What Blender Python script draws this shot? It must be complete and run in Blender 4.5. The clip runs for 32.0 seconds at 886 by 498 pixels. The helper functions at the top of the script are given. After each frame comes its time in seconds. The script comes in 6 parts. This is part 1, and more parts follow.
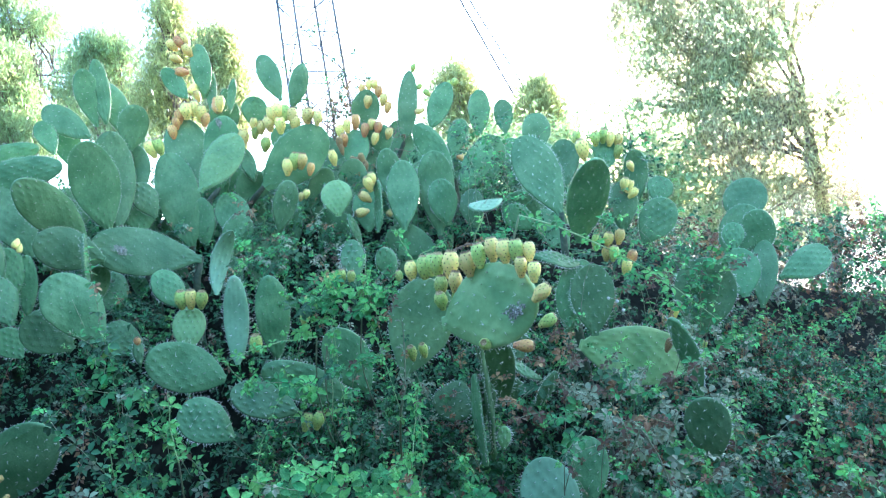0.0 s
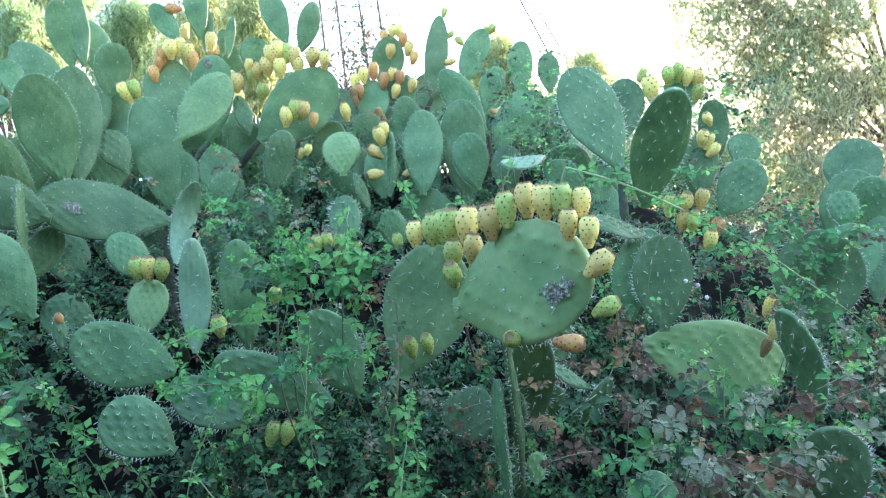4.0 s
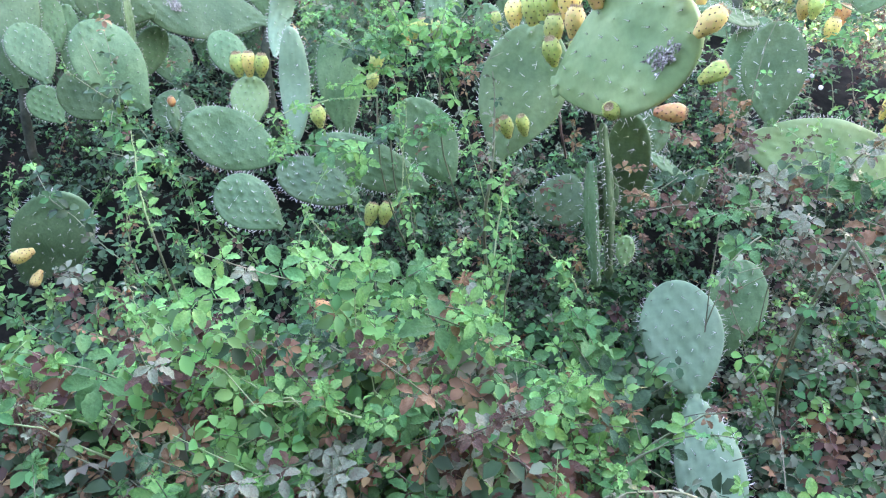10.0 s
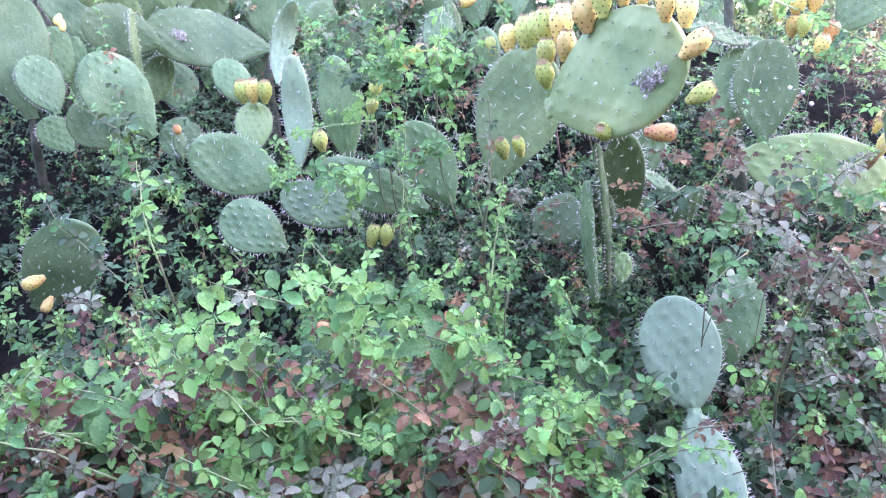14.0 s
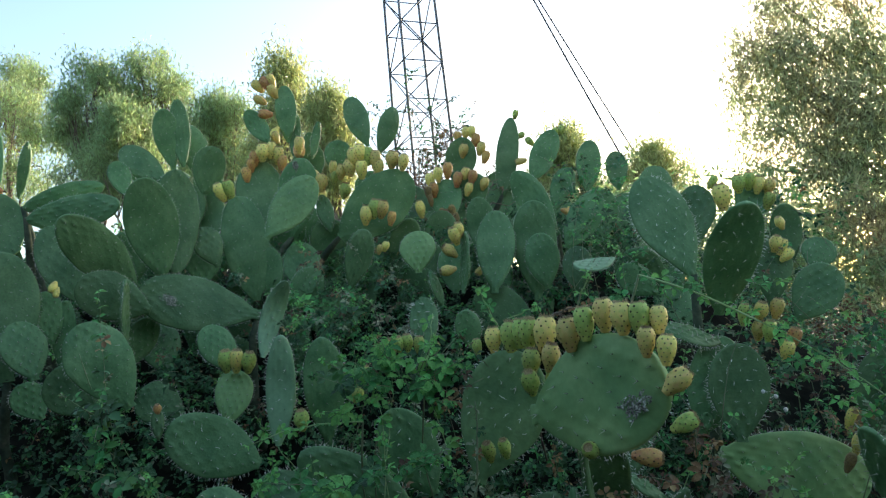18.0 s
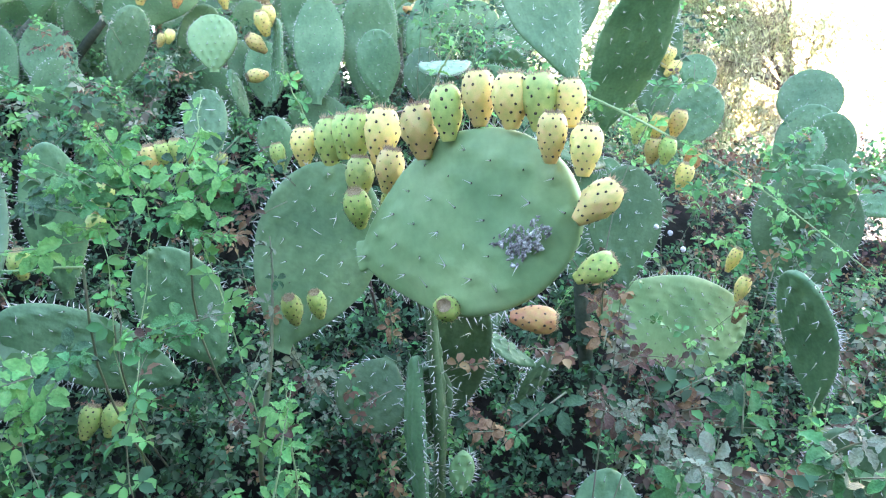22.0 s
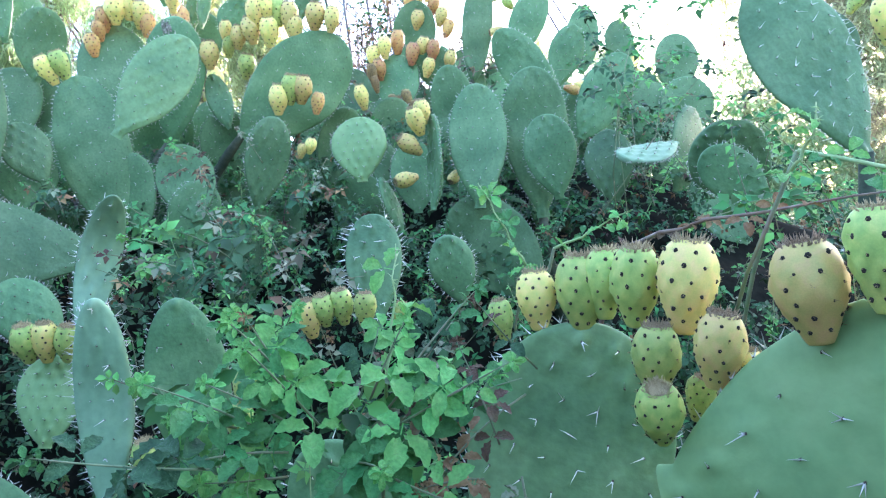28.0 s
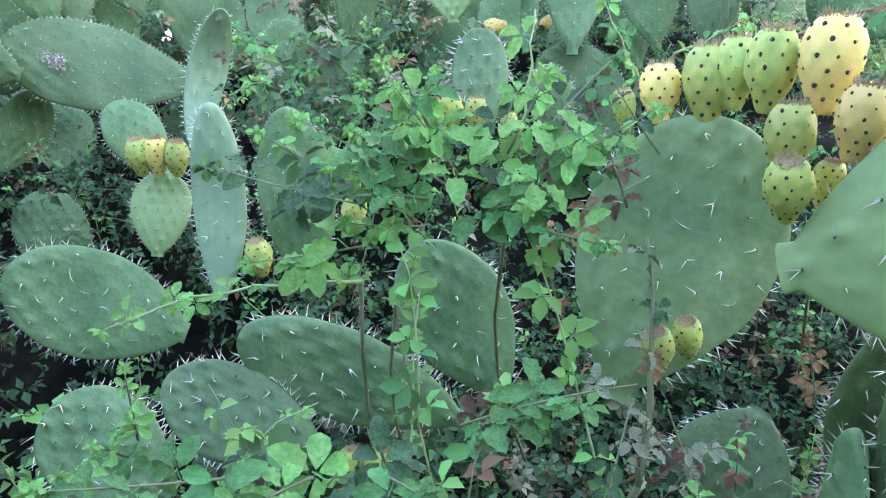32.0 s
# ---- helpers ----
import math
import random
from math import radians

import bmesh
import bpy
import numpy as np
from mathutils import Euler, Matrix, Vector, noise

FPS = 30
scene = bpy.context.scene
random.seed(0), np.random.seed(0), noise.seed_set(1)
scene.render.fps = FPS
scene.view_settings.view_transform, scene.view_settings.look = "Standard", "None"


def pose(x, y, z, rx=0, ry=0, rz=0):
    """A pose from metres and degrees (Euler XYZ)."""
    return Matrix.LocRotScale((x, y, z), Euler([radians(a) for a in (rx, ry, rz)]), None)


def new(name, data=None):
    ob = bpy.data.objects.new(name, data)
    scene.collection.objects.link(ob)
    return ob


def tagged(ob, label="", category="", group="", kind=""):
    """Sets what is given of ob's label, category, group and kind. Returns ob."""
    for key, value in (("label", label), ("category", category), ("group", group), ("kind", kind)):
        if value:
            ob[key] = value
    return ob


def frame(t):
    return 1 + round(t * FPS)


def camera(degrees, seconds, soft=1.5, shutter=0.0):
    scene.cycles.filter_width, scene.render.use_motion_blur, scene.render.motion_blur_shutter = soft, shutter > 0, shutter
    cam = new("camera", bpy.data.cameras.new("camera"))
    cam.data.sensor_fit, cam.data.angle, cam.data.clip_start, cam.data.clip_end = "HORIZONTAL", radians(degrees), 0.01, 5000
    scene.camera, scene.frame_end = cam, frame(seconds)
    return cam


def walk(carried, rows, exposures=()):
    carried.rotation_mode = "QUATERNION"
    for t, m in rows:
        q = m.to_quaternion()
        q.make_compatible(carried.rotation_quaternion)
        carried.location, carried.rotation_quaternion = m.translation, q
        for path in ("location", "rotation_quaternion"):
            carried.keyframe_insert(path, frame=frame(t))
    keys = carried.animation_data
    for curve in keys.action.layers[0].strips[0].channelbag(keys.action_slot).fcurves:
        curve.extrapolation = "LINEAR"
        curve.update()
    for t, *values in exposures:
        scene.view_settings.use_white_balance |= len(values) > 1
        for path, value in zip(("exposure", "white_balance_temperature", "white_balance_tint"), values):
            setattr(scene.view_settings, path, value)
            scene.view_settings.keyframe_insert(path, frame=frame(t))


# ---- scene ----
cam = camera(64.4, 32.0, soft=1.2)
METRES, EYE, TILT, LEAN, TURN = 3.0, 1.5, 0.0, 8.0, 0.0
ROWS = [
    (0.0, -0.0535, -0.1735, -0.0073, -8.28, 0.47, 0.69),
    (0.5, -0.0398, -0.1342, -0.0016, -3.61, 3.58, -0.31),
    (1.0, -0.0283, -0.0494, -0.0139, -2.95, 0.10, -1.14),
    (1.5, -0.0068, -0.0081, -0.0129, -0.64, 1.27, -0.86),
    (2.0, 0.0111, 0.0223, -0.0133, 2.02, 0.56, -1.00),
    (2.5, 0.0041, 0.0319, -0.0194, 3.11, 0.98, -0.92),
    (3.0, -0.0090, 0.0305, -0.0235, 2.08, 0.60, -1.16),
    (3.5, -0.0108, 0.0325, -0.0234, -0.88, -0.34, -0.94),
    (4.0, -0.0014, 0.0411, -0.0326, -4.97, -0.44, -0.82),
    (4.5, 0.0061, 0.0447, -0.0329, -7.24, -0.71, -1.15),
    (6.5, 0.0053, 0.0294, -0.0294, -3.43, -0.87, -2.86),
    (7.0, 0.0012, 0.0316, -0.0328, -2.29, -1.4, -3.24),
    (7.5, 0.0009, 0.0306, -0.0335, -1.21, -2.06, -3.51),
    (8.0, 0.0, 0.0294, -0.0355, 0.03, -3.17, -3.55),
    (8.5, -0.0038, 0.027, -0.0372, 1.48, -5.0, -3.16),
    (9.0, -0.0079, 0.0303, -0.0487, 2.16, -7.6, -2.63),
    (9.5, -0.0147, 0.0232, -0.0705, 2.49, -10.33, -2.33),
    (10.0, -0.0094, 0.0264, -0.0836, 1.95, -13.08, -1.62),
    (10.5, -0.0094, 0.0296, -0.0884, 1.05, -15.28, -1.37),
    (11.0, -0.0092, 0.0269, -0.0952, 0.6, -16.27, -1.02),
    (11.5, -0.0134, 0.026, -0.0946, 0.37, -16.25, -0.2),
    (12.0, -0.011, 0.0231, -0.0896, 0.37, -15.44, 0.08),
    (12.5, -0.0033, 0.0219, -0.088, 0.79, -14.39, 0.44),
    (13.0, -0.0069, 0.0197, -0.0869, 1.26, -13.5, 0.68),
    (13.5, -0.0043, 0.0157, -0.0848, 2.12, -12.69, 0.44),
    (15.5, -0.0015, 0.021, -0.0594, 0.47, -6.62, -4.33),
    (16.0, -0.0067, 0.0171, -0.0596, -0.0, -4.04, -4.79),
    (16.5, -0.0029, 0.0196, -0.0362, 1.43, -0.43, -4.48),
    (17.0, -0.0104, 0.0146, -0.0128, 1.65, 3.4, -3.83),
    (17.5, -0.0176, 0.0081, -0.0104, 1.98, 6.15, -2.83),
    (18.0, -0.0179, 0.01, -0.0132, 0.03, 6.1, -2.05),
    (18.5, -0.0138, 0.0132, -0.0206, -3.06, 5.16, -1.8),
    (19.0, -0.01, 0.0113, -0.0167, -3.78, 4.73, -2.3),
    (19.5, -0.0037, 0.0164, -0.0218, -2.65, 4.77, -3.34),
    (20.0, -0.0117, 0.0183, -0.036, -1.24, 3.7, -4.16),
    (20.5, -0.0232, 0.0187, -0.037, 1.23, 0.88, -4.02),
    (21.0, -0.0184, 0.0431, -0.0394, -1.0, -2.49, -3.45),
    (21.5, 0.0001, 0.1143, -0.0539, -4.68, -6.54, -3.06),
    (22.0, 0.0088, 0.2093, -0.0375, -13.58, -5.88, -3.61),
    (22.5, -0.0058, 0.2719, -0.0408, -20.45, -5.08, -3.5),
    (23.0, -0.013, 0.3077, -0.0376, -23.13, -4.75, -3.3),
    (23.5, -0.0128, 0.3375, -0.0381, -21.12, -4.16, -2.95),
    (24.0, -0.0023, 0.3649, -0.0397, -17.48, -3.56, -2.66),
    (24.5, 0.0027, 0.3811, -0.0415, -14.61, -2.83, -3.42),
    (25.0, 0.003, 0.369, -0.0443, -13.04, -2.67, -4.05),
    (25.5, 0.0176, 0.3624, -0.0472, -15.11, -2.24, -4.39),
    (27.5, 0.0071, 0.3671, -0.0177, -10.09, -0.81, 0.33),
    (28.0, -0.0277, 0.3652, -0.0074, -4.03, 0.3, 0.43),
    (28.5, -0.0442, 0.357, -0.011, 1.62, 2.12, -0.68),
    (29.0, -0.0574, 0.3454, -0.0104, 5.64, 2.98, -2.02),
    (29.5, -0.0714, 0.3413, -0.0112, 8.31, 2.59, -2.45),
    (30.0, -0.0833, 0.3394, -0.0146, 9.7, 1.69, -2.31),
    (30.5, -0.0902, 0.3365, -0.0186, 8.6, -0.19, -2.23),
    (31.0, -0.0564, 0.3453, -0.0232, 7.08, -2.22, -1.95),
    (31.5, -0.0317, 0.3483, -0.029, 4.06, -5.3, -2.07),
    (32.0, -0.0502, 0.3555, -0.0444, 0.99, -9.1, -2.1),
]
EXPOSURES = [(0.0, 3.80, 4950, 15), (0.5, 2.90, 5600, 11), (1.0, 2.15, 5900, 10), (2.0, 3.00, 5900, 23), (3.0, 3.55, 5600, 25), (8.0, 3.95, 5400, 27), (10.0, 4.56, 6160, 50), (13.0, 4.84, 6060, 70), (15.5, 4.83, 6060, 72), (16.5, 4.68, 6060, 68), (17.0, 4.30, 5750, 40), (17.5, 2.75, 5800, 17), (18.5, 1.90, 6100, 11), (20.5, 2.10, 6100, 10), (21.0, 2.75, 6000, 19), (21.5, 3.89, 5810, 34), (22.0, 4.29, 5710, 36), (23.0, 4.06, 5610, 35), (25.0, 4.06, 5630, 37), (28.0, 3.76, 5300, 29), (29.0, 3.76, 5400, 30), (30.0, 3.61, 5600, 32), (31.0, 3.97, 5980, 35), (32.0, 4.17, 6080, 39)]
walk(cam, [(t, pose(0, 0, EYE, TILT, LEAN, TURN) @ pose(METRES * x, METRES * y, METRES * z, 90 + pitch, roll, yaw)) for t, x, y, z, yaw, pitch, roll in ROWS], EXPOSURES)

# ---- sky and sun ----
SUN_UP, SUN_TURN = radians(8.0), radians(38.9)
world = bpy.data.worlds.new("sky")
scene.world = world
world.use_nodes = True
wn = world.node_tree.nodes
sky = wn.new("ShaderNodeTexSky")
sky.sky_type, sky.sun_disc = "NISHITA", False
sky.sun_elevation, sky.sun_rotation = SUN_UP, SUN_TURN
sky.dust_density, sky.air_density, sky.ozone_density = 1.7, 1.0, 1.0
wn["Background"].inputs["Strength"].default_value = 0.15
world.node_tree.links.new(sky.outputs["Color"], wn["Background"].inputs["Color"])
sun = new("sun", bpy.data.lights.new("sun", "SUN"))
sun.data.energy, sun.data.angle, sun.data.color = 3.0, radians(0.5), (1.0, 0.84, 0.62)
sun_way = Vector((math.sin(SUN_TURN) * math.cos(SUN_UP), math.cos(SUN_TURN) * math.cos(SUN_UP), math.sin(SUN_UP)))
sun.matrix_world = Matrix.Translation(sun_way * 30) @ (-sun_way).to_track_quat("-Z", "Y").to_matrix().to_4x4()


# ---- materials ----
def material(name, colours, scale=8.0, rough=0.5, bump=0.15, bump_scale=60.0, spread=0.12, see_through=0.0, metal=0.0, island=False, mottle=0.0, gloss=0.5, glow=1.3, blush=None):
    """Noise between colours, a second finer mottle, random tone for each object or leaf, relief and, for leaves, light through them."""
    m = bpy.data.materials.new(name)
    m.use_nodes = True
    nt = m.node_tree
    n, link = nt.nodes, nt.links.new
    b = n["Principled BSDF"]
    co = n.new("ShaderNodeTexCoord")
    no = n.new("ShaderNodeTexNoise")
    no.inputs["Scale"].default_value, no.inputs["Detail"].default_value = scale, 5
    link(co.outputs["Object"], no.inputs["Vector"])
    ramp = n.new("ShaderNodeValToRGB")
    el = ramp.color_ramp.elements
    while len(el) < len(colours):
        el.new(0.5)
    for i, c in enumerate(colours):
        el[i].position = 0.3 + 0.4 * i / max(1, len(colours) - 1)
        el[i].color = (*c, 1)
    link(no.outputs["Fac"], ramp.inputs["Fac"])
    fine = n.new("ShaderNodeTexNoise")
    fine.inputs["Scale"].default_value, fine.inputs["Detail"].default_value = bump_scale, 6
    link(co.outputs["Object"], fine.inputs["Vector"])
    if island:
        rnd = n.new("ShaderNodeNewGeometry").outputs["Random Per Island"]
    else:
        rnd = n.new("ShaderNodeObjectInfo").outputs["Random"]
    tone = n.new("ShaderNodeMapRange")
    tone.inputs["To Min"].default_value, tone.inputs["To Max"].default_value = 1 - spread * 2, 1 + spread * 2
    link(rnd, tone.inputs["Value"])
    hue = n.new("ShaderNodeMapRange")
    hue.inputs["To Min"].default_value, hue.inputs["To Max"].default_value = 0.5 - spread * 0.1, 0.5 + spread * 0.1
    link(rnd, hue.inputs["Value"])
    speck = n.new("ShaderNodeMapRange")
    speck.inputs["From Min"].default_value, speck.inputs["From Max"].default_value = 0.3, 0.7
    speck.inputs["To Min"].default_value, speck.inputs["To Max"].default_value = 1 - mottle, 1 + mottle
    link(fine.outputs["Fac"], speck.inputs["Value"])
    mul = n.new("ShaderNodeMath")
    mul.operation = "MULTIPLY"
    link(tone.outputs["Result"], mul.inputs[0])
    link(speck.outputs["Result"], mul.inputs[1])
    hsv = n.new("ShaderNodeHueSaturation")
    colour = ramp.outputs["Color"]
    if blush:
        # ripeness: another tone creeps up from the stalk end, unevenly
        xyz = n.new("ShaderNodeSeparateXYZ")
        link(co.outputs["Object"], xyz.inputs[0])
        big = n.new("ShaderNodeTexNoise")
        big.inputs["Scale"].default_value = 2.4
        link(co.outputs["Object"], big.inputs["Vector"])
        lift = n.new("ShaderNodeMath")
        lift.operation = "MULTIPLY_ADD"
        link(big.outputs["Fac"], lift.inputs[0])
        lift.inputs[1].default_value = -1.1
        link(xyz.outputs["Z"], lift.inputs[2])
        amount = n.new("ShaderNodeMapRange")
        amount.inputs["From Min"].default_value, amount.inputs["From Max"].default_value = -0.6, 0.35
        amount.inputs["To Min"].default_value, amount.inputs["To Max"].default_value = 0.5, 0.0
        link(lift.outputs["Value"], amount.inputs["Value"])
        blend = n.new("ShaderNodeMix")
        blend.data_type = "RGBA"
        link(amount.outputs["Result"], blend.inputs[0])
        link(colour, blend.inputs[6])
        blend.inputs[7].default_value = (*blush, 1)
        colour = blend.outputs[2]
    link(colour, hsv.inputs["Color"])
    link(hue.outputs["Result"], hsv.inputs["Hue"])
    link(mul.outputs["Value"], hsv.inputs["Value"])
    link(hsv.outputs["Color"], b.inputs["Base Color"])
    b.inputs["Roughness"].default_value, b.inputs["Metallic"].default_value = rough, metal
    b.inputs["Specular IOR Level"].default_value = gloss
    if bump:
        bm_ = n.new("ShaderNodeBump")
        bm_.inputs["Strength"].default_value, bm_.inputs["Distance"].default_value = bump, 0.004
        link(fine.outputs["Fac"], bm_.inputs["Height"])
        link(bm_.outputs["Normal"], b.inputs["Normal"])
    if see_through:
        tr = n.new("ShaderNodeBsdfTranslucent")
        warm = n.new("ShaderNodeHueSaturation")
        warm.inputs["Value"].default_value, warm.inputs["Saturation"].default_value, warm.inputs["Hue"].default_value = glow, 1.05, 0.495
        link(hsv.outputs["Color"], warm.inputs["Color"])
        link(warm.outputs["Color"], tr.inputs["Color"])
        mix = n.new("ShaderNodeMixShader")
        mix.inputs["Fac"].default_value = see_through
        link(b.outputs["BSDF"], mix.inputs[1])
        link(tr.outputs["BSDF"], mix.inputs[2])
        link(mix.outputs["Shader"], n["Material Output"].inputs["Surface"])
    return m


PAD = material("cactus skin", [(0.075, 0.156, 0.061), (0.115, 0.21, 0.083), (0.176, 0.282, 0.12)], 9, 0.5, 0.3, 140, 0.10, mottle=0.13, gloss=0.24)
PAD_NEAR = material("cactus skin, yellowish", [(0.155, 0.30, 0.112), (0.25, 0.40, 0.145), (0.39, 0.51, 0.20)], 5, 0.52, 0.12, 70, 0.05, mottle=0.08, gloss=0.3)
PAD_MID = material("cactus skin, dull green", [(0.118, 0.216, 0.088), (0.174, 0.286, 0.113), (0.256, 0.36, 0.15)], 6, 0.52, 0.25, 90, 0.05, mottle=0.14, gloss=0.28)
PAD_PALE = material("cactus skin, pale bloom", [(0.19, 0.32, 0.16), (0.24, 0.385, 0.20), (0.30, 0.43, 0.25)], 6, 0.55, 0.12, 80, 0.06, mottle=0.08, gloss=0.3)
BARK_PAD = material("old woody cactus stem", [(0.045, 0.06, 0.038), (0.075, 0.09, 0.055), (0.12, 0.12, 0.08)], 14, 0.9, 0.6, 60, 0.1, mottle=0.25, gloss=0.1)
SPINE = material("pale spines", [(0.66, 0.62, 0.50), (0.82, 0.79, 0.68)], 30, 0.5, 0, 60, 0.08)
AREOLE = material("dark areoles", [(0.05, 0.04, 0.022), (0.10, 0.075, 0.045)], 30, 0.9, 0, 60, 0.1)
DOT = material("dark fruit dots", [(0.018, 0.013, 0.008), (0.04, 0.03, 0.018)], 30, 0.9, 0, 60, 0.1)
SCAR = material("grey corky scar", [(0.13, 0.125, 0.09), (0.33, 0.31, 0.245), (0.55, 0.53, 0.43)], 110, 0.95, 0.8, 240, 0.2, mottle=0.3, gloss=0.1, island=True)
SKIN = {
    "y": material("yellow fruit skin", [(0.60, 0.58, 0.14), (0.76, 0.62, 0.16), (0.84, 0.58, 0.20)], 6, 0.5, 0.05, 60, 0.12, mottle=0.06, gloss=0.35, blush=(0.62, 0.36, 0.11)),
    "g": material("green fruit skin", [(0.25, 0.37, 0.08), (0.37, 0.46, 0.10), (0.52, 0.53, 0.13)], 6, 0.5, 0.05, 60, 0.12, mottle=0.06, gloss=0.35, blush=(0.50, 0.42, 0.12)),
    "o": material("orange fruit skin", [(0.60, 0.42, 0.11), (0.60, 0.34, 0.10), (0.54, 0.22, 0.09)], 6, 0.5, 0.05, 60, 0.12, mottle=0.06, gloss=0.35, blush=(0.45, 0.14, 0.07)),
    "b": material("brown dried fruit skin", [(0.12, 0.07, 0.03), (0.24, 0.15, 0.05), (0.34, 0.24, 0.07)], 20, 0.7, 0.4, 120, 0.12, mottle=0.12),
}
CROWN = material("dry fruit crown", [(0.22, 0.14, 0.06), (0.42, 0.30, 0.14), (0.56, 0.43, 0.23)], 120, 0.9, 0.6, 200, 0.12, mottle=0.2)
LEAF = [
    material("young bramble leaf", [(0.122, 0.32, 0.078), (0.18, 0.405, 0.105), (0.27, 0.495, 0.142)], 3, 0.5, 0.5, 14, 0.2, 0.3, island=True, mottle=0.16, gloss=0.14),
    material("green bramble leaf", [(0.057, 0.167, 0.048), (0.084, 0.22, 0.064), (0.128, 0.288, 0.088)], 3, 0.5, 0.5, 14, 0.24, 0.2, island=True, mottle=0.16, gloss=0.14),
    # darkened leaf: stands in for the shade inside the hedge
    material("bramble leaf darkened for shade", [(0.03, 0.072, 0.029), (0.05, 0.108, 0.043), (0.082, 0.15, 0.063)], 3, 0.5, 0.5, 14, 0.24, 0.08, island=True, mottle=0.16, gloss=0.14),
    material("reddish bramble leaf", [(0.082, 0.046, 0.03), (0.125, 0.072, 0.042), (0.12, 0.105, 0.058)], 3, 0.5, 0.5, 14, 0.22, 0.15, island=True, mottle=0.16, gloss=0.14),
    material("dead brown leaf", [(0.15, 0.082, 0.036), (0.235, 0.138, 0.062), (0.34, 0.225, 0.115)], 3, 0.75, 0.4, 25, 0.22, 0.15, island=True, mottle=0.08, gloss=0.2),
    material("grey-green dusty leaf", [(0.165, 0.205, 0.115), (0.215, 0.25, 0.14), (0.24, 0.22, 0.135)], 3, 0.5, 0.5, 14, 0.2, 0.12, island=True, mottle=0.16, gloss=0.14),
]
CANE = material("bramble cane", [(0.11, 0.15, 0.06), (0.17, 0.20, 0.09), (0.22, 0.18, 0.11)], 25, 0.6, 0.3, 120, 0.15, mottle=0.12)
SHOOT = material("pale green young shoot", [(0.24, 0.34, 0.13), (0.32, 0.43, 0.17), (0.38, 0.46, 0.22)], 25, 0.55, 0.2, 120, 0.12, mottle=0.1, gloss=0.2)
DRY_CANE = material("dry twig", [(0.10, 0.06, 0.04), (0.17, 0.11, 0.08), (0.26, 0.20, 0.15)], 25, 0.8, 0.3, 120, 0.15, mottle=0.15)
# near-black: the shade of the hollows under the leaves is in this colour
SOIL = material("soil with leaf litter, darkened for shade", [(0.004, 0.005, 0.003), (0.010, 0.011, 0.007), (0.024, 0.021, 0.014)], 5, 0.95, 0.8, 25, 0.0, mottle=0.4, gloss=0.05)
BARK = material("tree bark", [(0.09, 0.065, 0.05), (0.17, 0.13, 0.10), (0.26, 0.21, 0.17)], 5, 0.9, 0.7, 30, 0.1, mottle=0.2)
TREE_LEAF = material("eucalyptus leaves", [(0.19, 0.28, 0.12), (0.25, 0.34, 0.15), (0.32, 0.40, 0.18)], 1.5, 0.5, 0, 20, 0.18, 0.42, island=True, glow=1.35)
EUCALYPT = material("olive eucalyptus leaves", [(0.31, 0.38, 0.20), (0.40, 0.43, 0.23), (0.49, 0.42, 0.25)], 1.2, 0.5, 0, 20, 0.24, 0.46, island=True, glow=1.2)
# the yellow of low sunlight on the far crowns is put into this leaf colour
TREE_SUNLIT = material("yellowish leaves with sunlight in the colour", [(0.27, 0.33, 0.13), (0.35, 0.39, 0.16), (0.42, 0.43, 0.19)], 3, 0.4, 0, 20, 0.16, 0.55, island=True, glow=1.25)
STEEL = material("weathered galvanised steel", [(0.10, 0.10, 0.11), (0.16, 0.16, 0.17)], 6, 0.6, 0.1, 40, 0.08, metal=0.6)
CABLE = material("black cable sheath", [(0.02, 0.02, 0.022), (0.04, 0.04, 0.042)], 8, 0.6, 0.1, 60, 0.05)


# ---- mesh helpers ----
def mesh_of(name, verts, faces, mats, index=None, smooth=True):
    me = bpy.data.meshes.new(name)
    me.from_pydata(verts.tolist() if isinstance(verts, np.ndarray) else verts, [], faces.tolist() if isinstance(faces, np.ndarray) else faces)
    for m in mats:
        me.materials.append(m)
    if index is not None:
        me.polygons.foreach_set("material_index", np.asarray(index, dtype=np.int32))
    if smooth:
        me.polygons.foreach_set("use_smooth", np.ones(len(me.polygons), dtype=bool))
    me.update()
    return me


def part(name, me, parent, label="", kind=""):
    ob = new(name, me)
    ob.parent = parent
    return tagged(ob, label, "", "", kind)


class Pile:
    """Gathers many small pieces into one mesh."""

    def __init__(self):
        self.v, self.f, self.m, self.n = [], [], [], 0

    def add(self, verts, faces, mat=0):
        self.v.append(np.asarray(verts, dtype=float))
        self.f.extend([tuple(i + self.n for i in f) for f in faces])
        self.m.extend([mat] * len(faces))
        self.n += len(verts)

    def mesh(self, name, mats, smooth=True):
        return mesh_of(name, np.concatenate(self.v), self.f, mats, self.m, smooth)


def tube_into(pile, path, radii, sides=5, mat=0, close=True):
    path = [Vector(p) for p in path]
    rings = []
    for i, p in enumerate(path):
        way = (path[min(i + 1, len(path) - 1)] - path[max(i - 1, 0)]).normalized()
        side = way.orthogonal().normalized()
        up = way.cross(side)
        rings.append([p + radii[i] * (math.cos(a) * side + math.sin(a) * up) for a in [2 * math.pi * k / sides for k in range(sides)]])
    verts = [tuple(v) for r in rings for v in r]
    faces = []
    for i in range(len(path) - 1):
        for k in range(sides):
            a, b = i * sides + k, i * sides + (k + 1) % sides
            faces.append((a, b, b + sides, a + sides))
    if close:
        faces.append(tuple(range(sides))[::-1])
        faces.append(tuple((len(path) - 1) * sides + k for k in range(sides)))
    pile.add(verts, faces, mat)


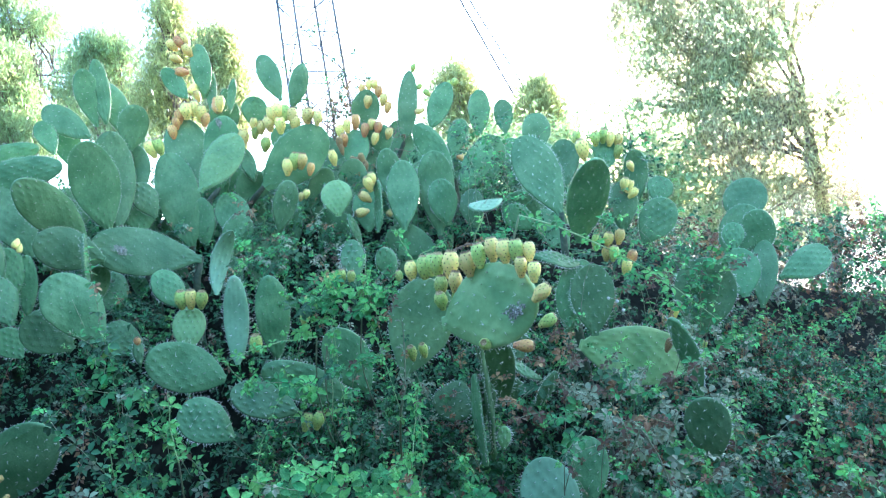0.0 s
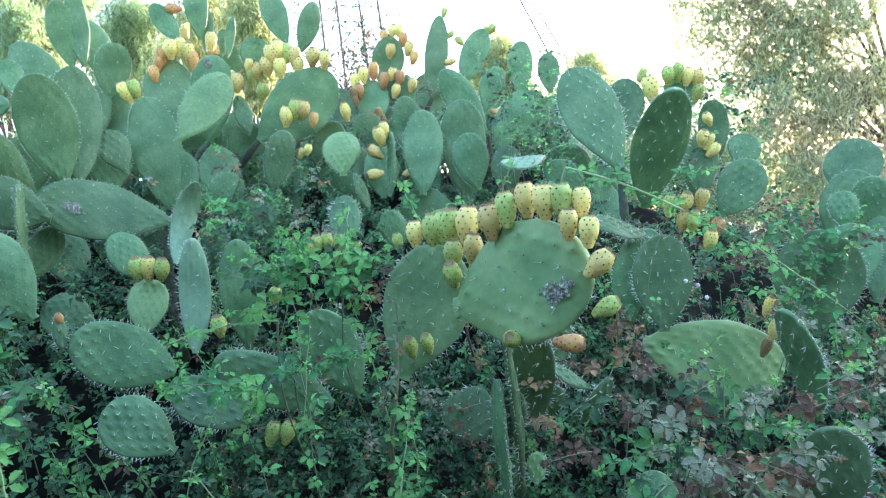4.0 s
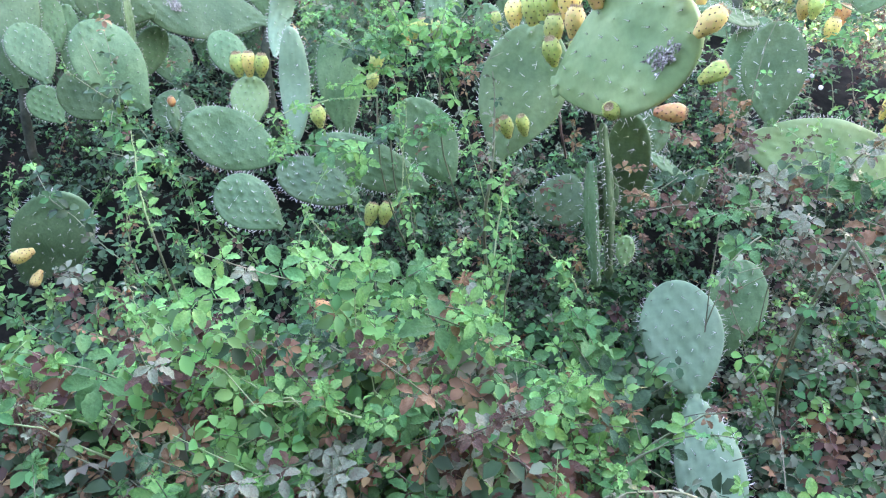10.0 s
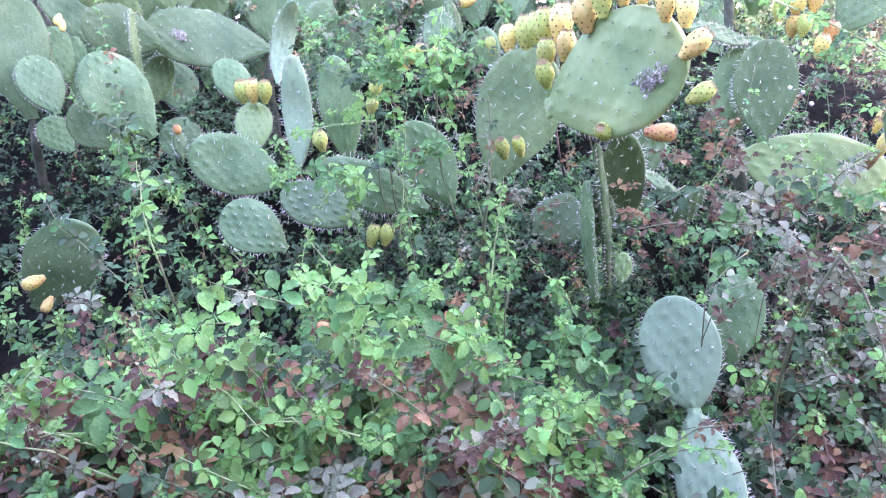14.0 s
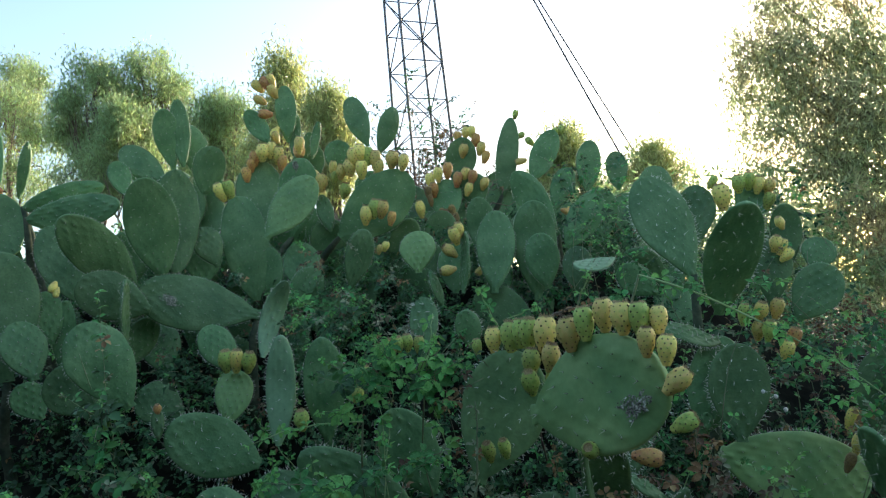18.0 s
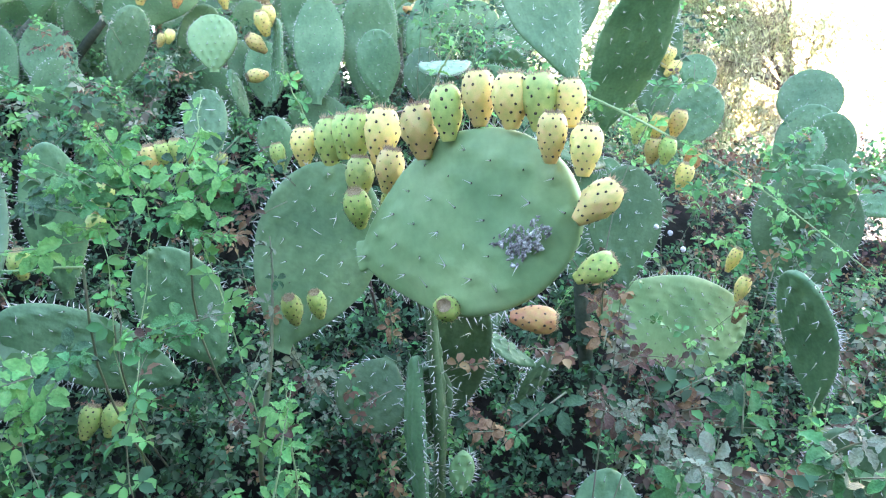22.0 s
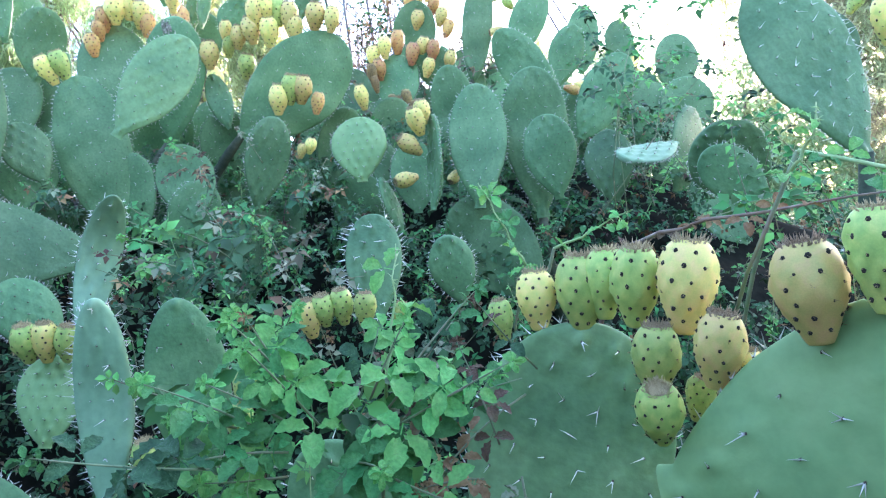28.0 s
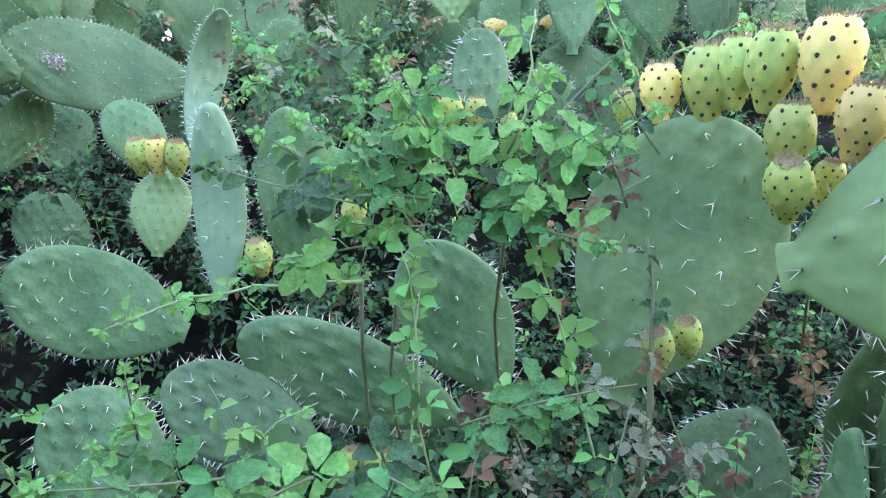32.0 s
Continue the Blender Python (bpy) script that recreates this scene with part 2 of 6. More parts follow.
def arc(a, b, sag=0.0, side=0.0, n=8, wobble=0.0, rng=random):
    """A curved way from a to b, lifted by sag in its middle and pushed sideways."""
    a, b = Vector(a), Vector(b)
    across = (b - a).cross(Vector((0, 0, 1)))
    across = across.normalized() if across.length > 1e-6 else Vector((1, 0, 0))
    out = []
    for i in range(n):
        s = i / (n - 1)
        h = 4 * s * (1 - s)
        w = Vector((rng.uniform(-1, 1), rng.uniform(-1, 1), rng.uniform(-1, 1))) * wobble * h
        out.append(a + (b - a) * s + Vector((0, 0, sag * h)) + across * side * h + w)
    return out


# ---- ground ----
def ground_height(x, y):
    # the rise at y < -0.7 is an added, unseen bank that blocks low sky light
    h = np.interp(y, [-9, -5, -3, -2.0, -1.3, -0.7, 0.4, 1.3, 2.0, 2.6, 3.1, 3.7, 4.1, 5.0, 8.0, 14.0], [2.7, 2.7, 2.6, 2.4, 1.6, 0, 0, 0.0, 0.12, 0.42, 0.95, 1.68, 1.8, 1.7, 0.5, 0.0])
    edge = np.interp(x, [-9, -5, -2.4, 0, 0.9, 1.5, 2.2, 3.2, 6], [0.3, 0.9, 1.12, 1, 0.96, 0.8, 0.62, 0.4, 0.1])
    # added banks out of view at the sides; the high left one shades the hedge
    side = np.interp(x, [-4.5, -3.0, -2.4, 4.0, 5.5], [3.7, 3.4, 0, 0, 1.5]) * np.interp(y, [-1, 1.4, 2.3], [1, 1, 0])
    return float(max(h * (edge if y > -0.5 else np.interp(x, [-4, -1, 2, 5], [1.4, 1.15, 0.9, 0.75])), side))


def ground_sheet():
    xs = np.concatenate([np.linspace(-1200, -6, 9), np.linspace(-5, 5, 51), np.linspace(6, 1200, 9)])
    ys = np.concatenate([np.linspace(-600, -12, 5), np.linspace(-10, -3, 15), np.linspace(-2.6, 9, 60), np.linspace(10, 2500, 10)])
    verts = []
    for y in ys:
        for x in xs:
            z = ground_height(x, y)
            if abs(x) < 6 and -3 < y < 10:
                z += 0.05 * noise.noise((x * 2.3, y * 2.3, 0.0)) + 0.02 * noise.noise((x * 9, y * 9, 3.0))
            verts.append((x, y, z))
    nx = len(xs)
    faces = [(j * nx + i, j * nx + i + 1, (j + 1) * nx + i + 1, (j + 1) * nx + i) for j in range(len(ys) - 1) for i in range(nx - 1)]
    return tagged(new("ground", mesh_of("ground", verts, faces, [SOIL])), "earth bank with leaf litter and weeds, shade-darkened, plus added light-blocking banks", "ground", "", "structure")


ground_sheet()


# ---- prickly pears ----
def prickly_pear(label):
    ob = new("prickly_pear")
    return tagged(ob, label, "cactus", "prickly pear hedge")


def pad_frame(base, tip, turn):
    b, t = Vector(base), Vector(tip)
    axis = (t - b).normalized()
    n = Vector((0, -1, 0)) if abs(axis.y) < 0.9 else Vector((0, 0, 1))
    n = (n - axis * n.dot(axis)).normalized()
    n = Matrix.Rotation(radians(turn), 3, axis) @ n
    side = axis.cross(n)
    return Matrix.Translation(b) @ Matrix((side, -n, axis)).transposed().to_4x4(), (t - b).length


VEIN = material("pale leaf vein", [(0.12, 0.27, 0.085), (0.17, 0.33, 0.11)], 20, 0.5, 0, 60, 0.1)
PAD_COUNT = [0]
CLEAR = []
TRACK_SIDE = Vector((0, 0.3, 1.4))


def bare(p):
    """No leaves grow close before the broad faces of the pads on the track's side."""
    a, d, r = CLEAR_A
    v = np.array(p) - a
    s = np.clip((v * d).sum(1) / (d * d).sum(1), 0, 1)
    return bool((np.linalg.norm(v - s[:, None] * d, axis=1) < r).any())


def pad(plant, base, tip, width, turn, thick=0.0, skin=None, bow=None, open_=1.0):
    """One flat pad: an egg-shaped, thick-lipped blade, bowed a little, with low bumps, dark areoles and spines."""
    rng = random.Random(PAD_COUNT[0] * 7 + 3)
    PAD_COUNT[0] += 1
    if abs(base[1] - tip[1]) < 1e-4:
        # no pad stands quite upright: lean it towards the track or away from it
        way = Vector(tip) - TRACK_SIDE
        tip = tuple(TRACK_SIDE + way * (1 + rng.uniform(-0.24, 0.2) * (Vector(tip) - Vector(base)).length / way.y))
    m, L = pad_frame(base, tip, turn)
    near = base[1] < 2.36
    if open_:
        for s in (0.3, 0.55, 0.8):
            c = Vector(base).lerp(Vector(tip), s)
            CLEAR.append((c, (TRACK_SIDE - c).normalized() * min(0.45, 0.3 * (TRACK_SIDE - c).length), width * 0.46 * open_))
    th = thick or rng.uniform(0.017, 0.024)
    power = 1.2 if thick == 0.03 else rng.uniform(1.16, 1.42) if width > 0.34 * L else rng.uniform(1.05, 1.25)
    wedge = 0.62 if thick == 0.03 else rng.uniform(0.5, 0.64) if width > 0.34 * L else rng.uniform(0.44, 0.54)
    dome = 0.46 if thick == 0.03 else rng.uniform(0.42, 0.5)
    bend = rng.uniform(-0.05, 0.05) * L if bow is None else bow
    twist = rng.uniform(-0.22, 0.22)
    seed = rng.uniform(0, 50)

    step = 0.041 if thick == 0.03 else rng.uniform(0.030, 0.036) * (0.5 + 0.5 * min(1.0, L / 0.35))

    def half(u):
        u = min(max(u, 0.0), 1.0)
        k = min(max((u - 0.15) / 0.55, 0.0), 1.0)
        k = k * k * (3 - 2 * k)
        return width / 2 * max(max(math.sin(math.pi * u ** power), 0.0) ** (wedge + (dome - wedge) * k), 0.2 * (1 - u) ** 2 * (1 if u < 0.4 else 0))

    def skin_at(u, c, s):
        """c, s: across and through, from -1 to 1."""
        h = half(u)
        t = th / 2 * (0.75 + 0.25 * math.sin(math.pi * u)) * min(1.0, (h / (0.16 * width + 1e-6)) ** 0.5) if h > 0 else 0.0
        x, y = c * h, s * t
        wav = 0.008 * noise.noise((x * 10 + seed, u * L * 10, 1.7)) * (1 if width > 0.08 else 0.4)
        rim = 1 + 0.025 * noise.noise((u * 7, seed, 0.6 if c > 0 else 8.0))
        x *= rim
        knob = max(0.0, math.cos(2 * math.pi * x / (step * 1.15)) * math.cos(math.pi * (u * L / step - 0.6)))
        swell = (0.0058 if thick == 0.03 else 0.0068) * min(1.0, max(0.0, 0.7 + 1.0 * noise.noise((x * 9 + seed, u * L * 9, 5.1)))) * knob ** 1.5 * (1 - c * c) ** 0.5
        y += swell * (1 if s > 0 else -1)
        y += wav + bend * (2 * u - 1) ** 2 - bend + twist * x * (u - 0.5)
        return Vector((x, y, u * L))

    nu, nc = (20, 30) if not open_ and base[1] > 3.3 else (54, 80) if near else (44, 66) if base[1] < 3.4 else (34, 52)
    verts, faces = [], []
    for i in range(nu):
        u = 0.5 - 0.5 * math.cos(math.pi * i / (nu - 1))
        for k in range(nc):
            a = 2 * math.pi * k / nc
            c, s = math.cos(a), math.sin(a)
            verts.append(skin_at(u, c, math.copysign(abs(s) ** 0.7, s)))
    for i in range(nu - 1):
        for k in range(nc):
            a, b = i * nc + k, i * nc + (k + 1) % nc
            faces.append((a, b, b + nc, a + nc))
    faces.append(tuple(range(nc))[::-1])
    faces.append(tuple((nu - 1) * nc + k for k in range(nc)))
    body, dots = Pile(), Pile()
    body.add(verts, faces)
    # areoles on a slanting lattice on both faces, and round the rim
    spots = []
    rows_ = int(L / step) + 1
    for r in range(rows_):
        u = (r + 0.6) * step / L
        if not 0.05 < u < 0.97:
            continue
        h = half(u)
        for q in range(-8, 9):
            x = (q + 0.5 * (r % 2)) * step * 1.15 + rng.uniform(-0.08, 0.08) * step
            if abs(x) < h * 0.9:
                for s in (-1, 1):
                    c = x / h
                    spots.append((u + rng.uniform(-0.06, 0.06) * step / L, c, s * (1 - c * c) ** 0.35, 0.0, s))
    for r in range(int(2.8 * L / step)):
        u = 0.06 + 0.92 * (r + 0.5) / max(1, int(2.8 * L / step))
        for c in (-1, 1):
            spots.append((u, c, 0.0, c, 0))
    for u, c, s, rim, face in spots:
        p = skin_at(u, c, s)
        out = Vector((rim, face, 0.35 if rim and u > 0.7 else 0.0))
        if rim and u > 0.93:
            out = Vector((rim * 0.4, 0, 1))
        out.normalize()
        ta = out.orthogonal().normalized()
        tb = out.cross(ta)
        if face:
            p = p + out * 0.0004
        e = 0.0015 if near else 0.0017
        dots.add([p + ta * e, p + tb * e * 1.4, p - ta * e, p - tb * e * 1.4, p + out * e * 1.2], [(0, 1, 4), (1, 2, 4), (2, 3, 4), (3, 0, 4)], 1)
        for q in range(rng.choice((1, 2, 2, 3)) if face else rng.choice((1, 2, 2, 3, 3))):
            if rng.random() < (0.3 if face and not near else 0.1):
                continue
            way = (out * rng.uniform(0.45, 1.0) + ta * rng.uniform(-0.7, 0.7) + tb * rng.uniform(-0.7, 0.7)).normalized()
            ln, w = rng.uniform(0.006, 0.022) if near else rng.uniform(0.004, 0.014), 0.0009 if near else 0.0009 if rim else 0.0007
            sa = way.orthogonal().normalized() * w
            sb = way.cross(sa)
            dots.add([p + sa, p - 0.5 * sa + 0.87 * sb, p - 0.5 * sa - 0.87 * sb, p + way * ln], [(0, 1, 3), (1, 2, 3), (2, 0, 3)], 0)
    ob = part("pad", body.mesh("pad", [skin or PAD]), plant)
    ob.matrix_basis = m
    part("spine_cover", dots.mesh("spine_cover", [SPINE, AREOLE], False), ob, "pale spines on dark areoles", "stuff")
    ob["length"] = L
    return ob


def fruit_mesh(kind, shape):
    """A barrel-shaped prickly pear with a sunken dry crown, dark dots and bristles."""
    rng = random.Random(ord(kind) + shape)
    pile = Pile()
    prof = [(0.0, 0.13), (0.06, 0.165), (0.18, 0.21), (0.32, 0.275), (0.46, 0.325), (0.6, 0.342), (0.74, 0.337), (0.85, 0.312), (0.925, 0.27), (0.97, 0.228), (1.0, 0.19)]
    if shape:
        prof = [(z, r * (1.0 + 0.12 * math.sin(math.pi * z))) for z, r in prof]
    seg = 32
    verts, faces = [], []
    fine_z = [0, 0.03, 0.07, 0.12, 0.17, 0.22, 0.27, 0.32, 0.37, 0.42, 0.47, 0.52, 0.57, 0.62, 0.67, 0.72, 0.77, 0.82, 0.87, 0.91, 0.95, 0.98, 1.0]
    prof = [(z, float(np.interp(z, [p[0] for p in prof], [p[1] for p in prof]))) for z in fine_z]
    for z, r in prof:
        for k in range(seg):
            a = 2 * math.pi * k / seg
            q = r * (1 + 0.07 * noise.noise((math.cos(a) * 2 + shape * 9, math.sin(a) * 2, z * 3)))
            q *= 1 + 0.05 * math.cos(8 * a) * math.cos(math.pi * (z - 0.16) / 0.145) * math.sin(math.pi * min(1, z * 1.05))
            verts.append((q * math.cos(a), q * math.sin(a), z))
    for i in range(len(prof) - 1):
        for k in range(seg):
            a, b = i * seg + k, i * seg + (k + 1) % seg
            faces.append((a, b, b + seg, a + seg))
    faces.append(tuple(range(seg))[::-1])
    pile.add(verts, faces)
    top = [(0.19 * math.cos(2 * math.pi * k / seg), 0.19 * math.sin(2 * math.pi * k / seg), 1.0) for k in range(seg)]
    dip = [(0.6 * x, 0.6 * y, 0.93) for x, y, z in top]
    pile.add([*top, *dip, (0, 0, 0.92)], [(k, (k + 1) % seg, seg + (k + 1) % seg, seg + k) for k in range(seg)] + [(seg + k, seg + (k + 1) % seg, 2 * seg) for k in range(seg)], 2)
    for k in range(84):
        a, r = 2 * math.pi * k / 42 + rng.uniform(-0.1, 0.1), rng.uniform(0.15, 0.235)
        x, y = r * math.cos(a), r * math.sin(a)
        up = Vector((x * rng.uniform(0, 1.2), y * rng.uniform(0, 1.2), 0.25)).normalized() * rng.uniform(0.03, 0.12 if shape else 0.09)
        s = Vector((-y, x, 0)).normalized() * rng.uniform(0.008, 0.02)
        p = Vector((x, y, 1.0 if r < 0.19 else 0.965))
        pile.add([p + s, p - s, p - Vector((x, y, 0)) * 0.15, p + up], [(0, 1, 3), (1, 2, 3), (2, 0, 3)], 2)
    for row in range(6):
        z = 0.16 + 0.145 * row
        r = np.interp(z, [q[0] for q in prof], [q[1] for q in prof])
        for k in range(8):
            a = 2 * math.pi * (k + 0.5 * (row % 2)) / 8 + rng.uniform(-0.12, 0.12)
            out = Vector((math.cos(a), math.sin(a), 0.1)).normalized()
            p = Vector((r * math.cos(a), r * math.sin(a), z + rng.uniform(-0.02, 0.02)))
            ta = Vector((-math.sin(a), math.cos(a), 0))
            tb = out.cross(ta)
            e = rng.uniform(0.026, 0.038)
            ring = [p + e * (math.cos(math.pi / 3 * q) * ta + math.sin(math.pi / 3 * q) * tb) for q in range(6)]
            pile.add([*ring, p + out * e * 0.9], [(q, (q + 1) % 6, 6) for q in range(6)], 1)
            for q in range(3):
                tip = p + (out + ta * rng.uniform(-0.5, 0.5) + tb * rng.uniform(-0.5, 0.5)) * rng.uniform(0.05, 0.085)
                pile.add([p + ta * 0.007, p - ta * 0.007, p + tb * 0.007, tip], [(0, 1, 3), (1, 2, 3), (2, 0, 3)], 2)
    return pile.mesh("fruit", [SKIN[kind], DOT, CROWN])


FRUIT = {(k, s): fruit_mesh(k, s) for k in "ygob" for s in (0, 1)}
FRUIT_WORDS = {"y": "ripe yellow fruit with dark dots", "g": "unripe green fruit with dark dots", "o": "overripe orange fruit", "b": "brown dried fruit"}
FRUIT_COUNT = [0]


def fruit(on, centre, way, length, ripe, slim=1.0):
    rng = random.Random(FRUIT_COUNT[0])
    FRUIT_COUNT[0] += 1
    w = Vector(way).normalized()
    ob = part("fruit", FRUIT[ripe, rng.randrange(2)], on, FRUIT_WORDS[ripe])
    k = length * rng.uniform(0.9, 1.03)
    fat = k * rng.uniform(0.84, 0.96) * slim
    world_m = Matrix.Translation(Vector(centre) - w * k * 0.5) @ w.to_track_quat("Z", "Y").to_matrix().to_4x4() @ pose(0, 0, 0, 0, 0, rng.uniform(0, 360)) @ Matrix.Diagonal((fat, fat, k, 1))
    ob.matrix_basis = on.matrix_basis.inverted() @ world_m
    return ob


def scar(on, centre, size, seed, label="torn grey corky scar"):
    """A torn, flaking patch of cork that stands proud of a pad's skin."""
    rng = random.Random(seed)
    pile = Pile()
    grain = rng.uniform(-0.5, 0.5)
    for k in range(240):
        a, r = rng.uniform(0, 6.28), size * rng.random() ** 0.6 * 0.5
        r *= 1 + 0.95 * noise.noise((math.cos(a) * 2.3, math.sin(a) * 2.3, seed))
        c = Vector((r * math.cos(a) * 0.7, -rng.uniform(0.0, 0.003), r * math.sin(a) * 1.35))
        b = 1.57 + grain + rng.gauss(0, 0.6)
        way = Vector((math.cos(b), rng.uniform(-0.1, 0.03), math.sin(b)))
        side = Vector((-math.sin(b), rng.uniform(-0.15, 0.15), math.cos(b)))
        ln, w = size * rng.uniform(0.03, 0.10), size * rng.uniform(0.015, 0.05)
        ring = [c - way * ln - side * w * rng.random(), c - way * ln * 0.3 - side * w, c + way * ln * 0.6 - side * w * rng.random(), c + way * ln, c + way * ln * 0.4 + side * w, c - way * ln * 0.6 + side * w * rng.random()]
        pile.add([*ring, c + Vector((0, -rng.uniform(0.0005, 0.002), 0))], [(i, (i + 1) % 6, 6) for i in range(6)])
    ob = part("scar", pile.mesh("scar", [SCAR], False), on, label, "stuff")
    q = on.matrix_basis.inverted() @ Vector(centre)
    ob.matrix_basis = Matrix.Translation((q.x, -0.014, q.z)) @ pose(0, 0, 0, 0, rng.uniform(-30, 30), 0)


def woody_stems(plant):
    """Old stems from the ground to the pads that no other pad carries."""
    pads_ = [o for o in plant.children if o.name.startswith("pad")]
    feet = [o.matrix_basis.translation for o in pads_]
    ends = [o.matrix_basis @ Vector((0, 0, o["length"] * s)) for o in pads_ for s in (0.35, 0.7, 0.97)]
    rng = random.Random(len(pads_))
    mid = sum(feet, Vector()) / len(feet)
    made = 0
    for f in feet:
        if min((f - e).length for e in ends) < (0.2 if f.y < 2.2 else 0.13) or made > 12:
            continue
        root = Vector((f.x + 0.35 * (mid.x - f.x), f.y + rng.uniform(0.12, 0.3), 0))
        root.z = ground_height(root.x, root.y) - 0.05
        if f.z - root.z < 0.05:
            continue
        pile = Pile()
        n = 7
        path = arc(root, f + Vector((0, 0.004, 0.012)), 0, rng.uniform(-0.05, 0.05), n, 0.012, rng)
        tube_into(pile, path, [0.026 - 0.014 * i / (n - 1) + 0.003 * (i % 2) for i in range(n)], 8)
        part("stem", pile.mesh("stem", [BARK_PAD]), plant, "woody old stem")
        made += 1


plant = prickly_pear("prickly pear with grey-green pads and slim upright young shoots")
p = pad(plant, (-1.785, 3.000, 2.089), (-1.385, 3.000, 2.123), 0.146, 4)
fruit(p, (-2.113, 3.300, 2.321), (-0.84, -0.44, 0.31), 0.092, "o")
pad(plant, (-1.913, 3.200, 2.187), (-1.538, 3.200, 2.255), 0.116, 12)
pad(plant, (-1.643, 2.600, 1.425), (-1.658, 2.600, 1.900), 0.253, 20)
pad(plant, (-1.484, 2.500, 1.421), (-1.544, 2.500, 1.628), 0.147, 41, open_=0)
pad(plant, (-1.464, 2.500, 1.288), (-1.545, 2.500, 1.413), 0.115, 26, open_=0)
p = pad(plant, (-1.529, 2.200, 0.804), (-1.275, 2.150, 1.068), 0.226, 19, open_=0)
fruit(p, (-1.447, 2.100, 0.911), (-0.88, -0.39, -0.28), 0.068, "y")
fruit(p, (-1.421, 2.100, 0.836), (-0.36, -0.54, -0.76), 0.058, "y")
pad(plant, (-2.010, 3.300, 2.003), (-2.250, 3.300, 2.286), 0.317, 19)
pad(plant, (-2.279, 3.600, 2.358), (-2.271, 3.600, 2.751), 0.076, 23)
pad(plant, (-2.224, 3.700, 2.354), (-2.165, 3.700, 2.662), 0.060, 39)
pad(plant, (-2.322, 3.700, 2.441), (-2.434, 3.700, 2.666), 0.121, 13)
pad(plant, (-1.533, 2.700, 1.545), (-1.554, 2.700, 1.749), 0.114, 40)
pad(plant, (-1.523, 2.750, 1.444), (-1.500, 2.750, 1.711), 0.086, 10)

plant = prickly_pear("large prickly pear with broad overlapping blue-green pads")
pad(plant, (-1.216, 3.000, 1.783), (-1.218, 2.850, 2.187), 0.212, 24)
pad(plant, (-1.188, 3.080, 1.799), (-1.171, 3.100, 2.270), 0.200, 27)
pad(plant, (-1.288, 2.900, 1.742), (-1.438, 2.620, 2.010), 0.186, 15)
p = pad(plant, (-0.803, 2.920, 1.584), (-1.299, 2.920, 1.730), 0.224, 15)
scar(p, (-1.152, 2.920, 1.656), 0.05, 7)
p = pad(plant, (-0.921, 3.350, 1.667), (-0.969, 3.330, 2.171), 0.215, 9)
fruit(p, (-1.042, 3.310, 2.192), (-0.28, -0.35, 0.89), 0.095, "y")
fruit(p, (-1.002, 3.310, 2.202), (-0.15, -0.33, 0.93), 0.095, "g")
scar(p, (-0.993, 3.330, 1.919), 0.06, 6)
p = pad(plant, (-1.559, 2.980, 1.707), (-1.684, 2.980, 2.050), 0.190, 28)
fruit(p, (-1.462, 2.600, 1.751), (-0.36, -0.29, -0.89), 0.043, "y")
fruit(p, (-1.451, 2.600, 1.730), (-0.26, -0.19, -0.95), 0.040, "y")
pad(plant, (-1.138, 2.450, 1.298), (-1.278, 2.400, 1.592), 0.207, 18)
pad(plant, (-1.237, 2.660, 1.433), (-1.198, 2.600, 1.752), 0.164, 108)
pad(plant, (-1.186, 2.780, 1.640), (-1.442, 2.720, 1.761), 0.185, 0)
pad(plant, (-1.367, 2.920, 1.422), (-1.231, 2.920, 1.618), 0.127, 38)
pad(plant, (-1.413, 2.970, 1.651), (-1.285, 2.970, 1.689), 0.094, 8)
pad(plant, (-1.289, 2.550, 1.285), (-1.462, 2.550, 1.446), 0.188, 15, open_=0)
pad(plant, (-0.889, 2.800, 1.369), (-0.982, 2.780, 1.555), 0.137, 30)
pad(plant, (-1.239, 3.050, 1.374), (-1.284, 3.050, 1.605), 0.174, 28, open_=0)
p = pad(plant, (-0.867, 2.630, 1.191), (-0.822, 2.630, 1.379), 0.139, 0, 0.02, PAD_NEAR)
fruit(p, (-0.848, 2.580, 1.416), (0.10, -0.32, 0.94), 0.081, "g")
fruit(p, (-0.810, 2.580, 1.413), (0.16, -0.28, 0.95), 0.089, "y")
fruit(p, (-0.767, 2.580, 1.404), (0.22, -0.29, 0.93), 0.081, "g")
pad(plant, (-0.681, 2.450, 1.420), (-0.580, 2.440, 1.672), 0.078, 22, 0.02, PAD_PALE, -0.07)
p = pad(plant, (-0.614, 2.300, 1.145), (-0.583, 2.300, 1.490), 0.095, 1, 0.026, PAD_PALE)
fruit(p, (-0.303, 2.050, 1.347), (0.36, -0.17, 0.92), 0.065, "g")
fruit(p, (-0.321, 2.050, 1.298), (0.35, -0.12, 0.93), 0.049, "g")
p = pad(plant, (-0.468, 2.360, 1.120), (-0.468, 2.360, 1.471), 0.133, 15)
fruit(p, (-0.531, 2.280, 1.215), (0.02, -0.33, 0.94), 0.074, "g")
pad(plant, (-0.655, 2.220, 1.107), (-0.905, 2.150, 1.245), 0.180, 12)
p = pad(plant, (-0.924, 2.140, 1.217), (-0.922, 2.140, 1.309), 0.037, 19)
fruit(p, (-0.922, 2.140, 1.306), (0.10, -0.36, 0.93), 0.035, "o")
pad(plant, (-1.076, 2.750, 1.229), (-1.243, 2.750, 1.329), 0.163, 25, open_=0)
pad(plant, (-1.044, 3.200, 1.831), (-1.115, 3.200, 2.019), 0.133, 28)

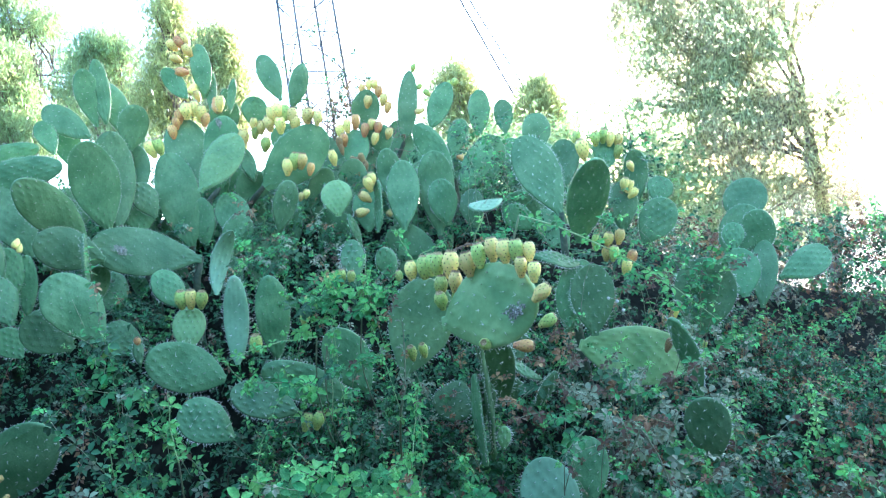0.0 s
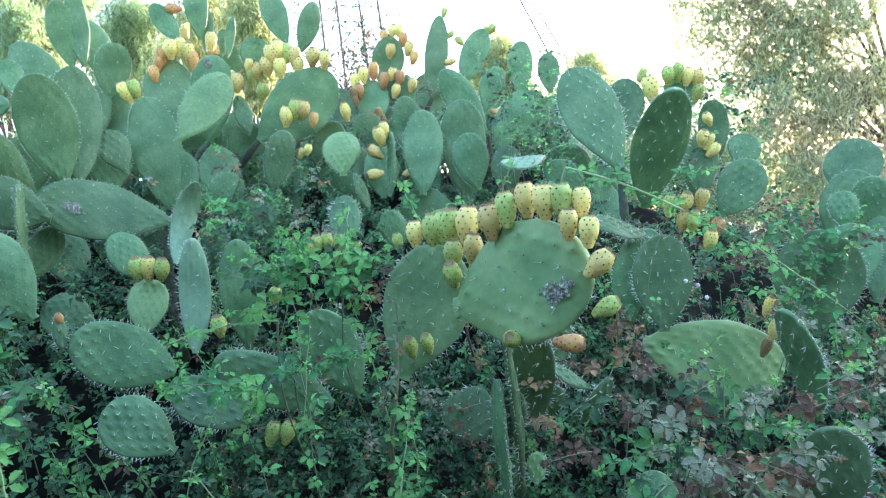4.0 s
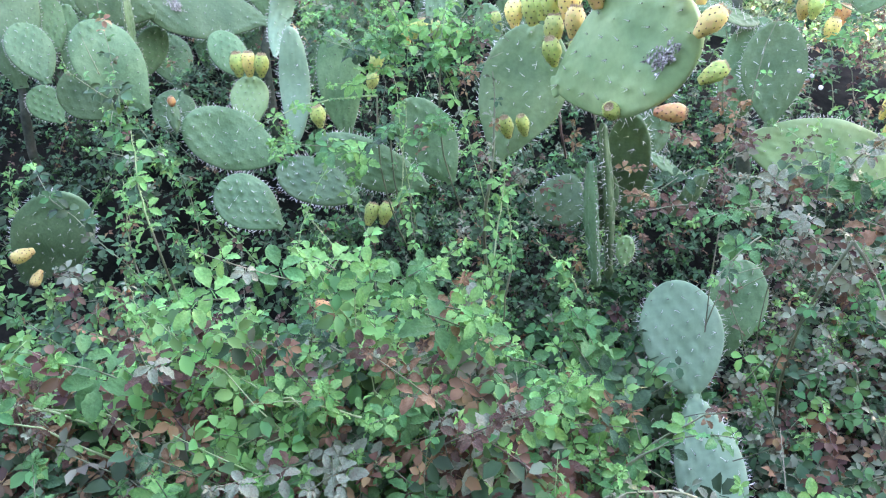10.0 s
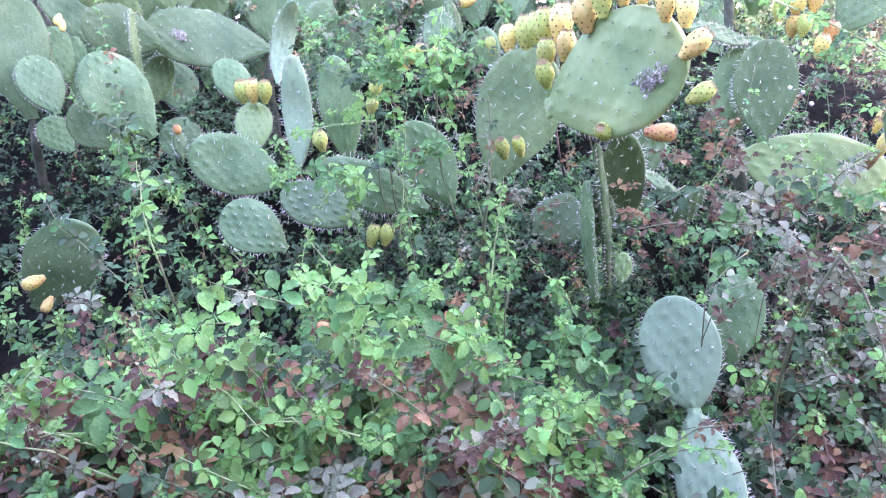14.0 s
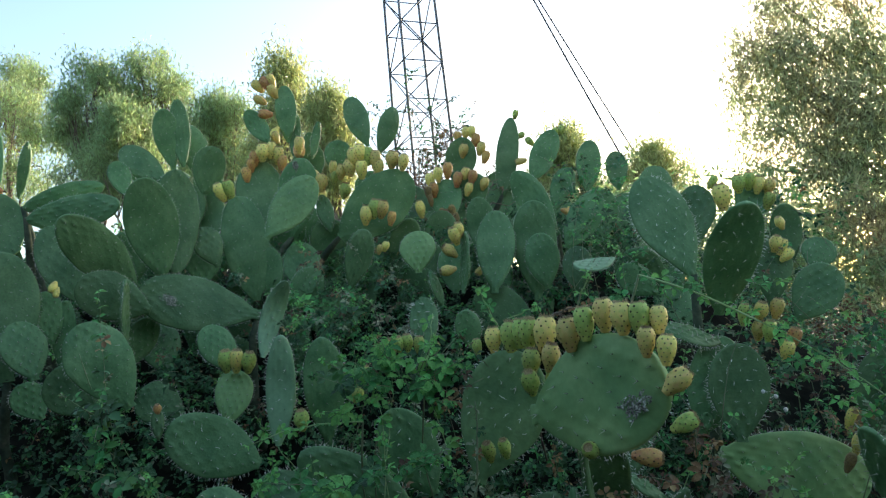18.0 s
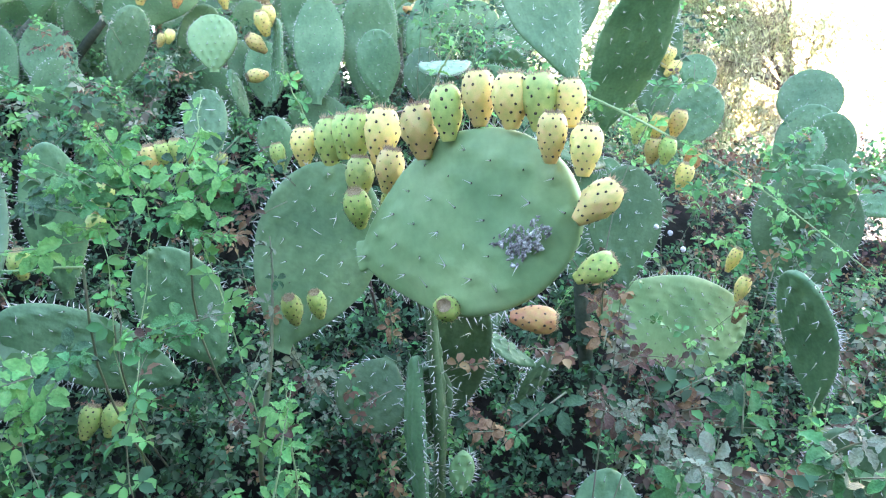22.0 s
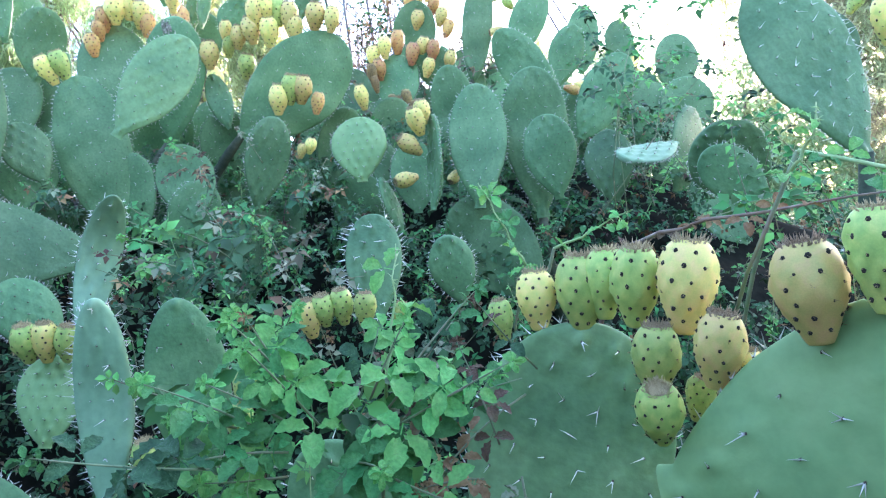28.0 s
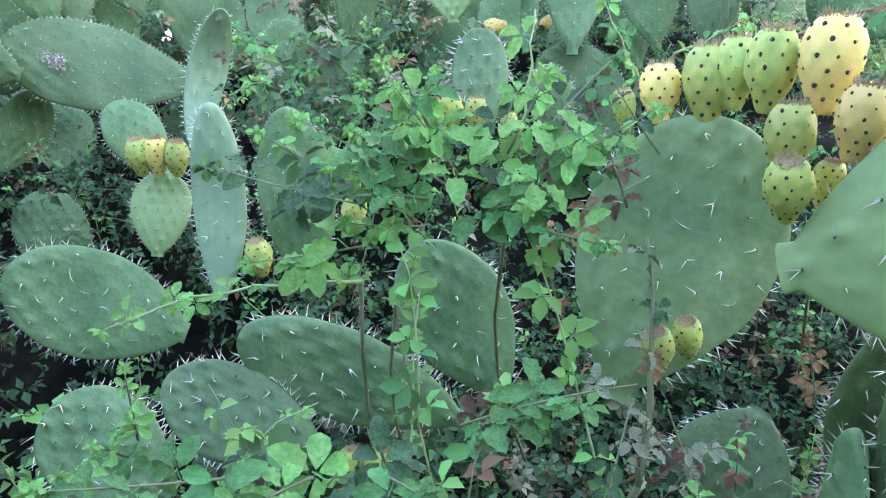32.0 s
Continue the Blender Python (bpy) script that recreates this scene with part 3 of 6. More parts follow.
plant = prickly_pear("tall prickly pear crowned with clusters of yellow fruit")
pad(plant, (-0.797, 3.100, 1.919), (-0.573, 3.150, 2.182), 0.169, 10, 0.02, PAD_MID)
p = pad(plant, (-0.892, 3.450, 1.954), (-0.885, 3.450, 2.363), 0.235, 19)
fruit(p, (-0.950, 3.449, 2.298), (0.00, -0.18, 0.98), 0.078, "o")
fruit(p, (-0.925, 3.452, 2.343), (0.08, -0.36, 0.93), 0.074, "o")
fruit(p, (-0.906, 3.456, 2.377), (0.11, -0.31, 0.95), 0.082, "o")
fruit(p, (-0.863, 3.445, 2.400), (0.14, -0.24, 0.96), 0.090, "y")
fruit(p, (-0.823, 3.460, 2.411), (0.17, -0.16, 0.97), 0.090, "y")
fruit(p, (-0.792, 3.466, 2.383), (0.22, -0.34, 0.91), 0.090, "y")
fruit(p, (-0.775, 3.470, 2.347), (0.23, -0.17, 0.96), 0.082, "o")
p = pad(plant, (-0.756, 3.500, 1.966), (-0.684, 3.500, 2.374), 0.196, 7)
fruit(p, (-0.689, 3.500, 2.433), (0.15, -0.18, 0.97), 0.091, "y")
fruit(p, (-0.801, 3.500, 2.487), (-0.17, -0.41, 0.90), 0.066, "y")
scar(p, (-0.705, 3.500, 2.335), 0.04, 8)
pad(plant, (-1.233, 3.650, 2.264), (-1.165, 3.650, 2.519), 0.164, 28)
pad(plant, (-1.420, 3.760, 2.444), (-1.466, 3.760, 2.793), 0.139, 25)
pad(plant, (-1.364, 3.750, 2.450), (-1.377, 3.750, 2.833), 0.103, 12)
pad(plant, (-1.284, 3.850, 2.370), (-1.369, 3.850, 2.716), 0.155, 24)
pad(plant, (-1.449, 3.700, 2.375), (-1.674, 3.700, 2.568), 0.154, 8)
pad(plant, (-1.613, 3.600, 2.288), (-1.662, 3.600, 2.477), 0.110, 26)
p = pad(plant, (-0.450, 3.130, 1.662), (-0.363, 3.130, 1.924), 0.121, 15)
fruit(p, (-0.367, 3.300, 2.010), (0.18, -0.25, 0.95), 0.092, "y")
fruit(p, (-0.327, 3.300, 2.036), (0.21, -0.29, 0.93), 0.092, "g")
fruit(p, (-0.291, 3.300, 2.031), (0.24, -0.29, 0.93), 0.088, "y")
fruit(p, (-0.250, 3.300, 1.983), (0.28, -0.21, 0.94), 0.069, "o")
fruit(p, (-0.291, 3.300, 1.855), (0.35, -0.27, 0.90), 0.051, "y")
fruit(p, (-0.319, 3.300, 1.844), (0.35, -0.25, 0.90), 0.048, "y")
pad(plant, (-0.663, 3.300, 1.675), (-0.697, 3.300, 1.916), 0.178, 7, open_=0)
p = pad(plant, (-0.509, 3.400, 1.928), (-0.143, 3.450, 2.210), 0.274, 19)
fruit(p, (-0.414, 3.397, 2.318), (0.03, -0.27, 0.96), 0.093, "y")
fruit(p, (-0.380, 3.403, 2.334), (0.06, -0.23, 0.97), 0.093, "y")
fruit(p, (-0.343, 3.417, 2.321), (0.09, -0.21, 0.97), 0.095, "g")
fruit(p, (-0.306, 3.402, 2.293), (0.12, -0.19, 0.97), 0.095, "y")
fruit(p, (-0.378, 3.405, 2.255), (0.07, -0.37, 0.93), 0.095, "y")
fruit(p, (-0.436, 3.417, 2.272), (-0.01, -0.21, 0.98), 0.090, "y")
fruit(p, (-0.225, 3.405, 2.287), (0.22, -0.34, 0.91), 0.092, "y")
fruit(p, (-0.172, 3.387, 2.265), (0.26, -0.23, 0.94), 0.091, "y")
fruit(p, (-0.297, 3.409, 2.254), (0.16, -0.32, 0.93), 0.085, "y")
p = pad(plant, (-0.567, 3.500, 1.983), (-0.600, 3.500, 2.173), 0.083, 16)
fruit(p, (-0.586, 3.446, 2.218), (0.09, -0.22, 0.97), 0.095, "y")
fruit(p, (-0.519, 3.445, 2.239), (0.20, -0.30, 0.94), 0.079, "g")
fruit(p, (-0.483, 3.435, 2.261), (0.22, -0.25, 0.94), 0.079, "y")
fruit(p, (-0.475, 3.457, 2.169), (0.29, -0.29, 0.91), 0.087, "g")
fruit(p, (-0.520, 3.429, 2.284), (0.18, -0.33, 0.93), 0.075, "y")
pad(plant, (-1.547, 4.113, 1.796), (-1.584, 4.070, 2.038), 0.144, -31, open_=0)
pad(plant, (-2.255, 4.106, 1.877), (-2.287, 4.061, 2.218), 0.208, 13, open_=0)
pad(plant, (-2.206, 3.931, 1.750), (-2.335, 3.991, 2.039), 0.187, 23, open_=0)
pad(plant, (-1.930, 3.582, 1.582), (-1.872, 3.647, 1.804), 0.112, 18, open_=0)
pad(plant, (-2.366, 4.104, 1.807), (-2.473, 4.025, 2.031), 0.124, 34, open_=0)
pad(plant, (-2.220, 4.003, 1.795), (-2.242, 3.965, 2.035), 0.126, 23, open_=0)
pad(plant, (-2.490, 3.928, 1.870), (-2.511, 3.855, 2.137), 0.146, 27, open_=0)
pad(plant, (-2.356, 3.907, 1.921), (-2.407, 3.856, 2.166), 0.143, -10, open_=0)
pad(plant, (-2.005, 3.652, 1.556), (-1.966, 3.649, 1.912), 0.200, 6, open_=0)
pad(plant, (-1.239, 3.589, 1.517), (-1.246, 3.579, 1.868), 0.218, 29, open_=0)
pad(plant, (-1.472, 3.459, 1.528), (-1.587, 3.387, 1.801), 0.149, 26, open_=0)
pad(plant, (-2.494, 3.550, 1.837), (-2.366, 3.522, 2.136), 0.179, 7, open_=0)
pad(plant, (-2.116, 4.046, 1.964), (-2.175, 4.029, 2.257), 0.150, -18, open_=0)
pad(plant, (-2.283, 4.024, 1.955), (-2.164, 3.986, 2.217), 0.172, 12, open_=0)
pad(plant, (-1.028, 3.995, 1.687), (-1.029, 4.069, 1.951), 0.158, -36, open_=0)
pad(plant, (-1.382, 3.525, 1.797), (-1.359, 3.476, 2.054), 0.129, -1, open_=0)
pad(plant, (-2.359, 3.597, 1.580), (-2.462, 3.590, 1.872), 0.165, 24, open_=0)
pad(plant, (-1.397, 3.616, 1.649), (-1.358, 3.620, 1.893), 0.146, -31, open_=0)
pad(plant, (-1.980, 3.847, 1.861), (-2.039, 3.886, 2.155), 0.189, -18, open_=0)
pad(plant, (-2.083, 3.726, 1.749), (-1.964, 3.685, 1.997), 0.134, -39, open_=0)
pad(plant, (-1.319, 3.466, 1.702), (-1.257, 3.454, 1.947), 0.155, -13, open_=0)
pad(plant, (-2.191, 3.797, 1.910), (-2.206, 3.800, 2.194), 0.143, -24, open_=0)
pad(plant, (-2.377, 4.009, 1.823), (-2.259, 4.031, 2.150), 0.200, 22, open_=0)
pad(plant, (-1.850, 3.709, 1.785), (-1.946, 3.680, 2.062), 0.147, 27, open_=0)
pad(plant, (-1.810, 3.904, 1.754), (-1.915, 3.881, 1.968), 0.146, 33, open_=0)
pad(plant, (-1.187, 4.042, 1.711), (-1.071, 4.046, 1.949), 0.131, -33, open_=0)
pad(plant, (-2.436, 3.881, 1.901), (-2.529, 3.866, 2.181), 0.152, 30, open_=0)
pad(plant, (-1.086, 3.964, 1.713), (-1.004, 3.932, 2.034), 0.198, -38, open_=0)
pad(plant, (-2.326, 3.809, 1.884), (-2.483, 3.781, 2.208), 0.180, 31, open_=0)
pad(plant, (-2.036, 4.127, 1.711), (-2.104, 4.206, 2.049), 0.174, 6, open_=0)
pad(plant, (-1.454, 3.970, 1.805), (-1.562, 3.893, 2.076), 0.182, 28, open_=0)
pad(plant, (-2.251, 4.019, 1.629), (-2.250, 4.018, 1.973), 0.219, 19, open_=0)

plant = prickly_pear("high prickly pear behind, with orange fruit against the sky")
pad(plant, (-0.376, 3.900, 2.500), (-0.460, 3.900, 2.793), 0.137, -11)
pad(plant, (-0.314, 3.900, 2.457), (-0.210, 3.900, 2.712), 0.118, 19)
pad(plant, (-0.564, 3.800, 2.353), (-0.514, 3.800, 2.523), 0.152, 8)
p = pad(plant, (-0.821, 3.900, 2.569), (-0.820, 3.900, 2.901), 0.118, 11)
fruit(p, (-0.955, 3.850, 2.890), (-0.63, -0.34, 0.70), 0.086, "y")
fruit(p, (-0.909, 3.850, 2.902), (-0.48, -0.16, 0.87), 0.086, "o")
fruit(p, (-0.873, 3.850, 2.852), (-0.42, -0.37, 0.83), 0.086, "y")
fruit(p, (-0.946, 3.850, 2.810), (-0.82, -0.18, 0.54), 0.080, "y")
fruit(p, (-0.922, 3.850, 2.729), (-0.97, -0.23, 0.10), 0.086, "o")
fruit(p, (-0.878, 3.850, 2.622), (-0.61, -0.02, -0.79), 0.074, "y")
fruit(p, (-0.877, 3.850, 2.916), (-0.33, -0.27, 0.91), 0.080, "y")
pad(plant, (-0.918, 3.850, 2.569), (-1.031, 3.850, 2.760), 0.112, -7)
pad(plant, (-0.686, 3.850, 2.450), (-0.633, 3.850, 2.656), 0.049, 18)
p = pad(plant, (-0.799, 3.900, 2.491), (-0.760, 3.900, 2.723), 0.063, 8)
fruit(p, (-0.747, 3.800, 2.498), (0.13, -0.22, -0.97), 0.095, "o")
p = pad(plant, (-0.724, 3.900, 2.475), (-0.697, 3.900, 2.616), 0.063, 23)
fruit(p, (-0.646, 3.700, 2.298), (0.12, -0.21, -0.97), 0.095, "y")
fruit(p, (-0.631, 3.700, 2.222), (0.13, -0.25, -0.96), 0.095, "y")
p = pad(plant, (0.011, 3.850, 2.005), (0.044, 3.850, 2.257), 0.175, -10)
fruit(p, (-0.049, 3.859, 2.259), (-0.01, -0.30, 0.95), 0.090, "y")
fruit(p, (-0.003, 3.843, 2.285), (0.06, -0.27, 0.96), 0.089, "y")
fruit(p, (0.053, 3.869, 2.307), (0.14, -0.20, 0.97), 0.090, "o")
fruit(p, (0.100, 3.835, 2.244), (0.23, -0.14, 0.96), 0.089, "o")
fruit(p, (0.146, 3.865, 2.273), (0.28, -0.35, 0.89), 0.089, "y")
fruit(p, (0.183, 3.838, 2.249), (0.30, -0.19, 0.93), 0.088, "o")
fruit(p, (0.154, 3.837, 2.185), (0.34, -0.26, 0.90), 0.084, "y")
fruit(p, (0.244, 3.849, 2.209), (0.35, -0.30, 0.89), 0.079, "y")
fruit(p, (-0.035, 3.837, 2.201), (-0.02, -0.38, 0.93), 0.089, "o")
p = pad(plant, (0.378, 4.200, 2.191), (0.479, 4.200, 2.670), 0.135, -2)
fruit(p, (0.507, 4.200, 2.682), (0.30, -0.30, 0.91), 0.062, "g")
fruit(p, (0.525, 4.200, 2.551), (0.82, -0.30, 0.48), 0.055, "g")
p = pad(plant, (0.551, 4.100, 2.252), (0.710, 4.100, 2.539), 0.154, -5)
fruit(p, (0.561, 4.100, 2.483), (-0.62, -0.24, 0.74), 0.067, "g")
fruit(p, (0.749, 4.100, 2.529), (0.63, -0.32, 0.70), 0.074, "g")
fruit(p, (0.715, 4.100, 2.525), (0.49, -0.43, 0.76), 0.060, "g")
fruit(p, (0.496, 4.100, 2.372), (-0.98, -0.06, -0.16), 0.073, "y")
p = pad(plant, (0.208, 3.900, 2.093), (0.179, 3.900, 2.287), 0.158, -2)
fruit(p, (-0.117, 3.800, 2.095), (-0.10, -0.22, 0.97), 0.095, "y", 0.78)
fruit(p, (-0.058, 3.800, 2.139), (-0.10, -0.22, 0.97), 0.075, "b", 0.78)
fruit(p, (0.051, 3.800, 2.057), (-0.01, -0.36, 0.93), 0.095, "b", 0.78)
fruit(p, (0.017, 3.800, 2.039), (-0.01, -0.39, 0.92), 0.088, "b", 0.78)
fruit(p, (-0.065, 3.800, 2.178), (-0.09, -0.31, 0.95), 0.079, "b", 0.78)
fruit(p, (0.069, 3.800, 2.021), (0.01, -0.26, 0.96), 0.079, "b", 0.78)
fruit(p, (-0.003, 3.800, 2.053), (-0.04, -0.30, 0.95), 0.079, "b", 0.78)
p = pad(plant, (0.107, 4.250, 2.301), (0.186, 4.250, 2.592), 0.191, -7)
fruit(p, (0.170, 4.198, 2.491), (0.23, -0.32, 0.92), 0.090, "y")
fruit(p, (0.251, 4.213, 2.552), (0.29, -0.33, 0.90), 0.085, "o")
fruit(p, (0.275, 4.200, 2.493), (0.34, -0.26, 0.90), 0.090, "y")
fruit(p, (0.298, 4.203, 2.439), (0.36, -0.16, 0.92), 0.085, "o")
fruit(p, (0.143, 4.200, 2.578), (0.13, -0.36, 0.92), 0.075, "o")
fruit(p, (0.197, 4.218, 2.607), (0.17, -0.15, 0.97), 0.076, "y")
fruit(p, (0.232, 4.207, 2.605), (0.22, -0.21, 0.95), 0.075, "y")
pad(plant, (-0.721, 4.099, 1.762), (-0.679, 4.171, 2.004), 0.155, 30, open_=0)
pad(plant, (-0.908, 3.677, 1.547), (-0.775, 3.713, 1.849), 0.190, 17, open_=0)
pad(plant, (-0.463, 3.841, 1.853), (-0.534, 3.912, 2.103), 0.164, -2, open_=0)
pad(plant, (-0.157, 3.756, 1.496), (-0.048, 3.692, 1.827), 0.190, 21, open_=0)
pad(plant, (-0.195, 3.770, 1.474), (-0.318, 3.774, 1.804), 0.176, -31, open_=0)
pad(plant, (-0.716, 4.147, 1.723), (-0.619, 4.137, 1.966), 0.158, -5, open_=0)
pad(plant, (-0.957, 4.070, 1.745), (-0.938, 3.997, 2.041), 0.147, -21, open_=0)
pad(plant, (-0.041, 3.539, 1.647), (-0.074, 3.504, 1.870), 0.119, 24, open_=0)
pad(plant, (-0.621, 3.999, 1.614), (-0.540, 3.932, 1.945), 0.187, 33, open_=0)
pad(plant, (-0.675, 4.003, 1.906), (-0.742, 4.080, 2.157), 0.145, -7, open_=0)
pad(plant, (-0.605, 3.662, 1.691), (-0.631, 3.682, 1.933), 0.144, 3, open_=0)
pad(plant, (-0.971, 3.472, 1.576), (-1.016, 3.540, 1.887), 0.197, -38, open_=0)
pad(plant, (-0.920, 3.873, 1.649), (-0.990, 3.936, 1.999), 0.191, 31, open_=0)
pad(plant, (-0.540, 3.815, 1.627), (-0.636, 3.861, 1.955), 0.211, -12, open_=0)
pad(plant, (-0.122, 3.546, 1.438), (-0.201, 3.483, 1.784), 0.223, -23, open_=0)
pad(plant, (-0.264, 3.633, 1.709), (-0.168, 3.569, 2.019), 0.175, 28, open_=0)
pad(plant, (-0.071, 3.989, 1.829), (-0.017, 3.959, 2.116), 0.182, -12, open_=0)
pad(plant, (-0.667, 3.638, 1.603), (-0.723, 3.579, 1.915), 0.198, -25, open_=0)
pad(plant, (-0.444, 3.563, 1.531), (-0.392, 3.618, 1.856), 0.185, -39, open_=0)
pad(plant, (-0.456, 4.055, 1.752), (-0.558, 4.016, 2.091), 0.185, 26, open_=0)
pad(plant, (-0.973, 3.560, 1.639), (-0.877, 3.504, 1.936), 0.199, -19, open_=0)
pad(plant, (-0.913, 4.081, 1.708), (-0.954, 4.015, 1.984), 0.136, -23, open_=0)
pad(plant, (-0.548, 3.482, 1.395), (-0.554, 3.446, 1.748), 0.224, 17, open_=0)
pad(plant, (0.083, 3.878, 1.668), (0.243, 3.800, 1.988), 0.174, 40, open_=0)
pad(plant, (-0.991, 3.672, 1.674), (-0.984, 3.605, 1.947), 0.136, -19, open_=0)
pad(plant, (-0.697, 4.025, 1.887), (-0.749, 4.031, 2.136), 0.137, -28, open_=0)
pad(plant, (-0.630, 3.907, 1.806), (-0.740, 3.831, 2.067), 0.169, 26, open_=0)
pad(plant, (-0.487, 4.044, 1.774), (-0.410, 4.096, 2.022), 0.150, -18, open_=0)

plant = prickly_pear("prickly pear with upright oval pads above brambles")
pad(plant, (-0.142, 3.100, 1.702), (-0.129, 3.100, 1.885), 0.161, -12, 0.02, PAD_NEAR)
p = pad(plant, (0.041, 2.990, 1.587), (0.074, 2.990, 1.844), 0.130, -79)
fruit(p, (0.029, 3.000, 1.833), (-0.20, -0.40, 0.90), 0.080, "y")
fruit(p, (0.047, 3.000, 1.856), (-0.05, -0.36, 0.93), 0.068, "y")
fruit(p, (0.003, 3.000, 1.771), (-0.70, -0.29, 0.65), 0.074, "y")
p = pad(plant, (0.179, 3.100, 1.579), (0.227, 3.100, 1.937), 0.171, -4)
fruit(p, (0.132, 3.200, 1.692), (-0.67, -0.40, -0.62), 0.054, "y")
pad(plant, (0.169, 3.250, 1.754), (0.158, 3.250, 2.037), 0.135, -9)
pad(plant, (0.379, 3.200, 1.530), (0.403, 3.200, 1.987), 0.199, -4)
p = pad(plant, (0.531, 3.360, 1.832), (0.353, 3.360, 2.157), 0.151, -28)
fruit(p, (0.608, 3.500, 1.963), (0.92, -0.07, -0.39), 0.056, "o")
fruit(p, (0.644, 3.500, 1.971), (0.96, -0.10, -0.27), 0.056, "y")
pad(plant, (0.547, 3.500, 1.962), (0.648, 3.500, 2.182), 0.118, -2)
pad(plant, (0.328, 3.100, 1.302), (0.114, 3.200, 1.601), 0.247, -19, open_=0)
p = pad(plant, (0.018, 3.450, 1.610), (0.035, 3.450, 1.851), 0.164, 7)
fruit(p, (-0.007, 3.400, 1.722), (-0.94, -0.32, -0.14), 0.078, "y")
p = pad(plant, (-0.127, 2.200, 1.375), (-0.111, 2.250, 1.557), 0.091, -3)
fruit(p, (-0.218, 2.112, 1.414), (-0.04, -0.33, 0.94), 0.058, "y")
fruit(p, (-0.169, 2.110, 1.424), (0.00, -0.30, 0.95), 0.054, "g")
fruit(p, (-0.136, 2.088, 1.417), (0.15, -0.19, 0.97), 0.050, "g")
fruit(p, (-0.088, 2.122, 1.400), (0.27, -0.13, 0.95), 0.037, "g")
fruit(p, (-0.195, 2.108, 1.423), (-0.02, -0.38, 0.92), 0.048, "g")
pad(plant, (0.039, 2.500, 1.365), (0.017, 2.500, 1.510), 0.091, 2, open_=0)
pad(plant, (0.928, 4.400, 2.206), (0.986, 4.400, 2.527), 0.159, 3)
pad(plant, (1.127, 4.400, 2.188), (1.138, 4.400, 2.441), 0.138, -7)
pad(plant, (0.543, 3.250, 1.757), (0.720, 3.250, 2.000), 0.150, -3, open_=0)
pad(plant, (0.623, 3.600, 1.772), (0.691, 3.600, 1.998), 0.123, -27)
pad(plant, (-0.054, 3.050, 1.545), (-0.092, 3.050, 1.702), 0.080, 61)
pad(plant, (0.527, 2.950, 1.538), (0.524, 2.950, 1.734), 0.132, -34)
pad(plant, (0.629, 2.750, 1.655), (0.453, 2.650, 1.626), 0.102, 58, 0.02, PAD_PALE)
pad(plant, (0.413, 3.100, 1.574), (0.397, 3.100, 1.822), 0.149, -16)
pad(plant, (0.906, 4.051, 1.438), (0.793, 4.012, 1.711), 0.162, -4, open_=0)
pad(plant, (0.460, 3.591, 1.356), (0.309, 3.662, 1.646), 0.164, 8, open_=0)
pad(plant, (0.543, 3.970, 1.834), (0.633, 3.970, 2.047), 0.128, 15, open_=0)
pad(plant, (0.840, 4.124, 1.488), (0.907, 4.054, 1.827), 0.177, -25, open_=0)
pad(plant, (0.148, 4.072, 1.651), (0.264, 4.078, 1.961), 0.200, -17, open_=0)
pad(plant, (0.455, 3.927, 1.606), (0.511, 3.886, 1.888), 0.173, -25, open_=0)
pad(plant, (0.143, 3.734, 1.352), (0.138, 3.790, 1.688), 0.188, -34, open_=0)
pad(plant, (1.228, 3.719, 1.247), (1.112, 3.672, 1.463), 0.142, -19, open_=0)
pad(plant, (0.677, 4.116, 1.473), (0.731, 4.195, 1.802), 0.170, 21, open_=0)
pad(plant, (0.908, 3.466, 1.552), (1.032, 3.514, 1.843), 0.197, 31, open_=0)
pad(plant, (0.852, 4.081, 1.634), (0.733, 4.056, 1.939), 0.199, -4, open_=0)
pad(plant, (1.178, 3.545, 1.309), (1.047, 3.605, 1.596), 0.189, 14, open_=0)
pad(plant, (1.052, 3.955, 1.548), (1.161, 3.984, 1.862), 0.213, 23, open_=0)
pad(plant, (0.645, 4.032, 1.404), (0.738, 3.965, 1.750), 0.213, 17, open_=0)
pad(plant, (0.878, 4.075, 1.740), (0.803, 4.002, 2.033), 0.174, 1, open_=0)
pad(plant, (0.547, 3.830, 1.689), (0.380, 3.846, 2.006), 0.187, 16, open_=0)
pad(plant, (0.466, 3.500, 1.425), (0.442, 3.455, 1.689), 0.140, 38, open_=0)
pad(plant, (0.165, 3.869, 1.555), (0.299, 3.822, 1.809), 0.175, 35, open_=0)
pad(plant, (1.057, 3.993, 1.737), (0.984, 3.937, 1.946), 0.118, -11, open_=0)
pad(plant, (1.078, 3.716, 1.560), (1.099, 3.674, 1.815), 0.157, 24, open_=0)
pad(plant, (1.197, 3.794, 1.513), (1.223, 3.833, 1.744), 0.140, -18, open_=0)
pad(plant, (0.174, 3.469, 1.500), (0.261, 3.447, 1.776), 0.162, -38, open_=0)
pad(plant, (0.131, 4.126, 1.769), (0.214, 4.083, 2.090), 0.209, -33, open_=0)
pad(plant, (1.239, 4.018, 1.290), (1.265, 3.945, 1.600), 0.183, -33, open_=0)

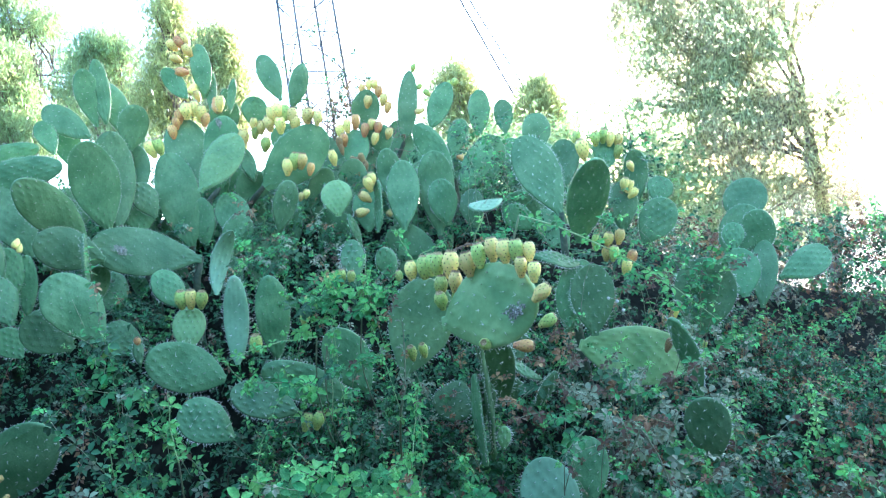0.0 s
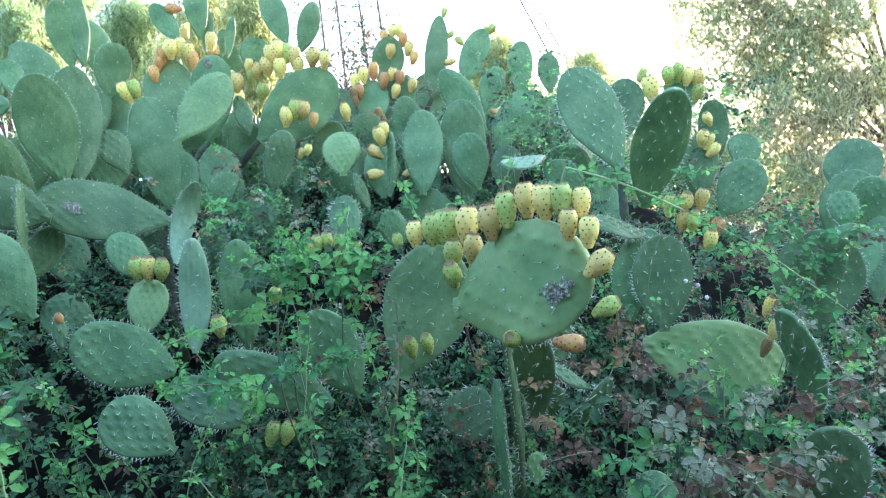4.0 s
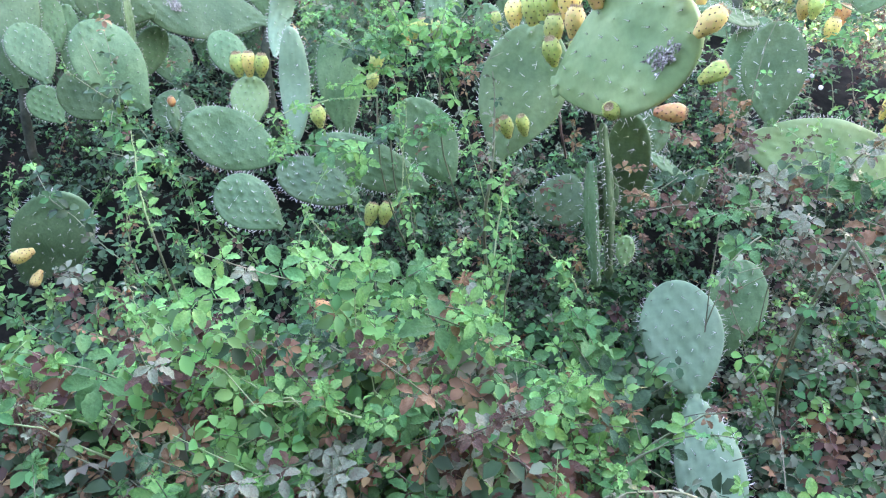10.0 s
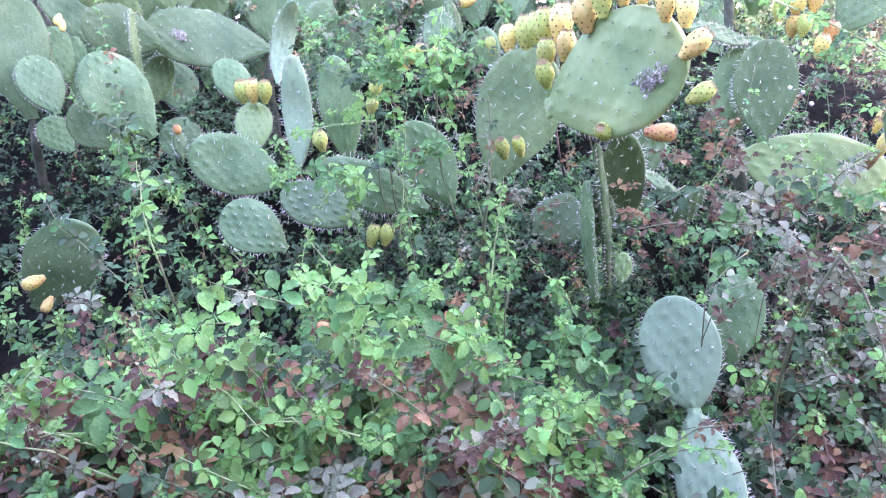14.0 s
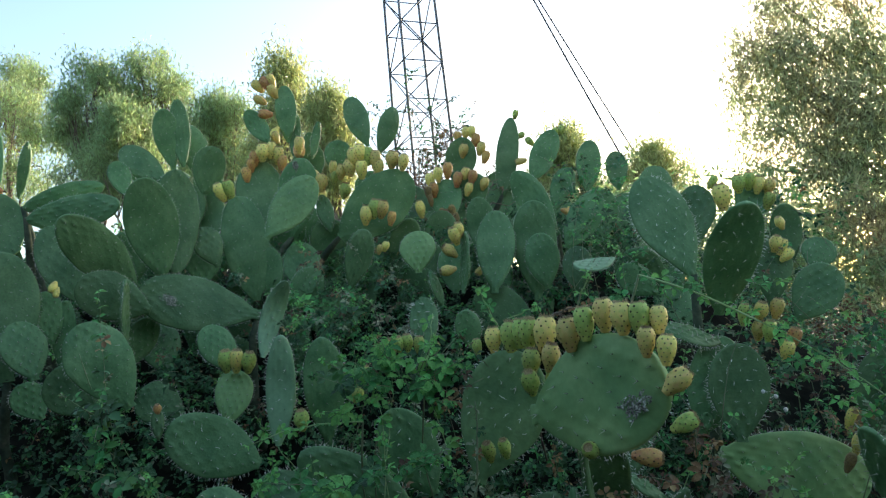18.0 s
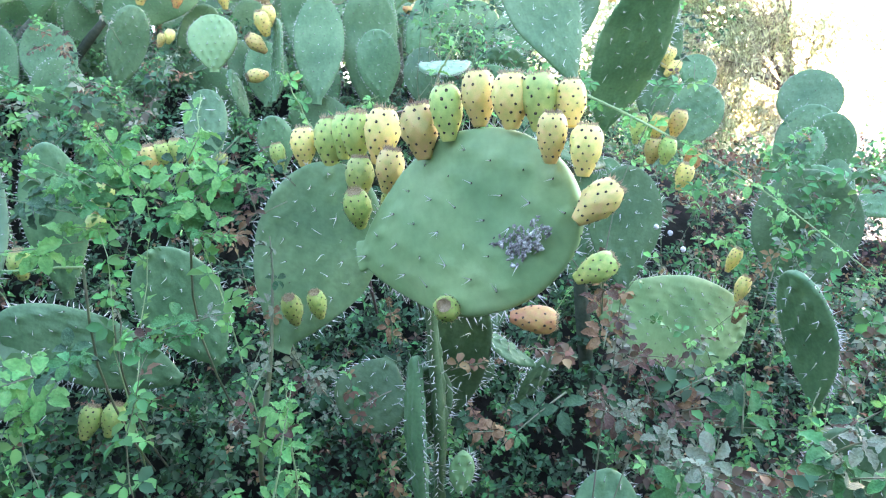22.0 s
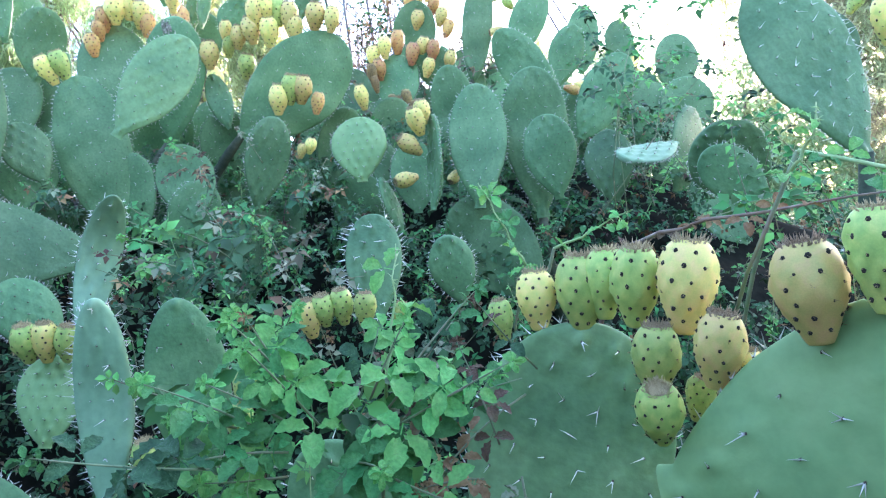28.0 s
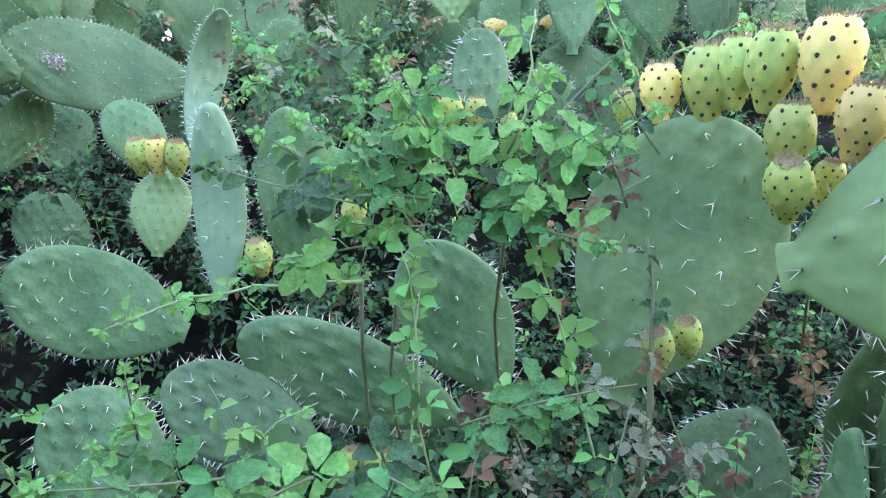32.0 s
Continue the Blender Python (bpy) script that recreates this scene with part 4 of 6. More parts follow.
plant = prickly_pear("prickly pear with thick dark pads and yellow fruit beside a tree")
pad(plant, (0.745, 2.250, 1.531), (0.647, 2.340, 1.883), 0.184, 0)
p = pad(plant, (0.867, 2.520, 1.654), (0.901, 2.550, 1.875), 0.139, -30)
fruit(p, (0.945, 2.500, 1.868), (0.53, -0.26, 0.81), 0.057, "g")
p = pad(plant, (0.786, 2.200, 1.413), (0.802, 1.930, 1.714), 0.158, -8)
fruit(p, (0.801, 2.054, 1.405), (0.11, -0.24, 0.96), 0.062, "g")
fruit(p, (0.853, 2.062, 1.409), (0.16, -0.41, 0.90), 0.062, "y")
fruit(p, (0.896, 2.052, 1.413), (0.24, -0.21, 0.95), 0.062, "y")
fruit(p, (0.855, 2.031, 1.354), (0.17, -0.30, 0.94), 0.062, "g")
fruit(p, (0.841, 2.065, 1.356), (0.15, -0.26, 0.95), 0.062, "y")
fruit(p, (0.934, 2.057, 1.326), (0.21, -0.30, 0.93), 0.062, "o")
fruit(p, (0.900, 2.040, 1.293), (0.18, -0.37, 0.91), 0.062, "y")
p = pad(plant, (1.027, 2.420, 1.698), (1.062, 2.420, 1.856), 0.123, -23)
fruit(p, (0.931, 2.400, 1.797), (-0.16, -0.25, 0.95), 0.095, "y")
fruit(p, (0.995, 2.400, 1.837), (-0.07, -0.27, 0.96), 0.062, "g")
fruit(p, (1.031, 2.400, 1.844), (0.02, -0.37, 0.93), 0.062, "g")
fruit(p, (1.061, 2.400, 1.826), (0.15, -0.32, 0.94), 0.062, "y")
fruit(p, (1.097, 2.400, 1.819), (0.24, -0.39, 0.89), 0.062, "y")
fruit(p, (1.089, 2.400, 1.769), (0.30, -0.33, 0.89), 0.062, "g")
p = pad(plant, (1.140, 2.600, 1.413), (1.176, 2.600, 1.651), 0.134, -15)
fruit(p, (1.181, 2.550, 1.617), (0.42, -0.25, 0.87), 0.062, "y")
fruit(p, (1.194, 2.550, 1.585), (0.68, -0.32, 0.66), 0.062, "y")
fruit(p, (1.161, 2.550, 1.630), (0.18, -0.40, 0.90), 0.062, "y")
pad(plant, (1.434, 2.840, 1.524), (1.496, 2.840, 1.653), 0.134, -12)
pad(plant, (1.298, 2.750, 1.345), (1.469, 2.750, 1.537), 0.177, -16)
pad(plant, (1.130, 2.000, 1.000), (1.223, 2.000, 1.284), 0.230, -40, open_=0)
pad(plant, (1.584, 2.400, 1.049), (1.561, 2.400, 1.271), 0.173, -32)
pad(plant, (1.620, 2.500, 1.250), (1.629, 2.500, 1.383), 0.095, -28)
pad(plant, (1.881, 2.800, 1.346), (1.900, 2.800, 1.583), 0.219, -47)
pad(plant, (1.870, 2.700, 1.177), (1.894, 2.700, 1.425), 0.157, -31)
p = pad(plant, (0.676, 2.050, 1.031), (1.164, 2.200, 0.855), 0.232, 0, 0.024, PAD_NEAR)
fruit(p, (1.137, 2.200, 1.058), (0.24, -0.42, 0.87), 0.068, "y", 0.78)
fruit(p, (1.103, 2.120, 1.000), (0.31, -0.21, 0.93), 0.068, "y", 0.78)
fruit(p, (0.999, 1.990, 0.981), (0.31, -0.29, 0.91), 0.057, "b", 0.78)
fruit(p, (1.198, 2.110, 0.927), (0.29, -0.39, 0.87), 0.054, "g", 0.78)
pad(plant, (0.965, 1.720, 0.854), (0.871, 1.660, 1.138), 0.120, -78)
pad(plant, (0.918, 1.600, 0.668), (0.916, 1.600, 0.874), 0.141, -27)
pad(plant, (0.661, 2.120, 1.075), (0.760, 2.120, 1.348), 0.151, -15)
pad(plant, (0.731, 2.020, 1.060), (0.756, 2.020, 1.330), 0.165, -10, open_=0.8)
pad(plant, (0.701, 2.500, 1.495), (0.574, 2.500, 1.597), 0.108, -10, open_=0)
pad(plant, (0.736, 2.100, 1.331), (0.555, 2.050, 1.392), 0.098, 57, open_=0)
p = pad(plant, (1.376, 2.900, 1.554), (1.391, 2.900, 1.818), 0.119, -26)
fruit(p, (1.314, 2.800, 1.726), (-0.41, -0.29, 0.87), 0.062, "y")
pad(plant, (0.756, 2.600, 1.524), (0.609, 2.600, 1.644), 0.171, -23, open_=0)
pad(plant, (1.957, 2.700, 1.067), (2.247, 2.700, 1.162), 0.155, -19)
pad(plant, (1.782, 2.600, 0.952), (1.832, 2.600, 1.271), 0.125, -32)
pad(plant, (1.757, 2.750, 1.160), (1.881, 2.750, 1.456), 0.214, -23)
pad(plant, (0.661, 2.100, 1.085), (0.672, 2.100, 1.138), 0.042, -23)

plant = prickly_pear("prickly pear with one huge pad rimmed with ripe yellow fruit")
p = pad(plant, (0.130, 1.735, 1.232), (0.360, 1.405, 1.328), 0.252, -21, 0.030, PAD_NEAR)
fruit(p, (0.214, 1.594, 1.416), (-0.06, 0.00, 1.00), 0.085, "y")
fruit(p, (0.243, 1.552, 1.437), (-0.02, -0.05, 1.00), 0.080, "g")
fruit(p, (0.280, 1.523, 1.451), (0.00, -0.05, 1.00), 0.076, "y")
fruit(p, (0.303, 1.463, 1.442), (0.03, -0.05, 1.00), 0.074, "y")
fruit(p, (0.332, 1.442, 1.437), (0.02, -0.05, 1.00), 0.075, "g")
fruit(p, (0.364, 1.422, 1.432), (0.08, 0.10, 1.00), 0.060, "y")
fruit(p, (0.327, 1.398, 1.393), (0.05, -0.15, 0.98), 0.060, "y")
fruit(p, (0.355, 1.369, 1.376), (0.12, -0.10, 0.98), 0.062, "y")
fruit(p, (0.364, 1.366, 1.316), (0.72, -0.20, 0.60), 0.065, "y")
fruit(p, (0.387, 1.427, 1.228), (0.80, -0.35, 0.42), 0.060, "g")
fruit(p, (0.320, 1.475, 1.163), (0.85, -0.40, -0.12), 0.062, "o")
fruit(p, (0.223, 1.546, 1.172), (-0.35, -0.80, 0.45), 0.055, "g")
scar(p, (0.311, 1.456, 1.267), 0.058, 5)
p = pad(plant, (-0.012, 1.880, 1.062), (0.131, 1.850, 1.378), 0.226, -19, 0.024, PAD_MID)
fruit(p, (0.022, 1.865, 1.399), (-0.07, -0.14, 0.99), 0.048, "g", 0.94)
fruit(p, (0.067, 1.882, 1.413), (0.04, -0.04, 1.00), 0.074, "y", 0.94)
fruit(p, (0.111, 1.852, 1.416), (0.07, -0.12, 0.99), 0.091, "g", 0.94)
fruit(p, (0.133, 1.833, 1.424), (0.10, -0.11, 0.99), 0.079, "g", 0.94)
fruit(p, (0.149, 1.785, 1.421), (0.07, -0.25, 0.97), 0.090, "g", 0.94)
fruit(p, (0.182, 1.739, 1.418), (0.18, -0.10, 0.98), 0.094, "y", 0.94)
fruit(p, (0.141, 1.735, 1.355), (0.10, -0.14, 0.98), 0.070, "g", 0.94)
fruit(p, (0.182, 1.690, 1.364), (0.17, -0.20, 0.96), 0.069, "y", 0.94)
fruit(p, (0.133, 1.722, 1.308), (-0.15, -0.49, 0.86), 0.070, "g", 0.94)
fruit(p, (0.206, 1.700, 1.337), (0.18, -0.24, 0.95), 0.053, "y", 0.94)
fruit(p, (0.187, 1.758, 1.307), (0.15, -0.30, 0.94), 0.049, "g", 0.94)
fruit(p, (0.019, 1.774, 1.150), (-0.15, -0.49, 0.86), 0.057, "g", 0.94)
fruit(p, (0.061, 1.807, 1.148), (-0.15, -0.49, 0.86), 0.064, "g", 0.94)
scar(p, (0.247, 1.880, 1.298), 0.03, 9, "grey dried flower remnant")
pad(plant, (-0.134, 2.100, 0.991), (-0.243, 2.100, 1.239), 0.165, 0, open_=0.4)
pad(plant, (-0.200, 2.020, 0.993), (-0.496, 2.020, 1.150), 0.133, 0, open_=0.4)
pad(plant, (-0.387, 1.950, 0.993), (-0.587, 1.950, 1.104), 0.128, 24, open_=0.3)
p = pad(plant, (-0.617, 2.000, 0.931), (-0.776, 2.000, 1.070), 0.153, 31, open_=0.3)
fruit(p, (-0.366, 2.000, 0.940), (0.37, 0.05, 0.93), 0.066, "g")
fruit(p, (-0.326, 2.000, 0.938), (0.37, -0.00, 0.93), 0.069, "g")
pad(plant, (0.213, 1.800, 0.732), (0.211, 1.760, 1.051), 0.062, -78, 0.024, open_=2.2)
pad(plant, (0.250, 1.860, 0.731), (0.234, 1.720, 1.140), 0.050, 66, 0.022, open_=2.2)
pad(plant, (0.298, 1.950, 0.869), (0.327, 1.800, 1.150), 0.121, -30, 0.024, PAD, open_=0)
pad(plant, (0.359, 1.950, 0.992), (0.426, 1.950, 1.150), 0.092, -19, open_=0)
pad(plant, (0.459, 2.000, 0.848), (0.555, 2.000, 0.959), 0.074, 36, open_=0)
pad(plant, (0.229, 1.820, 0.873), (0.245, 1.780, 1.022), 0.080, -25)
pad(plant, (0.454, 1.850, 0.974), (0.360, 1.850, 1.043), 0.058, 60, open_=0)
pad(plant, (0.384, 2.100, 0.850), (0.408, 2.100, 0.946), 0.098, -13, open_=0)
pad(plant, (0.198, 1.950, 0.996), (0.115, 1.950, 0.870), 0.151, 34, open_=0)

plant = prickly_pear("young prickly pear of pale jointed pads low in the brambles")
p = pad(plant, (0.395, 1.645, 0.481), (0.378, 1.730, 0.748), 0.189, -12, 0.026, PAD_PALE)
fruit(p, (-0.387, 1.400, 0.866), (-0.97, -0.11, 0.23), 0.038, "o")
pad(plant, (0.395, 1.645, 0.487), (0.346, 1.300, 0.339), 0.145, 17, 0.024, PAD_PALE, open_=1.9)
pad(plant, (0.519, 1.780, 0.520), (0.571, 1.780, 0.773), 0.143, -10)
pad(plant, (0.279, 1.800, 0.775), (0.292, 1.800, 0.851), 0.046, -4, 0.02, PAD_NEAR)
pad(plant, (0.365, 1.750, 0.306), (0.341, 1.750, 0.407), 0.089, -0)

plant = prickly_pear("prickly pear deep in the shade of the hedge")
pad(plant, (-1.473, 3.300, 1.808), (-1.488, 3.300, 2.054), 0.195, 29, open_=0)
pad(plant, (-1.146, 3.300, 1.769), (-1.143, 3.300, 1.978), 0.173, 25, open_=0)
pad(plant, (-0.614, 3.600, 1.809), (-0.581, 3.600, 2.067), 0.192, 15, open_=0)
pad(plant, (-0.335, 3.700, 1.729), (-0.311, 3.700, 1.954), 0.171, 11, open_=0)
pad(plant, (-0.193, 4.100, 1.919), (-0.140, 4.100, 2.184), 0.143, 9, open_=0)
pad(plant, (-0.030, 3.800, 1.790), (-0.008, 3.800, 2.082), 0.177, 6, open_=0)
pad(plant, (-1.248, 3.474, 1.630), (-1.224, 3.474, 1.897), 0.161, 14, open_=0)
pad(plant, (-2.506, 3.319, 1.446), (-2.535, 3.319, 1.771), 0.196, 27, open_=0)
pad(plant, (-0.610, 3.388, 1.364), (-0.555, 3.388, 1.664), 0.183, 25, open_=0)
pad(plant, (-2.200, 3.573, 1.446), (-2.236, 3.573, 1.713), 0.162, -17, open_=0)
pad(plant, (-2.014, 3.518, 1.340), (-1.948, 3.518, 1.662), 0.197, -6, open_=0)
pad(plant, (-1.799, 3.454, 1.544), (-1.946, 3.454, 1.772), 0.162, 4, open_=0)
pad(plant, (-1.953, 3.522, 1.629), (-1.999, 3.522, 1.899), 0.165, 29, open_=0)
pad(plant, (-1.021, 3.524, 1.278), (-0.984, 3.524, 1.609), 0.199, -2, open_=0)
pad(plant, (-2.114, 3.494, 1.589), (-2.026, 3.494, 1.856), 0.169, 12, open_=0)
pad(plant, (-2.043, 3.489, 1.261), (-2.039, 3.489, 1.551), 0.174, 15, open_=0)
pad(plant, (-1.082, 3.452, 1.257), (-1.046, 3.452, 1.508), 0.152, 22, open_=0)
pad(plant, (-2.477, 3.529, 1.467), (-2.642, 3.529, 1.726), 0.185, -6, open_=0)
pad(plant, (-0.738, 3.300, 1.314), (-0.744, 3.300, 1.594), 0.168, -27, open_=0)
pad(plant, (-2.446, 3.459, 1.248), (-2.519, 3.459, 1.502), 0.158, -15, open_=0)
pad(plant, (-0.752, 3.323, 1.567), (-0.625, 3.323, 1.793), 0.155, 14, open_=0)
pad(plant, (-2.184, 3.450, 1.532), (-2.082, 3.450, 1.750), 0.144, -15, open_=0)
pad(plant, (-1.202, 3.282, 1.441), (-1.132, 3.282, 1.709), 0.166, -13, open_=0)
pad(plant, (-2.389, 3.342, 1.192), (-2.453, 3.342, 1.525), 0.203, 23, open_=0)
pad(plant, (-1.590, 3.577, 1.473), (-1.669, 3.577, 1.719), 0.155, -5, open_=0)
pad(plant, (-2.368, 3.478, 1.242), (-2.353, 3.478, 1.529), 0.172, 28, open_=0)
pad(plant, (-1.755, 3.560, 1.448), (-1.635, 3.560, 1.725), 0.181, 2, open_=0)
pad(plant, (-0.678, 3.561, 1.388), (-0.802, 3.561, 1.676), 0.188, -16, open_=0)
pad(plant, (-0.847, 3.351, 1.662), (-0.853, 3.351, 1.919), 0.154, -19, open_=0)
pad(plant, (-1.145, 3.485, 1.417), (-1.015, 3.485, 1.639), 0.154, 10, open_=0)
pad(plant, (-1.394, 3.498, 1.276), (-1.292, 3.498, 1.504), 0.150, -9, open_=0)
pad(plant, (-1.104, 3.563, 1.622), (-0.953, 3.563, 1.925), 0.203, -13, open_=0)

pad(plant, (-0.153, 4.050, 1.921), (-0.159, 4.050, 2.283), 0.194, 0, open_=0)
pad(plant, (-0.003, 4.300, 1.866), (0.078, 4.300, 2.278), 0.297, 0, open_=0)
pad(plant, (0.306, 4.300, 1.838), (0.309, 4.300, 2.293), 0.279, 0, open_=0)
pad(plant, (-0.322, 4.100, 1.943), (-0.342, 4.100, 2.276), 0.261, 0, open_=0)
pad(plant, (0.496, 4.250, 1.884), (0.508, 4.250, 2.231), 0.243, 0, open_=0)
pad(plant, (0.132, 4.100, 1.834), (0.197, 4.100, 2.162), 0.264, 0, open_=0)
pad(plant, (-0.872, 4.100, 2.321), (-0.690, 4.100, 2.589), 0.193, 0, open_=0)
pad(plant, (-0.422, 4.000, 2.166), (-0.365, 4.000, 2.382), 0.190, 0, open_=0)
pad(plant, (0.619, 3.900, 1.770), (0.669, 3.900, 2.084), 0.224, 0, open_=0)
pad(plant, (0.838, 4.000, 1.824), (0.924, 4.000, 2.146), 0.232, 0, open_=0)
pad(plant, (1.035, 4.000, 1.806), (1.052, 4.000, 2.102), 0.233, 0, open_=0)
pad(plant, (1.233, 4.000, 1.788), (1.247, 4.000, 2.052), 0.234, 0, open_=0)
pad(plant, (-1.551, 3.600, 1.744), (-1.505, 3.600, 2.055), 0.230, 0, open_=0)
pad(plant, (-1.198, 3.500, 1.757), (-1.146, 3.500, 2.043), 0.194, 0, open_=0)
pad(plant, (-0.891, 3.700, 1.856), (-0.823, 3.700, 2.182), 0.232, 0, open_=0)
pad(plant, (-0.659, 3.700, 1.861), (-0.657, 3.700, 2.137), 0.202, 0, open_=0)
pad(plant, (-0.147, 4.000, 1.967), (-0.149, 4.000, 2.263), 0.215, 0, open_=0)
pad(plant, (-1.376, 3.700, 2.044), (-1.319, 3.700, 2.342), 0.204, 0, open_=0)

pad(plant, (-1.254, 3.750, 1.997), (-1.237, 3.750, 2.317), 0.170, 0, open_=0)
pad(plant, (-1.642, 3.900, 2.257), (-1.654, 3.900, 2.552), 0.170, 0, open_=0)
pad(plant, (-1.302, 3.900, 2.226), (-1.269, 3.900, 2.504), 0.170, 0, open_=0)
pad(plant, (1.223, 4.100, 1.993), (1.289, 4.100, 2.260), 0.200, 0, open_=0)
pad(plant, (0.326, 4.300, 1.871), (0.359, 4.300, 2.367), 0.200, 0, open_=0)
pad(plant, (0.470, 4.350, 1.862), (0.541, 4.350, 2.302), 0.200, 0, open_=0)

for o in [o for o in scene.objects if o.name.startswith('prickly_pear')]:
    woody_stems(o)


# ---- brambles ----
CLEAR_A = (np.array([tuple(c) for c, d, r in CLEAR]), np.array([tuple(d) for c, d, r in CLEAR]), np.array([r for c, d, r in CLEAR]))


def leaflet(fine, rough=False):
    """One leaflet, its stalk end at 0 and its tip at y = 1: folded along the midrib, drooping at the tip."""
    half_width = 0.295 if fine else 0.34
    ys = [0, 0.12, 0.24, 0.37, 0.5, 0.63, 0.76, 0.88, 1.0] if fine else [0, 0.4, 1.0] if rough else [0, 0.28, 0.66, 1.0]
    mid, left, right, faces = [], [], [], []
    for i, y in enumerate(ys):
        w = half_width * math.sin(math.pi * y ** 1.12) ** 0.72 if 0 < y < 1 else 0.0
        if fine and i % 2:
            w *= 0.93
        z = -0.22 * y * y
        pleat = 0.045 * (-1) ** i if fine else 0.0
        mid.append((0, y, z))
        left.append((-w, y + (0.02 if fine and i % 2 else 0), z + 0.55 * w + pleat))
        right.append((w, y + (0.02 if fine and i % 2 else 0), z + 0.55 * w + pleat))
    n = len(ys)
    v = mid + left[1:-1] + right[1:-1]
    L = lambda i: 0 if i == 0 else (n - 1 if i == n - 1 else n + i - 1)
    R = lambda i: 0 if i == 0 else (n - 1 if i == n - 1 else 2 * n - 3 + i)
    for i in range(n - 1):
        a = [i, i + 1, L(i + 1), L(i)]
        b = [i, R(i), R(i + 1), i + 1]
        faces.append(tuple(dict.fromkeys(a)))
        faces.append(tuple(dict.fromkeys(b)))
    faces = [f for f in faces if len(f) > 2]
    ribs = []
    if fine:
        base = len(v)
        for a, b, w in [((0, 0.0), (0, 0.97), 0.006)] + [((0, y), (s * 0.2 * math.sin(math.pi * (y + 0.12)) ** 0.8, y + 0.17), 0.0022) for y in (0.2, 0.48) for s in (-1, 1)]:
            pa = Vector((a[0], a[1], -0.22 * a[1] ** 2 + 0.45 * abs(a[0]) + 0.012))
            pb = Vector((b[0], b[1], -0.22 * b[1] ** 2 + 0.45 * abs(b[0]) + 0.022))
            d = (pb - pa).normalized().cross(Vector((0, 0, 1))) * w
            n0 = base + 4 * len(ribs)
            v += [tuple(pa - d), tuple(pa + d), tuple(pb + d * 0.4), tuple(pb - d * 0.4)]
            ribs.append((n0, n0 + 1, n0 + 2, n0 + 3))
    return np.array(v), faces, ribs


def leaf_shape(count, fine, seed, rough=False):
    """A bramble leaf: three or five leaflets spread from the end of a thin stalk, about 1 long."""
    rng = random.Random(seed)
    pv, pf, ribs = leaflet(fine, rough)
    pile = Pile()
    for k in range(count):
        a = (k - (count - 1) / 2) * (62 if count == 5 else 88) + rng.uniform(-10, 10)
        s = 0.64 - 0.05 * abs(k - (count - 1) / 2) + rng.uniform(-0.05, 0.05)
        m = np.array((Matrix.Translation((0, 0.22, 0)) @ pose(0, 0, 0, 0, 0, -a) @ Matrix.Translation((0, 0.1 if k == count // 2 else 0.05, 0)) @ pose(0, 0, 0, rng.uniform(-30, 14), rng.uniform(-24, 24), 0) @ Matrix.Diagonal((s, s, s, 1))))
        pile.add(pv @ m[:3, :3].T + m[:3, 3], pf)
        pile.f += [tuple(i + pile.n - len(pv) for i in r) for r in ribs]
        pile.m += [1] * len(ribs)
    pile.add([(-0.012, 0, 0), (0.012, 0, 0), (0.01, 0.27, 0.0), (-0.01, 0.27, 0.0)], [(0, 1, 2, 3)])
    return np.concatenate(pile.v), pile.f, pile.m


COARSE = [leaf_shape(c, False, s) for s, c in enumerate((3, 3, 5, 5))]
ROUGH = [leaf_shape(c, False, s, True) for s, c in enumerate((3, 3, 5, 3))]
FINE = [leaf_shape(c, True, s) for s, c in enumerate((3, 3, 5, 5))]
NEAR_LEAF = {(i, k): mesh_of("leaf", FINE[i][0], FINE[i][1], [LEAF[k], VEIN if k < 3 else LEAF[3]], FINE[i][2]) for i in range(4) for k in range(6)}
NEAR_COUNT = [0]


def leaf_pose(at, face, along, size, rng):
    """at: where the stalk starts; face: the way its upper side looks; along: the way it grows."""
    f = Vector(face).normalized()
    a = Vector(along)
    a = (a - f * a.dot(f))
    a = a.normalized() if a.length > 1e-4 else f.orthogonal().normalized()
    s = a.cross(f)
    return Matrix.Translation(at) @ Matrix((s, a, f)).transposed().to_4x4() @ Matrix.Diagonal((size, size, size, 1))


def put_leaf(bush, pile, at, face, along, size, kind, rng, close, free=False):
    if not free and bare(at) and rng.random() < 0.985:
        return
    m = leaf_pose(at, face, along, size * (0.64 if kind > 2 else 0.84), rng)
    i = rng.randrange(4)
    if close and NEAR_COUNT[0] < 4600:
        NEAR_COUNT[0] += 1
        part("leaf", NEAR_LEAF[i, kind], bush).matrix_basis = m
    else:
        v, f, _ = ROUGH[i] if at[1] > 1.95 else COARSE[i]
        q = np.array(m)
        pile.add(v @ q[:3, :3].T + q[:3, 3], f, kind)


def pick(rng, weights):
    return rng.choices(range(6), weights)[0]


# the two mixes heavy in kind 2 paint shaded hollows by leaf colour
SHADE_DEEP = (0.1, 1.5, 8, 0.12, 0.1, 0.3)
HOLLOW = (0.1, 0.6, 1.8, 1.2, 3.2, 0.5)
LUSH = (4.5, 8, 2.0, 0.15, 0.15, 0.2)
GREEN, MIXED, SHADE_DARK, RED, DEAD, DUSTY, YOUNG = (3.2, 5.2, 4, 2.2, 2.2, 1.4), (2.0, 3.6, 3.8, 3.2, 3.6, 2.2), (0.7, 5, 8, 0.5, 0.4, 0.8), (0.4, 1.5, 2, 5, 3, 1.5), (0, 0.5, 1, 2.5, 7, 0.5), (0.6, 1.5, 1.5, 2, 0.7, 6), (9, 3, 0.3, 0.2, 0.1, 0)


def bramble(label):
    return tagged(new("bramble_bush"), label, "bush", "brambles under the cacti")


